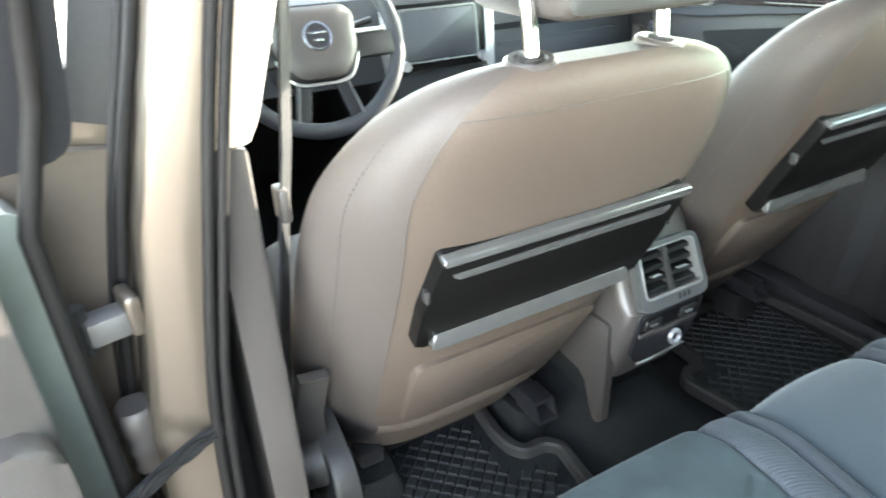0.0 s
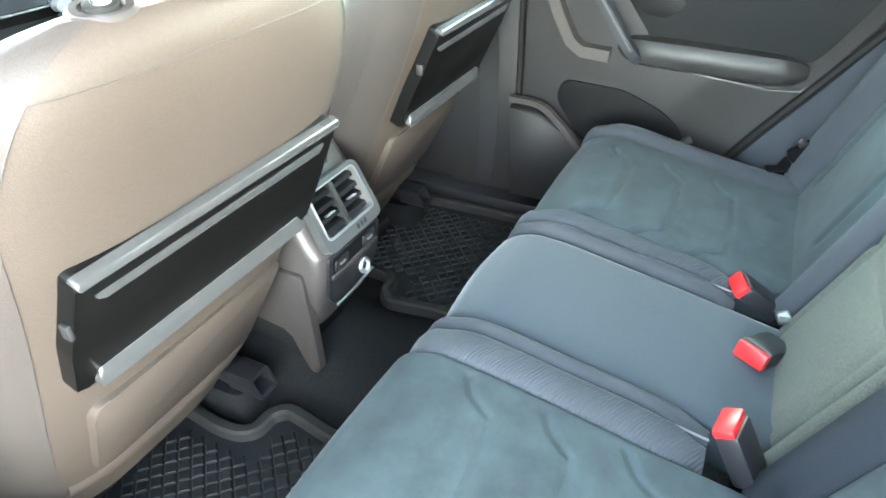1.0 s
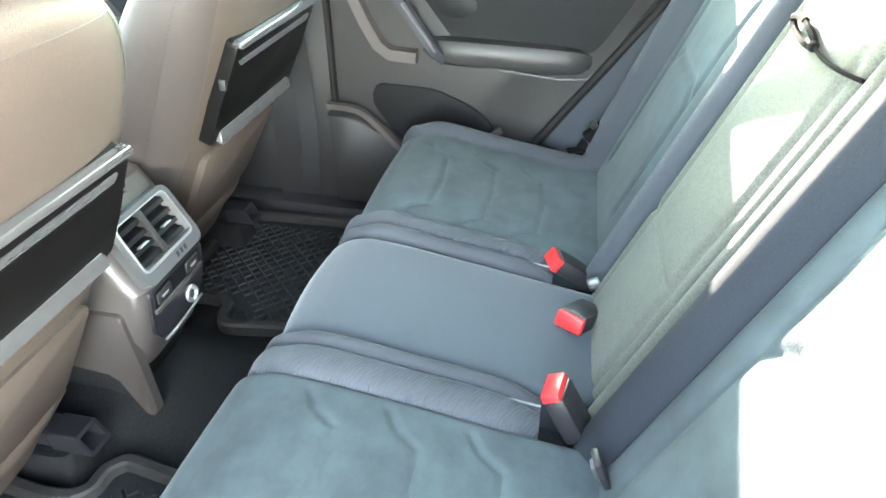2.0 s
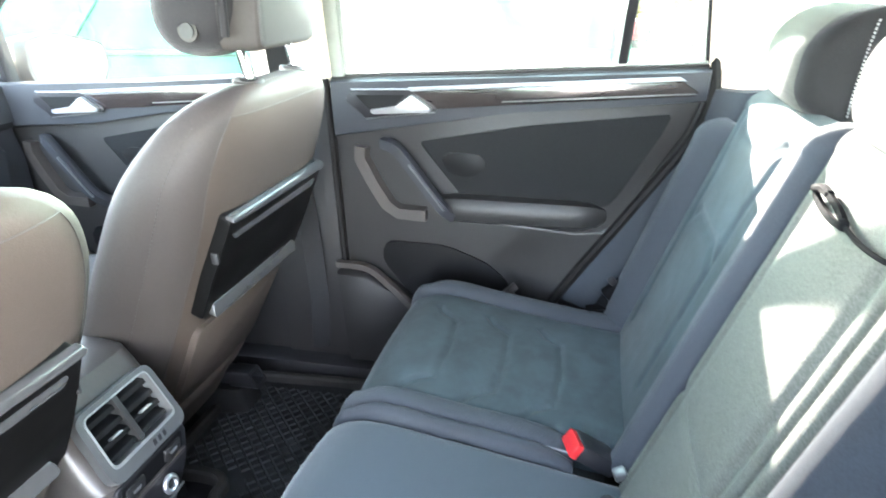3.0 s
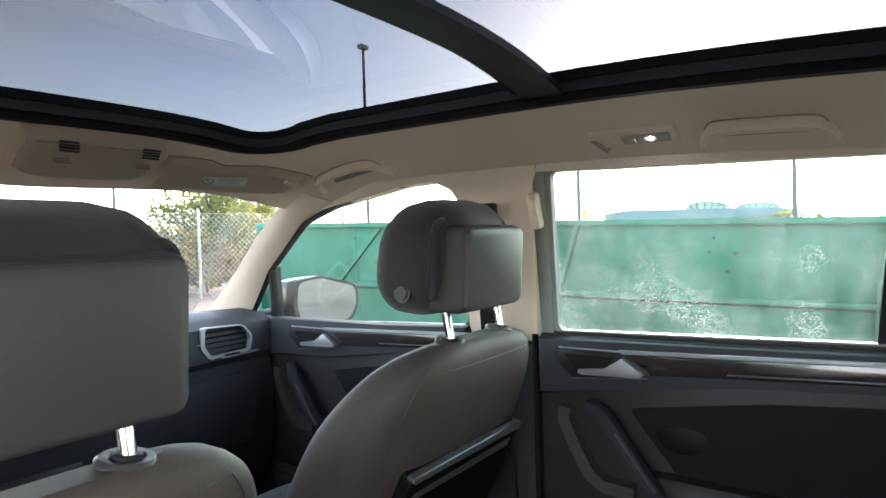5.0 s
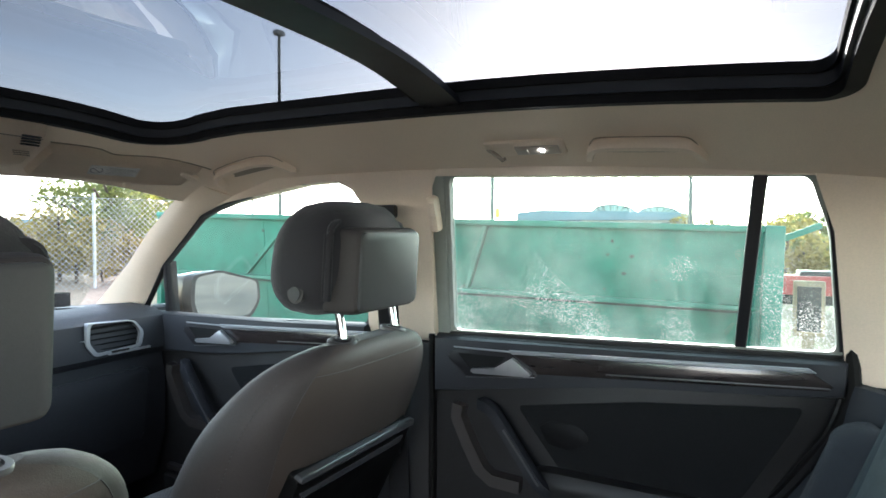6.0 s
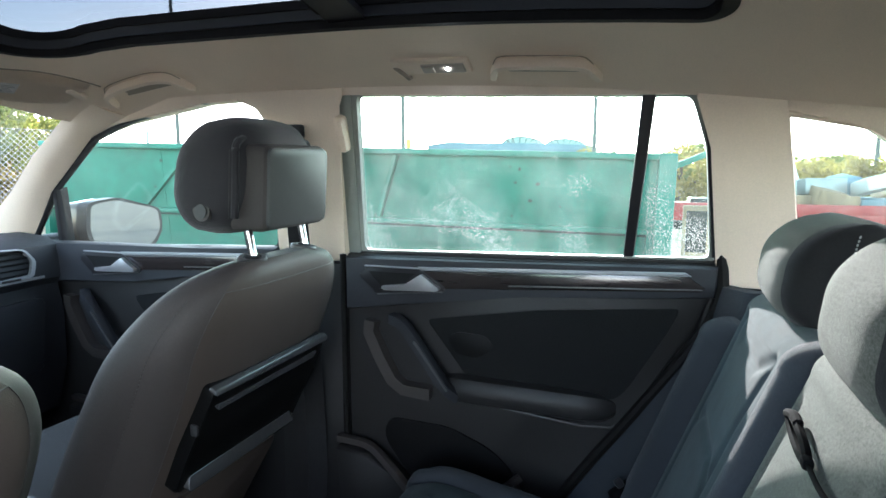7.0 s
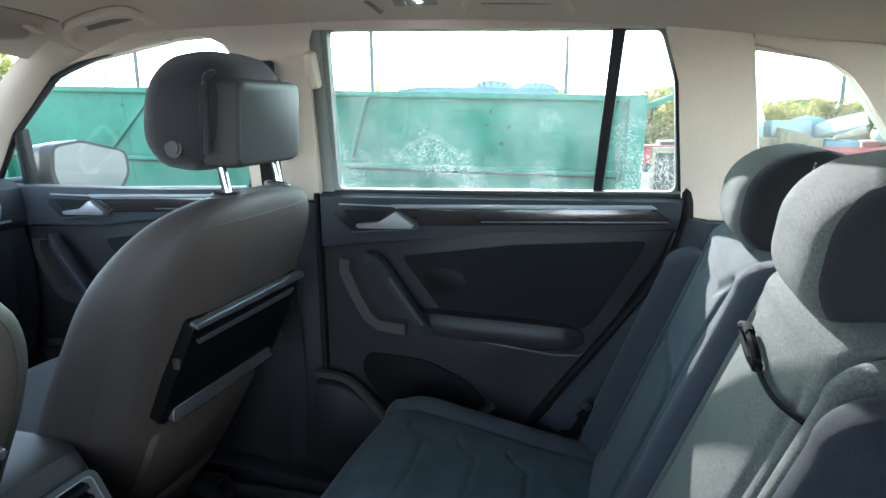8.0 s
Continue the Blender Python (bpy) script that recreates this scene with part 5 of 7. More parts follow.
# ---- rubber mats ----
def rubber_mat(sgn):
    m = thing("floor_mat", (sgn * 0.42, 0.12, 0.372), "black rubber floor mat with diamond studs and dusty raised rim", "floor mat", "rear mats")
    X = lambda x: sgn * x
    rim = [(0.20, -0.20), (0.196, 0.05), (0.184, 0.125), (0.180, 0.160), (0.205, 0.184), (0.246, 0.184), (0.264, 0.209), (0.268, 0.255), (0.258, 0.345), (0.42, 0.348), (0.58, 0.342), (0.63, 0.30), (0.64, 0.1), (0.64, -0.20)]
    base = ease(rim, 0.014, 4)
    part("base", prism([(X(x), y) for x, y in base], lambda p, k: Vector((p[0], p[1], 0.362 if k else 0.374))), MAT, m)
    part("rim", sweep([Vector((X(x), y, 0.383)) for x, y in base], [(-0.014, -0.014), (0.014, -0.014), (0.012, 0.008), (0.007, 0.013), (-0.007, 0.013), (-0.012, 0.008)], closed=True), MATRIM, m, "dusty raised rim")
    studs = bmesh.new()
    pitch = 0.0228
    for i in range(-22, 23):
        for j in range(-22, 23):
            cx, cy = 0.42 + (i + j) * pitch * 0.7071, 0.06 + (i - j) * pitch * 0.7071
            if not (0.222 < cx < 0.612 and -0.18 < cy < 0.318) or (cx < 0.297 and cy > 0.155):
                continue
            lower, upper = [[studs.verts.new((X(cx + r * math.cos(q)), cy + r * math.sin(q), h)) for q in (0, math.pi / 2, math.pi, -math.pi / 2)] for r, h in ((0.0148, 0.374), (0.0112, 0.3785))]
            studs.faces.new(upper)
            for k in range(4):
                studs.faces.new((lower[k], lower[k - 3], upper[k - 3], upper[k]))
    bmesh.ops.recalc_face_normals(studs, faces=studs.faces)
    part("diamond_studs", studs, MAT, m)["kind"] = "stuff"
    return m


rubber_mat(1)
rubber_mat(-1)

# ---- dashboard ----
dash = thing("dashboard", (0, 1.1, 0.75), "black soft dashboard with a thin silver line", "dashboard")
rows = []
for k in range(25):
    x = -0.70 + 1.40 * k / 24
    c = 0.02 * (1 - (x / 0.7) ** 2)
    knee = ((0.955, 0.945), (1.02, 0.925), (1.20, 0.905), (1.48, 0.88)) if x < -0.14 else ((0.95, 0.96), (0.955, 0.80), (1.00, 0.66), (1.48, 0.60))
    rows.append([(x, y - c, z) for y, z in ((1.48, 1.11), (1.30, 1.15), (1.10, 1.168), (0.99, 1.160), (0.955, 1.14), (0.948, 1.10), (0.945, 1.05), (0.965, 1.03), (0.96, 1.00)) + knee])
part("body", loft(rows), SOFT, dash)
part("decor_band", prism(ease([(0.17, 1.102), (0.455, 1.102), (0.455, 1.066), (0.17, 1.060)], 0.006), lambda p, k: Vector((p[0], 0.98 if k else 0.936, p[1])), 0.004), DASHTRIM, dash, "satin silver decor band")
part("bright_line", prism([(0.17, 1.054), (0.64, 1.060), (0.64, 1.054), (0.17, 1.047)], lambda p, k: Vector((p[0], 0.97 if k else 0.936, p[1])), 0.001), SATIN, dash, "satin silver line")


def dash_vent(x0, x1, name):
    o = ease([(x0, 1.146), (x1 - 0.03, 1.140), (x1, 1.105), (x1 - 0.01, 1.062), (x0 + 0.02, 1.056), (x0 - 0.005, 1.09)], 0.012, 4)
    c = Vector(((x0 + x1) / 2, 1.10))
    i_ = [tuple(c + (Vector(p) - c) * 0.88 + Vector((0, 0.003))) for p in o]
    v = part(name, ring(o, i_, lambda p, k: Vector((p[0], 0.98 if k else 0.931, p[1]))), DASHTRIM, dash, "silver framed air vent")
    part("vent_back", prism(i_, lambda p, k: Vector((p[0], 0.98 if k else 0.968, p[1]))), VENTM, v)
    for j in range(5):
        z = 1.075 + 0.0145 * j
        part("slat", box(((x0 + x1) / 2 - 0.004, 0.951, z), ((x1 - x0) * (0.84 - 0.03 * abs(j - 2)), 0.03, 0.004), 0.001, (12, 0, 0)), VENTM, v)
    part("vent_plate", box(((x0 + x1) / 2 + 0.01, 0.930, 1.0625), (0.05, 0.004, 0.006), 0.001), DARK, v)


dash_vent(0.450, 0.616, "side_vent")
scr = part("screen_bezel", prism(ease([(-0.135, 1.12), (0.135, 1.12), (0.125, 0.965), (-0.125, 0.965)], 0.012), lambda p, k: Vector((p[0], 0.96 if k else 0.905 - (1.0 - p[1]) * 0.2, p[1])), 0.005), TRAYM, dash, "black centre unit")
part("screen", prism(ease([(-0.105, 1.104), (0.102, 1.104), (0.100, 0.990), (-0.103, 0.990)], 0.004), lambda p, k: Vector((p[0], 0.95 if k else 0.9015 - (1.0 - p[1]) * 0.2, p[1])), 0.001), SCREEN, scr, "dark switched-off touch screen")
so_ = ease([(-0.112, 1.110), (0.109, 1.110), (0.107, 0.984), (-0.110, 0.984)], 0.005)
si_ = ease([(-0.107, 1.106), (0.104, 1.106), (0.102, 0.988), (-0.105, 0.988)], 0.004)
part("screen_frame", ring(so_, si_, lambda p, k: Vector((p[0], 0.95 if k else 0.9005 - (1.0 - p[1]) * 0.2, p[1]))), VENTRIM, scr, "grey frame round the screen")
for sg in (-1, 1):
    part("trim_bar", prism(ease([(sg * 0.138, 1.125), (sg * 0.160, 1.125), (sg * 0.150, 0.955), (sg * 0.128, 0.955)], 0.005), lambda p, k: Vector((p[0], 0.95 if k else 0.900 - (1.0 - p[1]) * 0.2, p[1])), 0.003), SATIN, scr)
    g = bmesh.new()
    bmesh.ops.create_cone(g, cap_ends=True, segments=20, radius1=0.013, radius2=0.012, depth=0.02, matrix=Matrix.Translation((sg * 0.115, 0.888, 0.983)) @ Euler((radians(90), 0, 0)).to_matrix().to_4x4())
    part("screen_knob", g, SATIN, scr)
part("climate_panel", box((0, 0.915, 0.868), (0.24, 0.03, 0.05), 0.006, (-12, 0, 0)), DARK, dash)
part("glovebox_lid", prism(ease([(0.18, 1.0), (0.64, 1.0), (0.62, 0.80), (0.20, 0.78)], 0.02), lambda p, k: Vector((p[0], 0.97 if k else 0.938, p[1])), 0.008), SOFT, dash)
part("defrost_grille", box((0.56, 1.17, 1.158), (0.10, 0.03, 0.012), 0.003, (0, 4, 0)), DARKER, dash)

tagged(part("firewall", box((0, 1.5, 0.75), (1.5, 0.04, 0.85), 0.0), CARPET), "black carpeted bulkhead below the dashboard", "bulkhead", kind="structure")
for sgn, nm in ((1, "right"), (-1, "left")):
    tagged(part("kick_panel_" + nm, box((sgn * 0.745, 1.32, 0.72), (0.05, 0.36, 0.82), 0.01), DARK), "dark kick panel in the front footwell", "trim", kind="structure")

# unseen bonnet, added to reflect light up through the windscreen onto the headliner
bm = bmesh.new()
quads(bm, [[(-0.78 + 1.56 * i / 12, 1.44 + 0.11 * j, 1.085 + 0.02 * math.sin(math.pi * i / 12) - 0.022 * j * j / 8 - 0.05 * abs(i - 6) ** 3 / 216) for i in range(13)] for j in range(10)])
tagged(part("bonnet", bm, PAINT), "champagne metallic car bonnet before the windscreen", "bonnet", kind="structure")

# ---- steering wheel ----
sw = thing("steering_wheel", (-0.395, 0.74, 1.09), "black leather steering wheel with silver spokes and round badge", "steering wheel")
SM = pose(-0.395, 0.735, 1.095, 66, 0, 0)
pts = [SM @ Vector((0.182 * math.cos(a), 0.178 * math.sin(a), 0.0)) for a in [2 * math.pi * k / 48 for k in range(48)]]
part("rim", sweep(pts, circle(0.0165, 12), (0, -0.9, 0.4), closed=True), SOFT, sw)
cover = [(-0.090, 0.045), (-0.070, 0.064), (0.070, 0.064), (0.090, 0.045), (0.086, -0.028), (0.052, -0.080), (-0.052, -0.080), (-0.086, -0.028)]
g = loft([[SM @ Vector((x * q, -0.008 + (y + 0.008) * q, z)) for x, y in ease(cover, 0.022, 5)] for z, q in ((-0.03, 0.92), (0.012, 1.0), (0.026, 0.96), (0.034, 0.80), (0.036, 0.5))])
part("airbag_cover", g, GREYPL, sw)
part("chin_trim", sweep(path3([SM @ Vector(q) for q in ((-0.088, -0.030, 0.012), (-0.060, -0.078, 0.012), (0.0, -0.086, 0.012), (0.060, -0.078, 0.012), (0.088, -0.030, 0.012))], 20), circle(0.0035, 8), (0, -0.9, 0.4)), SATIN, sw, "satin silver trim below the airbag cover")
bd = bmesh.new()
bmesh.ops.create_cone(bd, cap_ends=True, segments=28, radius1=0.030, radius2=0.029, depth=0.006, matrix=SM @ Matrix.Translation((0, 0, 0.037)))
bdg = part("badge", bd, CHROME, sw, "round chrome badge")
bd = bmesh.new()
bmesh.ops.create_cone(bd, cap_ends=True, segments=28, radius1=0.024, radius2=0.024, depth=0.003, matrix=SM @ Matrix.Translation((0, 0, 0.0405)))
part("badge_face", bd, DARKER, bdg)
for w_, y_ in ((0.018, 0.006), (0.010, -0.008)):
    bd = box((0, 0, 0), (w_ * 2, 0.004, 0.002), 0.0005)
    bmesh.ops.transform(bd, matrix=SM @ Matrix.Translation((0, y_, 0.0425)), verts=bd.verts)
    part("badge_bar", bd, CHROME, bdg)
for sg in (-1, 1):
    bd = box((sg * 0.125, -0.02, 0.005), (0.09, 0.05, 0.022), 0.008)
    bmesh.ops.transform(bd, matrix=SM, verts=bd.verts)
    sp = part("spoke", bd, DARK, sw)
    bd = box((sg * 0.118, 0.006, 0.018), (0.07, 0.008, 0.012), 0.003)
    bmesh.ops.transform(bd, matrix=SM, verts=bd.verts)
    part("spoke_trim", bd, SATIN, sp)
    bd = box((sg * 0.05, -0.125, 0.0), (0.030, 0.11, 0.018), 0.005, (0, 0, sg * 14))
    bmesh.ops.transform(bd, matrix=SM, verts=bd.verts)
    ls = part("lower_spoke", bd, DARKER, sw)
    bd = box((sg * 0.062, -0.128, 0.006), (0.004, 0.09, 0.014), 0.0015, (0, 0, sg * 14))
    bmesh.ops.transform(bd, matrix=SM, verts=bd.verts)
    part("spoke_edge", bd, VENTRIM, ls)
bd = bmesh.new()
bmesh.ops.create_cone(bd, cap_ends=True, segments=20, radius1=0.045, radius2=0.055, depth=0.2, matrix=SM @ Matrix.Translation((0, 0, -0.13)))
part("column", bd, DARK, sw)
for sg in (-1, 1):
    part("stalk", tube([SM @ Vector((sg * 0.04, 0.02, -0.05)), SM @ Vector((sg * 0.15, 0.04, -0.035))], 0.008), DARK, sw)


# ---- roof fittings ----
def grab_handle(y0, y1, name_label):
    h = thing("grab_handle", (0.565, (y0 + y1) / 2, 1.55), name_label, "grab handle", "roof handles")
    L = y1 - y0
    pts_ = []
    for t, x, o in ((0, 0.592, 0.0), (0.02, 0.578, 0.006), (0.05, 0.560, 0.010), (0.11, 0.545, 0.012), (0.3, 0.540, 0.013), (0.5, 0.540, 0.013), (0.7, 0.540, 0.013), (0.89, 0.545, 0.012), (0.95, 0.560, 0.010), (0.98, 0.578, 0.006), (1, 0.592, 0.0)):
        y = y0 + L * t
        pts_.append((x, y, liner_z(x, y) - o))
    part("grip", sweep(path3(pts_, 34), [(-0.005, -0.011), (0.005, -0.011), (0.007, 0), (0.005, 0.011), (-0.005, 0.011), (-0.007, 0)], (0.6, 0, 1)), PILLAR, h)
    # flat darker patch; the hollow's shade is put into its colour
    part("recess", prism(ease([(0.550, y0 + L * 0.20), (0.550, y1 - L * 0.20), (0.580, y1 - L * 0.15), (0.580, y0 + L * 0.15)], 0.006), lambda p, k: Vector((p[0], p[1], liner_z(p[0], p[1]) + (0.004 if k else -0.0015)))), LINERDARK, h, "flat hand recess with shade put in its colour")
    part("recess_edge", tube(path3([(x - 0.010, y, z + o_) for (x, y, z), o_ in zip(pts_, [0.0, 0.006, 0.010, 0.012, 0.012, 0.012, 0.012, 0.012, 0.010, 0.006, 0.0])], 30), 0.0012, 6), LINERDARK, h)
    return h


grab_handle(0.365, 0.59, "pale plastic roof handle above the front door")
grab_handle(-0.524, -0.330, "pale plastic roof handle above the rear door")


def on_liner(x, y, d=0.0):
    """A place below the headliner and its lean, as a pose."""
    e = 0.01
    dx = (liner_z(x + e, y) - liner_z(x - e, y)) / (2 * e)
    dy = (liner_z(x, y + e) - liner_z(x, y - e)) / (2 * e)
    n = Vector((-dx, -dy, 1)).normalized()
    xa = Vector((1, 0, dx)).normalized()
    ya = n.cross(xa)
    return Matrix(((xa.x, ya.x, n.x, x), (xa.y, ya.y, n.y, y), (xa.z, ya.z, n.z, liner_z(x, y)), (0, 0, 0, 1))) @ Matrix.Translation((0, 0, -d))


def fixed(name, c, s, mat, owner, m, bevel=0.004, label="", rot=None):
    g_ = box(c, s, bevel, rot)
    bmesh.ops.transform(g_, matrix=m, verts=g_.verts)
    return part(name, g_, mat, owner, label)


M = on_liner(0.560, -0.215)
lamp = thing("reading_lamp", (0.56, -0.215, 1.55), "small roof reading lamp, lit, with coat hook", "reading lamp")
fixed("base", (0, 0, -0.002), (0.045, 0.155, 0.010), PILLAR, lamp, M)
fixed("lens", (0.002, -0.025, -0.007), (0.026, 0.085, 0.006), LENSCAP, lamp, M, 0.002)
fixed("light_spot", (0.0, -0.035, -0.0105), (0.005, 0.007, 0.004), LEDM, lamp, M, 0.0015, "lit lamp spot")
fixed("switch", (0.002, 0.002, -0.010), (0.018, 0.02, 0.004), LENSCAP, lamp, M, 0.001)
g_ = tube([M @ Vector(p) for p in ((0.0, 0.075, -0.004), (0.004, 0.055, -0.016), (0.012, 0.045, -0.022), (0.02, 0.046, -0.014))], 0.004, 8)
part("coat_hook", g_, LINERDARK, lamp)

def liner_slab(rear, front, off, sx=1, nu=28, nv=12):
    """A padded sheet under the headliner between a rear and a front edge, its rim rolled up to the cloth."""
    ra, fa = path3([(x, y, 0) for x, y in rear], nu), path3([(x, y, 0) for x, y in front], nu)
    rows_ = []
    for j in range(nv + 1):
        t = j / nv
        row = []
        for i in range(nu):
            p = ra[i].lerp(fa[i], t)
            d = min(edge_fall(t, 1, 0.16), edge_fall(i / (nu - 1), 1, 0.07))
            row.append((sx * p.x, p.y, liner_z(p.x, p.y) + 0.004 - (off + 0.004) * d))
        rows_.append(row)
    g = bmesh.new()
    quads(g, rows_)
    bmesh.ops.solidify(g, geom=g.faces[:], thickness=-0.003)
    return g


cons = thing("roof_console", (0.07, 0.66, 1.55), "pale roof console with slotted speaker grilles", "roof console")
part("body", liner_slab([(-0.095, 0.606), (-0.04, 0.592), (0.147, 0.592), (0.178, 0.606)], [(-0.088, 0.694), (-0.04, 0.726), (0.142, 0.726), (0.188, 0.694)], 0.030), PILLAR, cons)
part("face_seam", tube([Vector((x, 0.606, liner_z(x, 0.606) - 0.0302)) for x in [-0.068 + 0.0225 * k for k in range(11)]], 0.0012, 6), LINERDARK, cons)
for gx in (-0.022, 0.132):
    for q, (yy, n_) in enumerate(((0.608, 4), (0.661, 3))):
        for j in range(n_):
            y = yy + j * (0.0095 if q == 0 else 0.006)
            fixed("grille_slot", (0.004 * j + 0.008 * q, 0, 0), (0.034 if q == 0 else 0.030, 0.0042 if q == 0 else 0.0014, 0.002), DARKER if q == 0 else LINERDARK, cons, on_liner(gx, y, 0.0304), 0.0)
for sg in (-1, 1):
    vis = thing("sun_visor", (sg * 0.39, 0.68, 1.54), "pale folded sun visor with a warning label", "sun visor", "sun visors")
    rear_edge, front_edge = [(0.203, 0.660), (0.302, 0.650), (0.340, 0.656), (0.425, 0.615), (0.530, 0.572)], [(0.201, 0.768), (0.315, 0.752), (0.430, 0.730), (0.490, 0.698), (0.535, 0.648)]
    board = part("board", liner_slab(rear_edge, front_edge, 0.015, sg), PILLAR, vis)
    part("edge_gap", tube([Vector((sg * p.x, p.y - 0.002, liner_z(p.x, p.y) - 0.001)) for p in path3([(x, y, 0) for x, y in rear_edge], 24)], 0.0016, 6), LINERDARK, board)
    fixed("pivot", (0, 0, 0), (0.05, 0.018, 0.016), PILLAR, vis, on_liner(sg * 0.51, 0.620, 0.010), 0.006)
    M = on_liner(sg * 0.362, 0.694, 0.0152) @ pose(0, 0, 0, 0, 0, -19 * sg)
    lab_ = fixed("warning_label", (0, 0, -0.0008), (0.102, 0.038, 0.0012), LABELM, vis, M, 0.0, "printed paper warning label")
    g_ = sweep([M @ Vector((sg * -0.036 + 0.012 * math.cos(a), 0.012 * math.sin(a), -0.0018)) for a in [2 * math.pi * k / 24 for k in range(24)]], [(-0.0012, -0.0004), (0.0012, -0.0004), (0.0012, 0.0004), (-0.0012, 0.0004)], (0, 0, 1), closed=True)
    part("symbol_ring", g_, INK, lab_)
    fixed("symbol_bar", (sg * -0.036, 0.0, -0.0018), (0.021, 0.002, 0.0006), INK, lab_, M, 0.0, "", (0, 0, 45))
    for j in range(5):
        fixed("text_bar", (sg * 0.014, 0.011 - j * 0.0056, -0.0017), (0.062 - 0.009 * (j % 3), 0.0013, 0.0006), INK, lab_, M, 0.0)

# belt height adjuster and belt on the right centre pillar
adj = thing("belt_adjuster", (0.615, 0.02, 1.43), "pale plastic belt height adjuster on the centre pillar", "belt adjuster")
part("cover", box((0.640, 0.020, 1.425), (0.03, 0.026, 0.08), 0.01, (0, -16, 0)), PILLAR, adj)
part("button", box((0.624, 0.016, 1.435), (0.012, 0.016, 0.03), 0.004, (0, -16, 0)), PILLAR, adj)
for sgn, lb in ((1, "passenger"), (-1, "driver")):
    fb = thing("seat_belt", (sgn * 0.66, 0.13, 0.45), "black front seat belt running down the centre pillar", "seat belt")
    part("webbing", ribbon([(sgn * 0.600, 0.125, 1.42), (sgn * 0.638, 0.13, 1.1), (sgn * 0.655, 0.13, 1.0), (sgn * 0.684, 0.135, 0.78), (sgn * 0.70, 0.14, 0.6), (sgn * 0.695, 0.15, 0.45)], (sgn * -0.5, 0.88, 0), 0.046), BELT, fb)
    part("guide", box((sgn * 0.605, 0.125, 1.43), (0.02, 0.06, 0.03), 0.006), DARKER, fb)
    part("tongue", box((sgn * 0.655, 0.118, 1.04), (0.012, 0.03, 0.04), 0.004), GREYPL, fb, "steel belt tongue")

# ---- door mirror ----
mir = thing("door_mirror", (0.84, 0.90, 1.10), "champagne door mirror with black surround outside the front door", "mirror")
rows = []
for k in range(13):
    t = k / 12
    y = 0.86 + 0.17 * t
    f = math.sqrt(max(0.03, 1 - t ** 3.2))
    rows.append([(0.925 + (x - 0.925) * f, y, 1.135 + (z - 1.135) * f) for x, z in ease([(0.815, 1.195), (0.90, 1.205), (1.035, 1.165), (1.04, 1.10), (1.01, 1.055), (0.83, 1.05), (0.808, 1.12)], 0.02, 4)])
part("housing", loft(rows), PAINT, mir)
o = ease([(0.812, 1.197), (0.90, 1.208), (1.038, 1.167), (1.043, 1.10), (1.012, 1.052), (0.828, 1.047), (0.805, 1.12)], 0.02, 4)
c = Vector((0.925, 1.135))
part("surround", ring(o, [tuple(c + (Vector(p) - c) * 0.90) for p in o], lambda p, k: Vector((p[0], 0.875 if k else 0.838, p[1]))), DARKER, mir)
part("mirror_glass", prism([tuple(c + (Vector(p) - c) * 0.90) for p in o], lambda p, k: Vector((p[0], 0.846 - (p[0] - 0.92) * 0.10 + (0.004 if k else 0), p[1]))), MIRROR, mir, "reflecting mirror glass")
part("foot", box((0.79, 0.93, 1.09), (0.12, 0.06, 0.05), 0.02), DARKER, mir)
mir.matrix_basis = Matrix.Translation((0.038, 0.165, 0.035)) @ mir.matrix_basis @ Matrix.Diagonal((1.30, 1.1, 1.12, 1))


# ---- left door opening: painted pillar, hinges, open door ----
pl = thing("door_pillar", (-0.79, 0.1, 0.4), "champagne painted body pillar with hinges and rubber seals", "body pillar")
PZ = ((0.36, -0.862, -0.800), (0.84, -0.845, -0.778), (1.06, -0.805, -0.743), (1.265, -0.745, -0.700), (1.56, -0.675, -0.622))
part("painted_face", loft([[(x, y, z) for x, y in ((xr, 0.050), (xl + 0.012, 0.050), (xl + 0.003, 0.056), (xl, 0.068), (xl, 0.20), (xr + 0.01, 0.20))] for z, xl, xr in PZ]), PAINT, pl)
for o_, r_ in ((-0.002, 0.006), (0.011, 0.0055)):
    part("inner_seal", sweep(path3([(xr + o_, 0.042, z) for z, xl, xr in PZ], 24), circle(r_, 10), (1, 0, 0)), RUBBER, pl)
for o_, y_ in ((0.008, 0.115), (0.014, 0.135)):
    part("outer_seal", sweep(path3([(xl - o_, y_, z) for z, xl, xr in PZ], 24), circle(0.0065, 10), (1, 0, 0)), RUBBER, pl)
for z in (0.60, 0.976):
    hg = part("hinge", box((-0.846, 0.078, z), (0.048, 0.030, 0.026), 0.003, (0, 0, 12)), HINGE, pl, "bare metal door hinge")
    part("hinge_plate", box((-0.827, 0.080, z + 0.008), (0.014, 0.04, 0.044), 0.005, (0, 0, 12)), PAINT, hg)
    part("hinge_pin", tube([Vector((-0.872, 0.078, z - 0.026)), Vector((-0.872, 0.078, z + 0.026))], 0.009, 12), DARK, hg)
strap_path = path3([(-0.772, 0.048, 0.826), (-0.790, 0.040, 0.832), (-0.816, 0.030, 0.830), (-0.845, 0.014, 0.828), (-0.880, -0.004, 0.820), (-0.915, -0.02, 0.806)], 24)
part("check_strap", sweep(strap_path, [(-0.0045, -0.007), (0.0, -0.009), (0.0045, -0.007), (0.0045, 0.007), (0.0, 0.009), (-0.0045, 0.007)], (0, 0.3, 1)), BELT, pl, "black twisted door check strap")
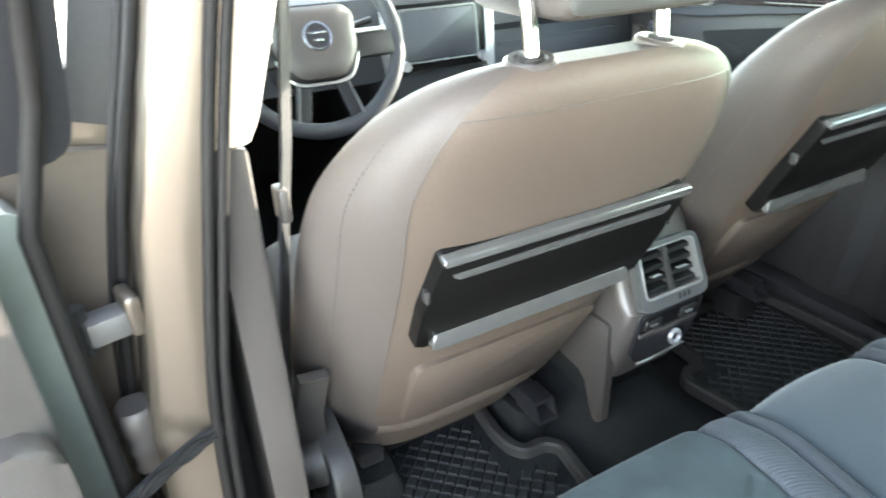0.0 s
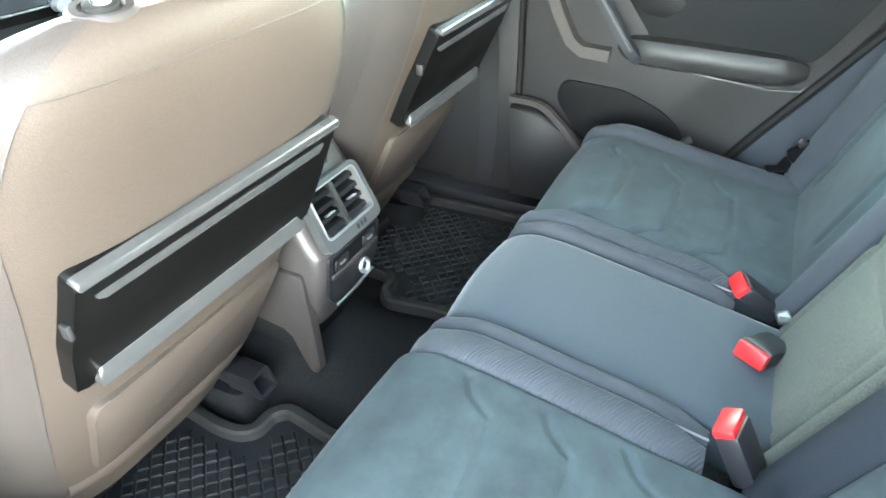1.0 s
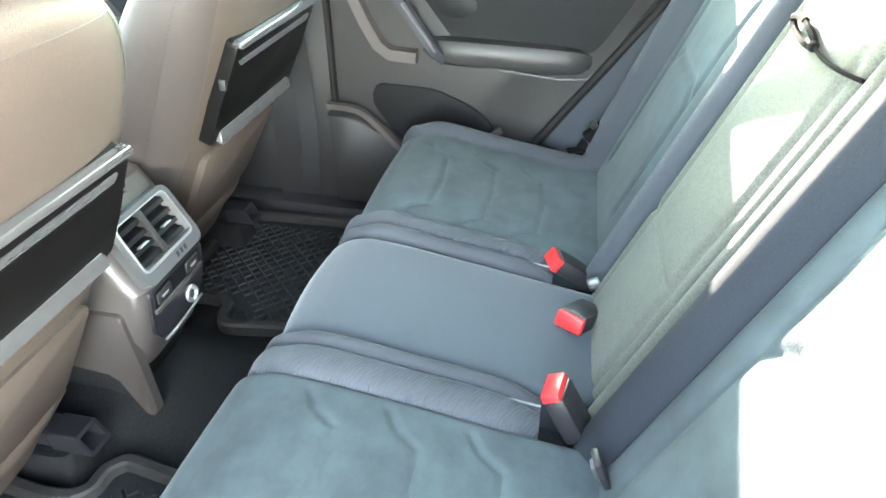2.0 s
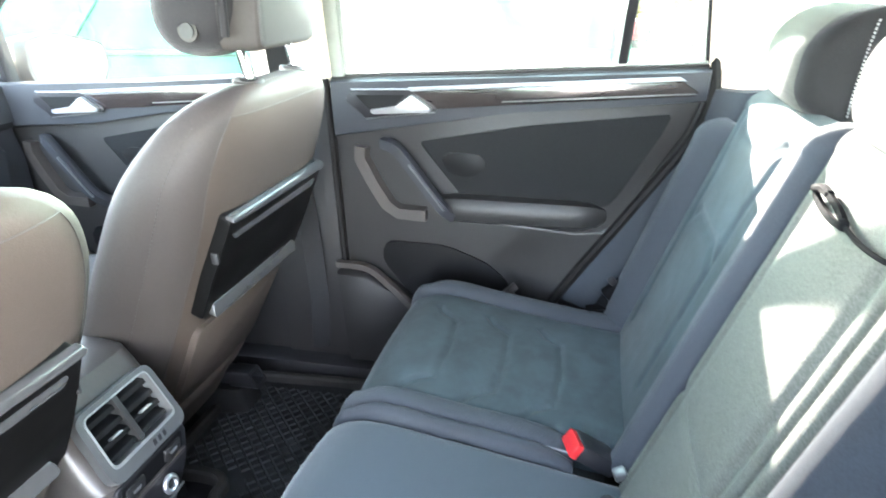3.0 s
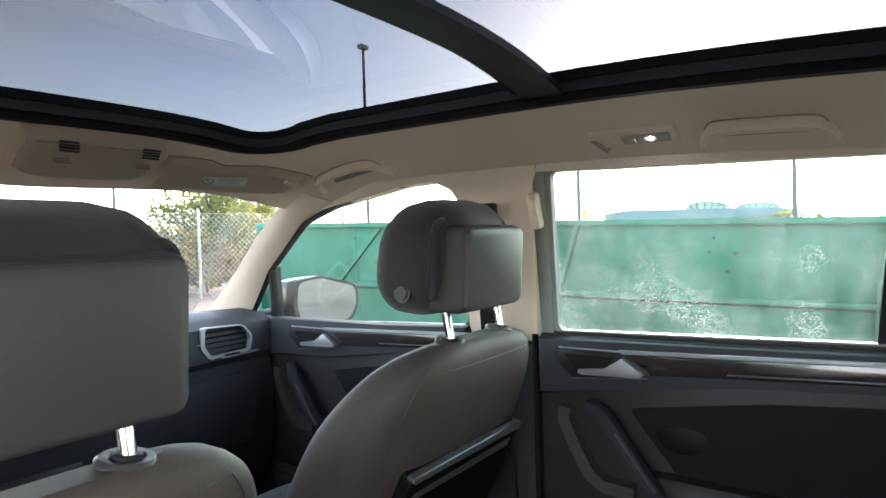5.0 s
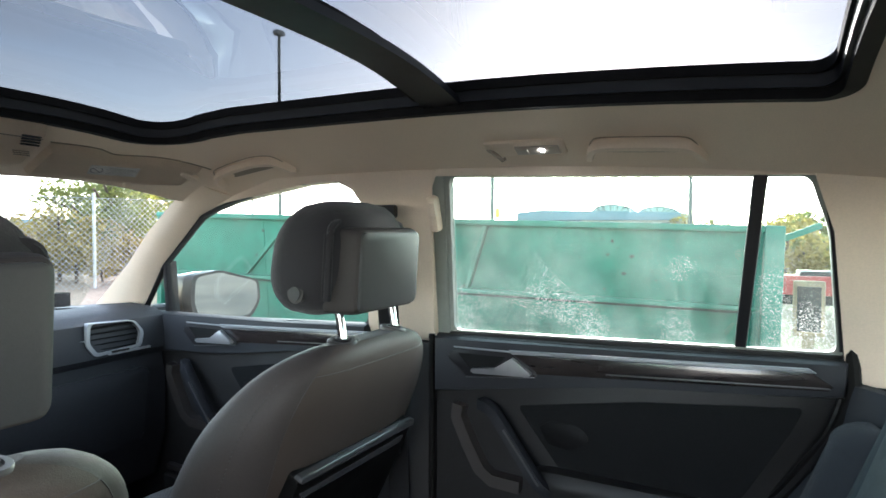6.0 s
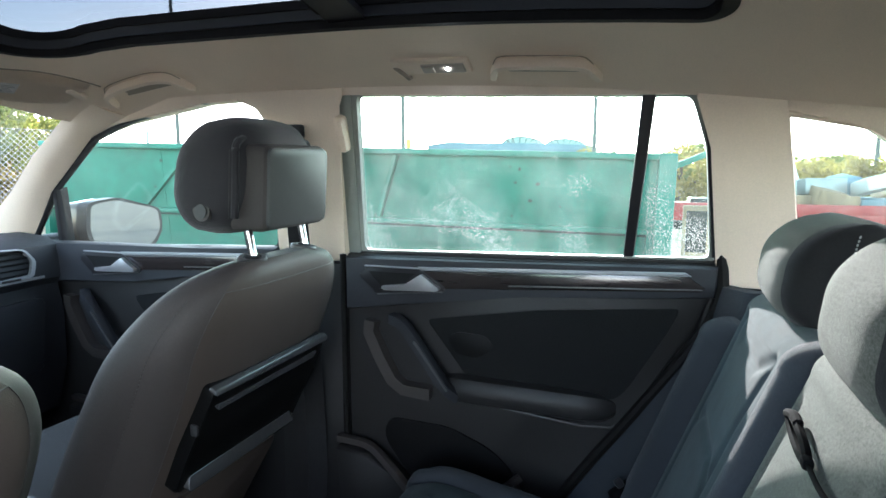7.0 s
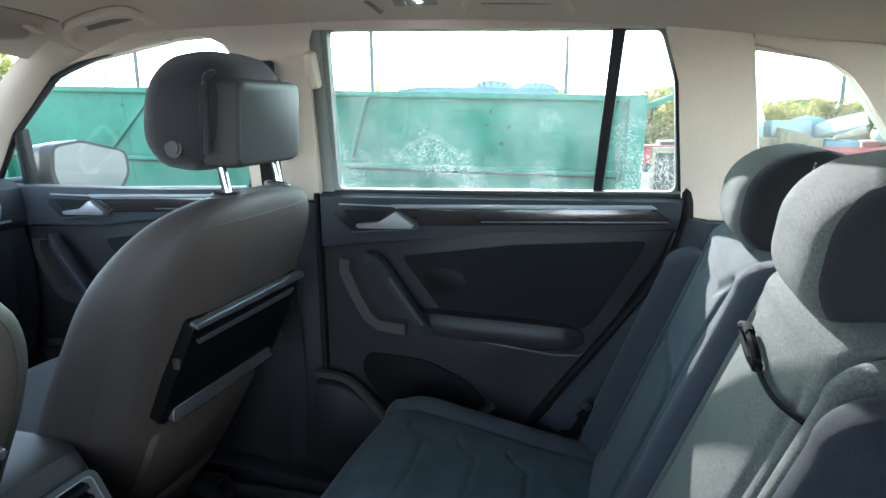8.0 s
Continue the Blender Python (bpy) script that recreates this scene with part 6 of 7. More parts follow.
for o_ in (-0.006, 0.006):
    part("strap_cord", tube([p + Vector((0, -0.004, o_ * math.cos(k * 0.5))) for k, p in enumerate(strap_path)], 0.0035, 6), RUBBER, pl)
part("strap_socket", box((-0.772, 0.047, 0.826), (0.022, 0.012, 0.026), 0.005), RUBBER, pl)
part("rubber_bellows", loft([[(-0.852 + x, 0.080 + y, z) for x, y in superloop(0, 0, 0.017 * q, 0.020 * q, 3, 20)] for z, q in ((0.79, 0.8), (0.80, 1.0), (0.812, 0.86), (0.824, 1.05), (0.836, 0.88), (0.848, 1.08), (0.868, 1.1), (0.874, 0.9))]), GREYPL, pl, "grey rubber cable bellows")

# jamb coloured darker than the body paint to stand for shade
part("door_jamb", prism(ease([(-0.785, 0.40), (-0.785, 1.125), (-0.915, 1.140), (-0.925, 1.0), (-0.93, 0.40)], 0.02), lambda p, k: Vector((p[0], 0.152 if k else 0.132, p[1])), 0.004), JAMB, pl, "champagne door jamb with shade put in its colour")
fd = thing("front_door_outside", (-0.86, 0.7, 0.4), "closed champagne front car door seen from outside", "door")
part("skin", prism([(0.155, 1.165), (1.25, 1.12), (1.25, 0.35), (0.155, 0.35)], lambda p, k: Vector((-0.80 if k else -0.875 - 0.06 * min(1, max(0, (1.15 - p[1]) * 4)), p[0], p[1])), 0.02), PAINT, fd)
part("belt_line", box((-0.862, 0.71, 1.160), (0.02, 1.08, 0.014), 0.004, (-2.3, 0, 0)), CHROME, fd)
part("window_post", sweep([Vector((-0.815, 0.175, 1.15)), Vector((-0.765, 0.178, 1.32)), Vector((-0.70, 0.185, 1.54))], [(-0.028, -0.02), (0.028, -0.02), (0.028, 0.02), (-0.028, 0.02)], (1, 0, 0)), DARKER, fd)
part("lining", prism([(1.16, 1.125), (0.24, 1.15), (0.24, 0.42), (1.16, 0.42)], lambda p, k: Vector((-0.78 if k else -0.715, p[0], p[1])), 0.012), DARK, fd)

rd = thing("open_rear_door", (-0.87, 0.08, 0.4), "rear car door standing wide open, dark lining and black frame", "door")
DM = pose(-0.885, 0.085, 0, 0, 0, 0) @ pose(0, 0, 0, 0, 0, -72)


def D(y, z, x):
    """A place on the open door: along it from the hinge, up, and outwards."""
    return DM @ Vector((x + 0.3 * max(0, z - 1.12), -y, z))


part("skin", prism(ease([(0.0, 0.36), (0.0, 1.12), (0.95, 1.15), (0.95, 0.9), (0.7, 0.6), (0.6, 0.36)], 0.03), lambda p, k: D(p[0], p[1], -0.02 if k else -0.05), 0.008), PAINT, rd)
part("inner_frame", prism(ease([(0.0, 0.37), (0.0, 1.12), (0.94, 1.15), (0.94, 0.9), (0.69, 0.6), (0.59, 0.37)], 0.03), lambda p, k: D(p[0], p[1], 0.045 if k else -0.02), 0.008), DOOREDGE, rd, "green-grey inner edge")
part("lining", prism(ease([(0.05, 0.42), (0.05, 1.14), (0.90, 1.16), (0.90, 0.92), (0.66, 0.62), (0.57, 0.42)], 0.03), lambda p, k: D(p[0], p[1], 0.03 if k else 0.095), 0.012), GREYPL, rd, "grey door lining")
part("lower_lining", prism(ease([(0.055, 0.45), (0.055, 0.965), (0.6, 0.99), (0.62, 0.75), (0.5, 0.45)], 0.03), lambda p, k: D(p[0], p[1], 0.08 if k else 0.125), 0.01), GREYPL, rd)
fo = ease([(-0.045, 1.145), (-0.055, 1.30), (0.0, 1.50), (0.72, 1.48), (0.80, 1.40), (0.86, 1.15)], 0.03, 4)
fi = ease([(0.025, 1.165), (0.015, 1.30), (0.065, 1.455), (0.69, 1.44), (0.76, 1.37), (0.81, 1.165)], 0.03, 4)
part("window_frame", ring(fo, fi, lambda p, k: D(p[0], p[1], 0.03 if k else -0.03)), DARKER, rd, "black window frame")
gp = part("pane", prism(fi, lambda p, k: D(p[0], p[1], 0.004 if k else 0.0)), GLASS, rd)
gp.visible_shadow = False
part("edge_seal", sweep([D(0.01, z, 0.055) for z in (0.38, 0.7, 1.1)] + [D(-0.02, 1.2, 0.04), D(-0.03, 1.3, 0.04), D(0.02, 1.49, 0.04)], circle(0.0085, 10), (1, 0, 0)), RUBBER, rd)

# ---- outer body ----
def outer_skin(name, sgn, poly, label):
    g = prism(poly, lambda p, k: Vector((sgn * (0.79 if k else 0.885 + 0.035 * math.sin(math.pi * min(1, max(0, (p[1] - 0.35) / 0.8)))), p[0], p[1])), 0.02)
    return tagged(part(name, g, PAINT), label, "body panel", kind="structure")


def arch(c, r):
    """The top half of a wheel opening, from front to back."""
    return [(c + r * math.cos(math.pi * k / 10), 0.36 + r * math.sin(math.pi * k / 10)) for k in range(11)]


outer_skin("body_side_right", 1, [(1.45, 1.08), (1.45, 0.34), (-0.90, 0.34), (-0.93, 0.36)] + arch(-1.28, 0.36)[1:] + [(-1.88, 0.40), (-1.88, 1.05), (-0.8, 1.115)], "champagne metallic outer body side")
outer_skin("body_side_left", -1, [(-0.90, 1.10), (-0.62, 0.80), (-0.60, 0.34), (-0.90, 0.34), (-0.93, 0.36)] + arch(-1.28, 0.36)[1:] + [(-1.88, 0.40), (-1.88, 1.05)], "champagne metallic rear quarter panel")
for sgn, nm in ((1, "right"), (-1, "left")):
    outer_skin("wing_" + nm, sgn, [(1.46, 1.07), (2.36, 0.93), (2.42, 0.60), (2.30, 0.36)] + arch(1.86, 0.36)[1:-1] + [(1.46, 0.36)], "champagne metallic front wing")
tagged(part("front_bumper", loft([[(x, 2.36 + d + 0.16 * (1 - (x / 0.9) ** 2), z) for z, d in ((0.30, 0.0), (0.42, 0.06), (0.62, 0.07), (0.80, 0.03), (0.92, -0.05))] + [(x, 2.30, 0.92), (x, 2.30, 0.30)] for x in [-0.9 + 0.15 * k for k in range(13)]]), PAINT), "champagne front bumper", "bumper", kind="structure")
tagged(part("rear_bumper", box((0, -1.93, 0.55), (1.76, 0.14, 0.34), 0.05), DARK), "dark plastic rear bumper", "bumper", kind="structure")


def wheel(x, y):
    w = thing("wheel", (x, y, 0.0), "black tyre on a silver alloy rim", "wheel", "car wheels")
    sg = 1 if x > 0 else -1
    part("tyre", loft([[(x + sg * o, y + r * math.cos(2 * math.pi * k / 36), 0.335 + r * math.sin(2 * math.pi * k / 36)) for k in range(36)] for o, r in ((-0.11, 0.25), (-0.11, 0.31), (-0.09, 0.333), (0.09, 0.333), (0.11, 0.31), (0.115, 0.25), (0.09, 0.235))]), RUBBER, w)
    rim = part("rim", loft([[(x + sg * o, y + r * math.cos(2 * math.pi * k / 36), 0.335 + r * math.sin(2 * math.pi * k / 36)) for k in range(36)] for o, r in ((0.085, 0.236), (0.105, 0.236), (0.10, 0.21), (0.03, 0.19))]), SATIN, w)
    for k in range(5):
        a = 2 * math.pi * k / 5 + 0.3
        part("spoke", box((x + sg * 0.075, y + 0.11 * math.cos(a), 0.335 + 0.11 * math.sin(a)), (0.03, 0.20, 0.05), 0.01, (math.degrees(a), 0, 0)), SATIN, rim)
    return w


for x in (0.79, -0.79):
    for y in (1.86, -1.28):
        wheel(x, y)

# ---- outside ----
def lie(y):
    """The yard rises gently ahead of the car and falls behind it."""
    return 0.022 * (max(0, min(y, 60) - 2.5) + min(0, max(y, -60) + 2.5))


bm = bmesh.new()
quads(bm, [[(-400 + 10 * i, -400 + 20 * j, lie(-400 + 20 * j)) for i in range(81)] for j in range(41)])
tagged(part("ground", bm, GROUND), "pale sandy gravel yard", "ground", kind="structure")

ctn = thing("green_container", (4.6, 3.0, 0.15), "green steel skip container with rust stains and a top rail", "container")
X0, Y0, Y1, ZT = 3.85, -0.62, 4.45, 1.33
part("side_wall", prism([(Y0, -0.1), (Y0, ZT), (Y1, ZT), (Y1, -0.1)], lambda p, k: Vector((X0 + (0.05 if k else 0) - 0.12 * (p[1] - 0.8), p[0], p[1]))), GREEN, ctn)
part("back_wall", box((6.0, (Y0 + Y1) / 2, 0.75), (0.05, Y1 - Y0, 1.15), 0.0), GREEN, ctn)
part("top_rail", box((X0 - 0.075, (Y0 + Y1) / 2, ZT - 0.005), (0.08, Y1 - Y0, 0.045), 0.008), GREEN, ctn)
part("waist_rail", box((X0 - 0.02, (Y0 + Y1) / 2, 0.795), (0.07, Y1 - Y0, 0.035), 0.006), GREEN, ctn)
# dark strip that paints the waist rail's shadow on the wall below
part("rail_gap", box((X0 - 0.012, (Y0 + Y1) / 2, 0.768), (0.03, Y1 - Y0, 0.018), 0.0), GREENDARK, ctn)
part("floor_plate", box((4.9, (Y0 + Y1) / 2, 0.22), (2.1, Y1 - Y0, 0.06), 0.0), GREEN, ctn)
for y in (Y0, Y1):
    part("end_wall", box((4.9, y + 0.02, 0.75), (2.2, 0.05, 1.1), 0.0), GREEN, ctn)
part("end_post", box((X0 - 0.06, Y0 - 0.06, 0.77), (0.12, 0.12, 1.16), 0.012), GREEN, ctn)
part("end_hook", sweep([Vector((X0 - 0.02, Y0 - 0.08, 1.25)), Vector((X0 - 0.02, Y0 - 0.2, 1.30)), Vector((X0 - 0.02, Y0 - 0.33, 1.36))], [(-0.02, -0.02), (0.02, -0.02), (0.02, 0.02), (-0.02, 0.02)]), GREEN, ctn)
for (ya, za), (yb, zb) in (((3.50, 0.82), (3.02, 1.30)), ((1.42, 0.82), (1.27, 1.30))):
    part("brace", sweep([Vector((X0 - 0.12 * (za - 0.8) - 0.012, ya, za)), Vector((X0 - 0.12 * (zb - 0.8) - 0.012, yb, zb))], [(-0.012, -0.016), (0.012, -0.016), (0.012, 0.016), (-0.012, 0.016)]), GREEN, ctn)
    part("brace_weld", sweep([Vector((X0 - 0.12 * (za - 0.8) - 0.004, ya - 0.02, za)), Vector((X0 - 0.12 * (zb - 0.8) - 0.004, yb - 0.02, zb))], [(-0.006, -0.004), (0.006, -0.004), (0.006, 0.004), (-0.006, 0.004)]), GREENDARK, ctn)
for y in (Y0 + 0.8, Y1 - 0.8):
    part("skid", box((4.9, y, -0.06), (2.1, 0.14, 0.16), 0.01), GREEN, ctn)
rnd = random.Random(11)
for k in range(22):
    y, z = rnd.choice(((0.33, 1.03), (0.36, 0.97), (0.30, 1.06), (1.30, 1.22), (1.75, 1.05), (1.5, 0.86), (-0.35, 0.86), (3.2, 1.12)))
    y, z = y + rnd.gauss(0, 0.14), min(1.29, max(0.83, z + rnd.gauss(0, 0.09)))
    ry, rz = rnd.uniform(0.004, 0.018), rnd.uniform(0.004, 0.016)
    poly = []
    for q in range(12):
        a = 2 * math.pi * q / 12
        r = 0.6 + 0.6 * rnd.random()
        poly.append((y + ry * r * math.cos(a), z + rz * r * math.sin(a)))
    part("rust_patch", prism(poly, lambda p, k: Vector((X0 - 0.0045 - 0.12 * (p[1] - 0.8) + (0.003 if k else -0.0), p[0], p[1]))), RUST, ctn, "brown rust speck")
for y in (-0.1, 0.95, 2.0, 3.3):
    part("weld_seam", sweep([Vector((X0 - 0.12 * (z - 0.8), y, z)) for z in (-0.05, 0.78, 1.31)], [(-0.006, -0.004), (0.006, -0.004), (0.006, 0.004), (-0.006, 0.004)], (1, 0, 0)), GREEN, ctn)


ctn.matrix_basis = Matrix.Translation((3.85, 1.48, 1.457)) @ Euler((radians(1.5), 0, radians(6.5))).to_matrix().to_4x4() @ Matrix.Translation((-3.85, -1.48, -1.33)) @ ctn.matrix_basis


def pole(x, y, h, r, label, head=False):
    p = thing("lamp_pole", (x, y, 0), label, "pole", "yard poles")
    part("mast", loft([[(x + a, y + b, z) for a, b in circle(r * (1 - 0.35 * z / h), 10)] for z in (0, h * 0.5, h)]), POLEM, p)
    if head:
        part("head", box((x, y, h + 0.05), (r * 5, r * 3, 0.14), 0.02), STEEL, p)
    return p


pole(25.0, 1.92, 4.0, 0.11, "grey steel pole behind the container")
sign_pole = pole(25.0, 10.08, 6.4, 0.11, "tall grey steel pole with a small yellow sign")
plate = part("sign_plate", box((24.98, 9.83, 2.14), (0.03, 0.22, 0.44), 0.006), YELLOW, sign_pole, "yellow sign plate")
part("sign_bracket", box((25.0, 9.93, 2.14), (0.03, 0.20, 0.05), 0.006), POLEM, plate)
pole(9.6, 19.0, 5.0, 0.06, "white painted pole across the yard")
pole(25.0, -7.65, 2.6, 0.10, "grey steel pole at the yard edge")
pole(13.0, 11.5, 6.8, 0.06, "slim grey lamp pole with flat head", True)

bld = thing("warehouse", (114, 26, 0.4), "low blue-grey warehouse with two domed rooflights and aerials", "building")
part("wall", box((115, 20.2, 1.6), (8, 17.2, 3.1), 0.0), LIGHTWALL, bld)
part("roof", prism([(40.7, 4.55), (36.5, 5.0), (24.0, 4.70), (11.4, 4.28), (11.4, 3.02), (40.7, 3.10)], lambda p, k: Vector((119 if k else 110, p[0], p[1])), 0.03), BLDG, bld)
part("rear_wall", box((116, 35.0, 1.6), (6, 11.0, 3.1), 0.0), BLDG, bld)
for y, w, h, zb in ((23.55, 3.15, 1.20, 4.62), (15.75, 3.0, 0.95, 4.36)):
    arc = [(y + w * math.cos(math.pi * k / 14), zb + h * math.sin(math.pi * k / 14)) for k in range(15)]
    dome = part("domed_rooflight", prism(arc, lambda p, k: Vector((118 if k else 111, p[0], p[1]))), DOMEM, bld, "dusty domed rooflight")
    for q in range(3):
        part("rib", tube([Vector((110.95 + 2.4 * q, y + (w + 0.04) * math.cos(math.pi * k / 14), zb + (h + 0.05) * math.sin(math.pi * k / 14))) for k in range(15)], 0.09, 6), POLEM, dome)
    for q in range(3, 13, 2):
        cy_, cz_ = y + (w + 0.02) * math.cos(math.pi * q / 14), zb + (h + 0.03) * math.sin(math.pi * q / 14)
        part("rib", tube([Vector((110.93, cy_, cz_)), Vector((110.93, y + (cy_ - y) * 0.7, zb + 0.1))], 0.07, 6), POLEM, dome)
for y in (25.7, 24.8):
    part("aerial", tube([Vector((110.4, y, 4.5)), Vector((110.4, y, 7.5))], 0.07, 6), POLEM, bld)
for k in range(5):
    part("window", box((110.96, 14.4 + 3.1 * k, 2.2), (0.1, 1.5, 0.9), 0.0), POLEM, bld)


def leaves(n, seed, centre, size, leaf, owner, name="crown", mat=LEAF, holes=0.0):
    rnd = random.Random(seed)
    vs, fs = [], []
    for i in range(n):
        while True:
            p = Vector((rnd.uniform(-1, 1), rnd.uniform(-1, 1), rnd.uniform(-1, 1)))
            if p.length < 1 and noise.noise(Vector(p) * 2.3 + Vector((seed, 0, 0))) > -0.12 + 0.35 * (p.length - 0.6):
                break
        c = Vector(centre) + Vector((p.x * size[0], p.y * size[1], p.z * size[2]))
        u = Vector((rnd.gauss(0, 1), rnd.gauss(0, 1), rnd.gauss(0, 1))).normalized()
        w = u.cross(Vector((rnd.gauss(0, 1), rnd.gauss(0, 1), rnd.gauss(0, 1)))).normalized()
        s = leaf * rnd.uniform(0.6, 1.3)
        k = len(vs)
        vs += [c - u * s, c + w * s * 0.45, c + u * s, c - w * s * 0.45]
        fs.append((k, k + 1, k + 2, k + 3))
    me = bpy.data.meshes.new(name)
    me.from_pydata(vs, [], fs)
    me.materials.append(mat)
    ob = new(name, me)
    ob.parent = owner
    ob.matrix_parent_inverse = owner.matrix_basis.inverted()
    return ob


def tree_at(x, y, top, w, seed, mat, label, n=2500, leaf=0.09):
    """A tree on the lower ground far off, up to a height over the yard."""
    base = lie(y) - 0.022 * (x - 10)
    return tree(x, y, (top - base) / 1.03, w, seed, mat, label, n, leaf, base)


def tree(x, y, h, w, seed, mat, label, n=2500, leaf=0.09, base=None):
    base = lie(y) if base is None else base
    t = thing("tree", (x, y, base), label, "tree")
    rnd = random.Random(seed)
    part("trunk", tube(path3([(x, y, base), (x + 0.05 * h * rnd.uniform(-1, 1), y + 0.03 * h, base + h * 0.4), (x, y, base + h * 0.8)], 8), 0.03 * h, 8), BARK, t)
    for k in range(5):
        a = rnd.uniform(0, 6.28)
        part("limb", tube(path3([(x, y, base + h * (0.25 + 0.08 * k)), (x + math.cos(a) * w * 0.4, y + math.sin(a) * w * 0.4, base + h * (0.45 + 0.08 * k)), (x + math.cos(a) * w * 0.75, y + math.sin(a) * w * 0.75, base + h * (0.6 + 0.07 * k))], 6), 0.011 * h, 6), BARK, t)
    leaves(n, seed, (x, y, base + h * 0.58), (w, w, h * 0.45), leaf, t, mat=mat)
    return t


tree(9.3, 13.4, 2.75, 1.75, 3, LEAF, "large leafy bush beside the wire fence", 9000, 0.07)
tree(12.5, 16.0, 2.3, 1.6, 4, LEAF2, "autumn-coloured bush behind the wire fence", 3000, 0.09)
tree(7.7, 13.0, 1.6, 1.35, 6, LEAF2, "dry yellowish shrub by the fence", 2500, 0.07)
for k, (x, y, h) in enumerate(((96, -4.0, 4.2), (90, -14, 3.0), (88, -18.5, 2.3), (94, -23, 2.6), (86, -26, 2.2), (92, -31, 2.7), (84, -35, 2.6), (90, -41, 3.2), (104, 6.5, 4.3), (104, 10.5, 4.0), (86, -48, 3.0))):
    tree_at(x, y, h, 2.8 + 0.3 * (k % 3), 20 + k, LEAF2 if k % 2 else LEAF, "yellowing autumn tree at the far edge of the yard", 1500, 0.2)

rnd = random.Random(8)
for k in range(11):
    x = 5.6 + 0.52 * k
    tree(x, 13.0 - 0.12 * k + rnd.uniform(-0.25, 0.25), rnd.uniform(0.8, 1.25), rnd.uniform(0.45, 0.65), 80 + k, LEAF2, "dry straw-coloured shrub at the foot of the fence", 900, 0.06)

# fence seen through the windscreen
fen = thing("wire_fence", (8, 11, 0), "galvanised chain-link fence with steel posts", "fence")
F0, F1 = Vector((5.6, 11.6, 0)), Vector((10.6, 10.2, 0))
fd_ = (F1 - F0)
FL = fd_.length
fd_.normalize()
bm = bmesh.new()
r = 0.004
stepw = 0.11
n = int(FL / stepw)
for k in range(-18, n + 1):
    for sg in (-1, 1):
        a, b = k * stepw, k * stepw + 1.9
        if sg < 0:
            a, b = b, a
        za, zb = 0.1, 2.0
        lo, hi = max(0, min(a, b)), min(FL, max(a, b))
        if hi <= lo:
            continue
        def zz(s):
            return za + (zb - za) * (s - a) / (b - a)
        p, q = F0 + fd_ * lo, F0 + fd_ * hi
        p.z, q.z = zz(lo), zz(hi)
        d_ = (q - p).normalized()
        s_ = d_.cross(Vector((fd_.y, -fd_.x, 0))).normalized() * r
        o_ = Vector((fd_.y, -fd_.x, 0)) * r
        v = [bm.verts.new(w_) for w_ in (p + s_, p + o_, p - s_, q + s_, q + o_, q - s_)]
        for i_ in range(3):
            bm.faces.new((v[i_], v[(i_ + 1) % 3], v[(i_ + 1) % 3 + 3], v[i_ + 3]))
part("mesh", bm, STEEL, fen)["kind"] = "stuff"
for k in range(4):
    p = F0 + fd_ * (FL * k / 3)
    part("post", tube([p, p + Vector((0, 0, 2.1))], 0.03, 8), STEEL, fen)
part("top_wire", tube([F0 + Vector((0, 0, 2.0)), F1 + Vector((0, 0, 2.0))], 0.006, 6), STEEL, fen)

pal = thing("palisade_fence", (6.9, 17.5, 0), "weathered pale palisade fence across the yard", "fence")
for k in range(40):
    x = 3.6 + 0.17 * k
    part("pale", box((x, 18.2 - 0.1 * x, 0.75), (0.10, 0.03, 1.5 + 0.05 * math.sin(k * 2.3)), 0.0), WOODM, pal)
for z in (0.4, 1.2):
    part("fence_rail", box((6.9, 17.54, z), (6.8, 0.04, 0.08), 0.0, (0, 0, -5.7)), WOODM, pal)

shed = thing("low_building", (24, 45, 0), "long low pale building far across the yard", "building")
part("wall", box((20, 47, 0.75), (22, 6, 2.1), 0.0), LIGHTWALL, shed)
part("roof", box((20, 47, 1.9), (23, 7, 0.3), 0.0), BLDG, shed)

for k, (x, y, h) in enumerate(((30, -2.3, 2.2), (34, -4.6, 1.8), (29, -6.4, 1.5), (36, -9.0, 1.75), (30, -10.8, 1.85), (37, -14.0, 2.2), (31, -15.5, 2.1), (38, -19.0, 2.6))):
    tree_at(x, y, h, 1.5 + 0.25 * (k % 3), 40 + k, LEAF2 if k % 3 else LEAF, "yellow-green autumn tree behind the scrap trailer", 2600, 0.12)

for k, (x, y, h) in enumerate(((13.0, -1.0, 1.65), (13.6, -2.2, 1.45), (12.6, -3.2, 1.35), (13.5, -4.3, 1.5), (12.8, -5.4, 1.65), (13.8, -7.2, 1.9), (13.2, -9.0, 1.9))):
    tree(x, y, h - lie(y), 0.75 + 0.12 * (k % 3), 60 + k, LEAF if k % 3 == 1 else LEAF2, "yellowing bush behind the scrap trailer", 2600, 0.06)

# clutter behind the quarter window
pile = thing("scrap_trailer", (8.6, -2.6, 0), "low red flatbed trailer loaded with scrap", "trailer")
part("bed", box((8.7, -2.3, 0.70), (1.5, 3.6, 0.16), 0.02), REDPL, pile)
part("chassis", box((8.7, -2.3, 0.56), (1.2, 3.3, 0.14), 0.02), DARKER, pile)
for dy in (-1.0, 0.6):
    g_ = bmesh.new()
    bmesh.ops.create_cone(g_, cap_ends=True, segments=24, radius1=0.36, radius2=0.36, depth=0.2, matrix=Matrix.Translation((8.1, -2.5 + dy, 0.36)) @ Euler((0, radians(90), 0)).to_matrix().to_4x4())
    part("wheel", g_, RUBBER, pile)
part("side_board", box((7.96, -2.3, 0.79), (0.04, 3.6, 0.12), 0.01), REDPL, pile)


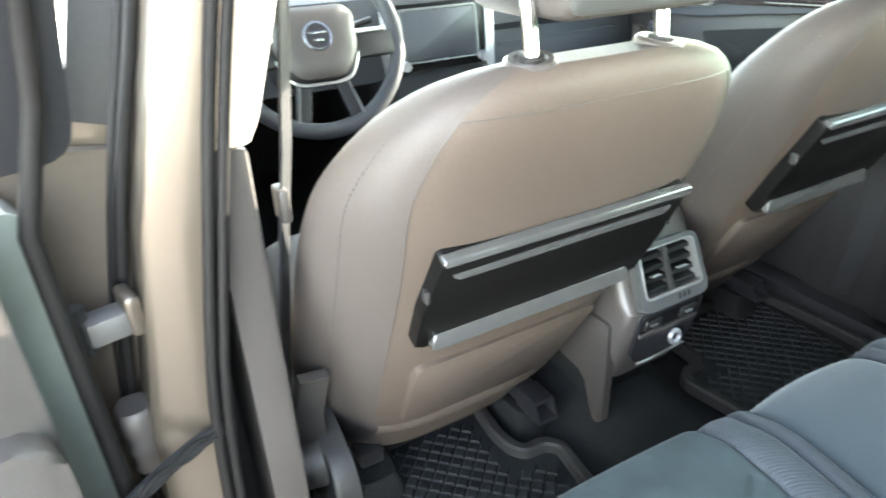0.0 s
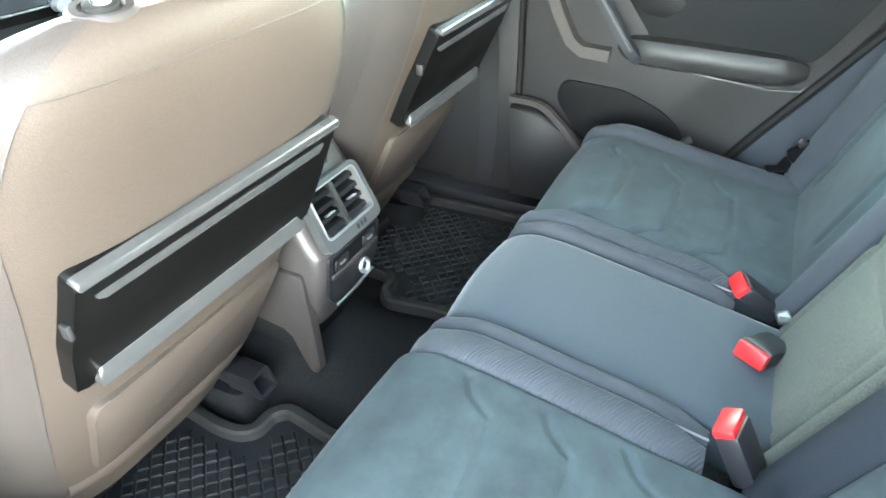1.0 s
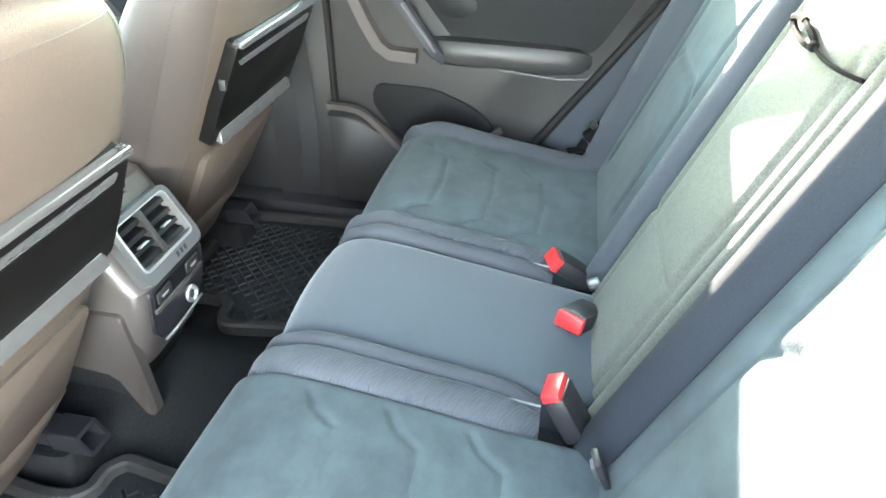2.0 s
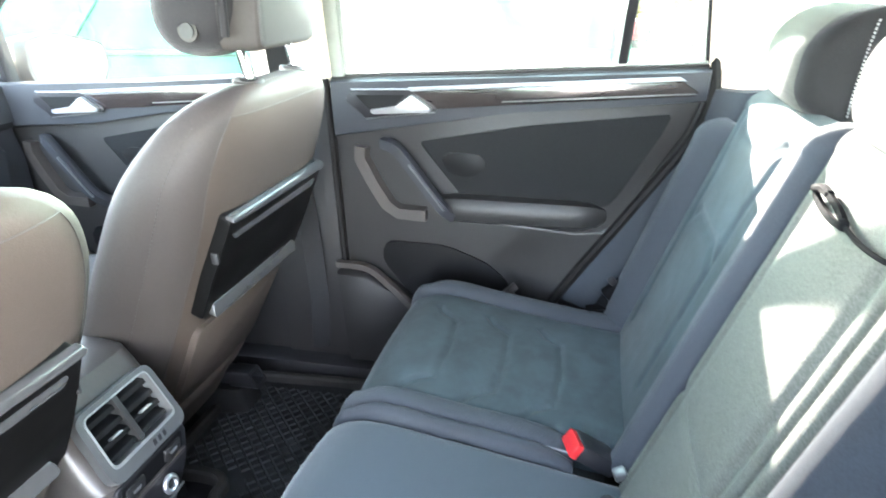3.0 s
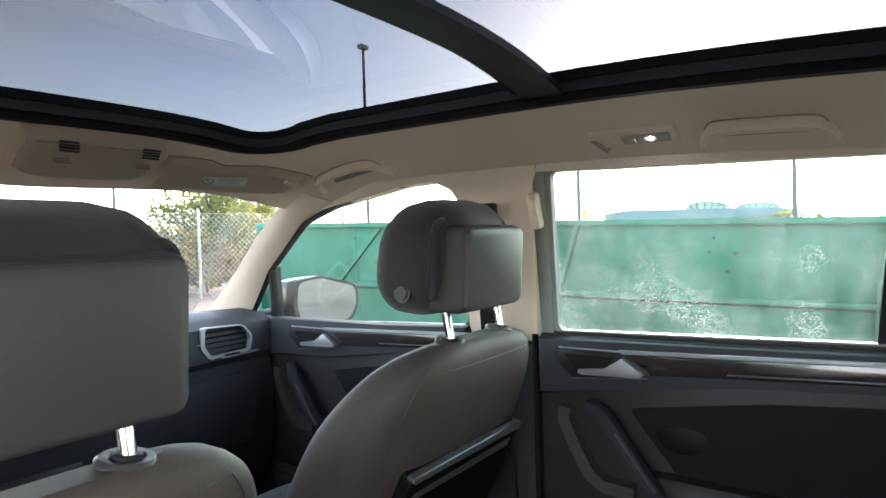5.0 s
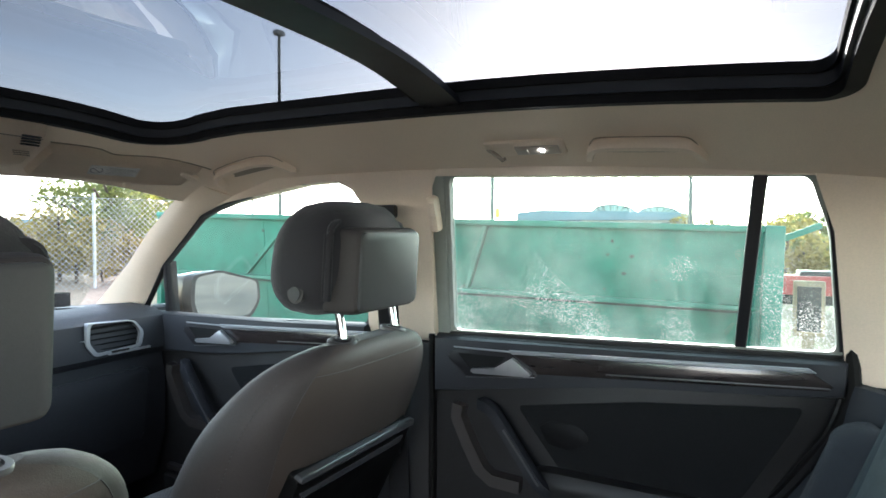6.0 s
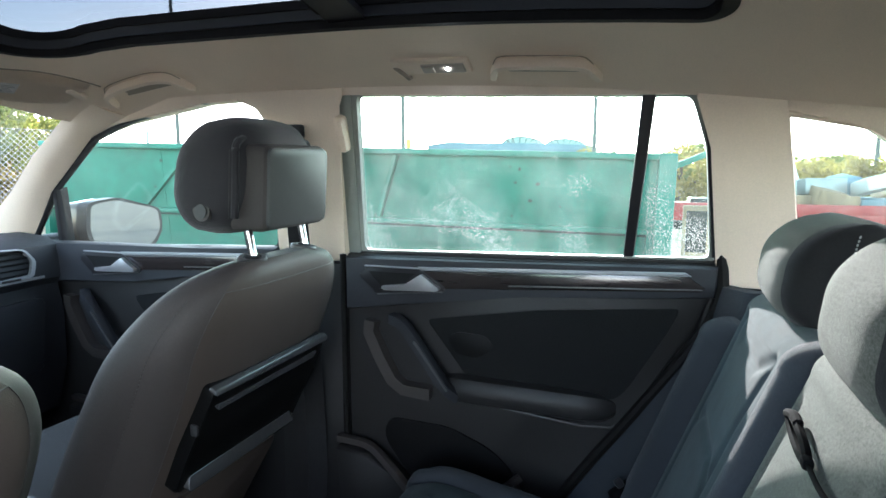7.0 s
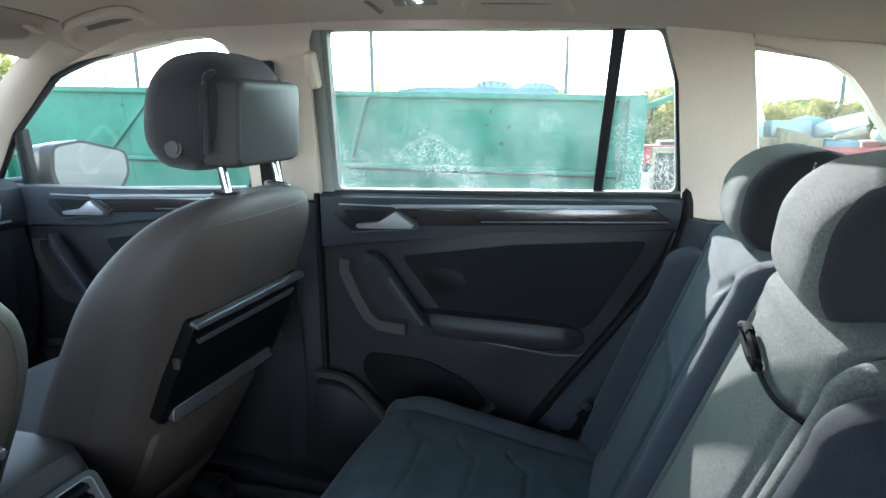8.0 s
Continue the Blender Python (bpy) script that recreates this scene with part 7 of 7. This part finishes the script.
def scrap(x, y, s, rot, mt, lb, z=0.775):
    tagged(part("scrap_box", box((x, y, z + s[2] / 2), s, 0.02, rot), mt), lb, "box", "trailer load")


scrap(8.6, -2.05, (0.45, 0.42, 0.56), (-16, 8, 12), WHITEBOX, "dented white appliance casing on the trailer")
scrap(8.4, -2.55, (0.6, 0.75, 0.16), (0, 4, -8), WOODM, "weathered wooden crate on the trailer")
scrap(8.5, -2.5, (0.5, 0.5, 0.2), (0, 6, 14), STEEL, "grey sheet metal tub on the trailer load", 0.935)
scrap(8.5, -3.1, (0.6, 0.4, 0.14), (0, 0, 4), BLDG, "blue-grey crate on the trailer")
scrap(8.6, -3.7, (0.7, 0.5, 0.12), (0, 0, -12), REDPL, "red plastic crate on the trailer")
scrap(8.7, -1.3, (0.4, 0.6, 0.10), (0, 0, 5), DARKER, "black rubber sheets on the trailer")
rnd = random.Random(5)
for k, (mt, lb) in enumerate(((STEEL, "bent grey sheet metal on the scrap load"), (LABELM, "pale cardboard box on the scrap load"), (WOODM, "weathered plank on the scrap load"), (BLDG, "blue-grey plastic panel on the scrap load"), (LABELM, "crumpled pale carton on the scrap load"), (WOODM, "broken brown board on the scrap load"), (STEEL, "grey metal casing on the scrap load"), (DARKER, "black plastic tray on the scrap load"))):
    scrap(8.3 + rnd.uniform(-0.1, 0.5), -2.0 - 0.27 * k, (rnd.uniform(0.3, 0.6), rnd.uniform(0.25, 0.6), rnd.uniform(0.05, 0.22)), (rnd.uniform(-22, 22), rnd.uniform(-15, 15), rnd.uniform(-30, 30)), mt, lb, 0.80 + rnd.uniform(0, 0.2))
sign = thing("notice_board", (4.6, -0.88, 0), "framed dark notice board standing beside the container", "board")
part("frame", box((4.6, -0.905, 0.83), (0.05, 0.20, 0.40), 0.01), WOODM, sign)
part("board", box((4.57, -0.905, 0.83), (0.02, 0.15, 0.32), 0.0), DARK, sign)
part("leg", box((4.62, -0.905, 0.315), (0.04, 0.08, 0.63), 0.0), WOODM, sign)
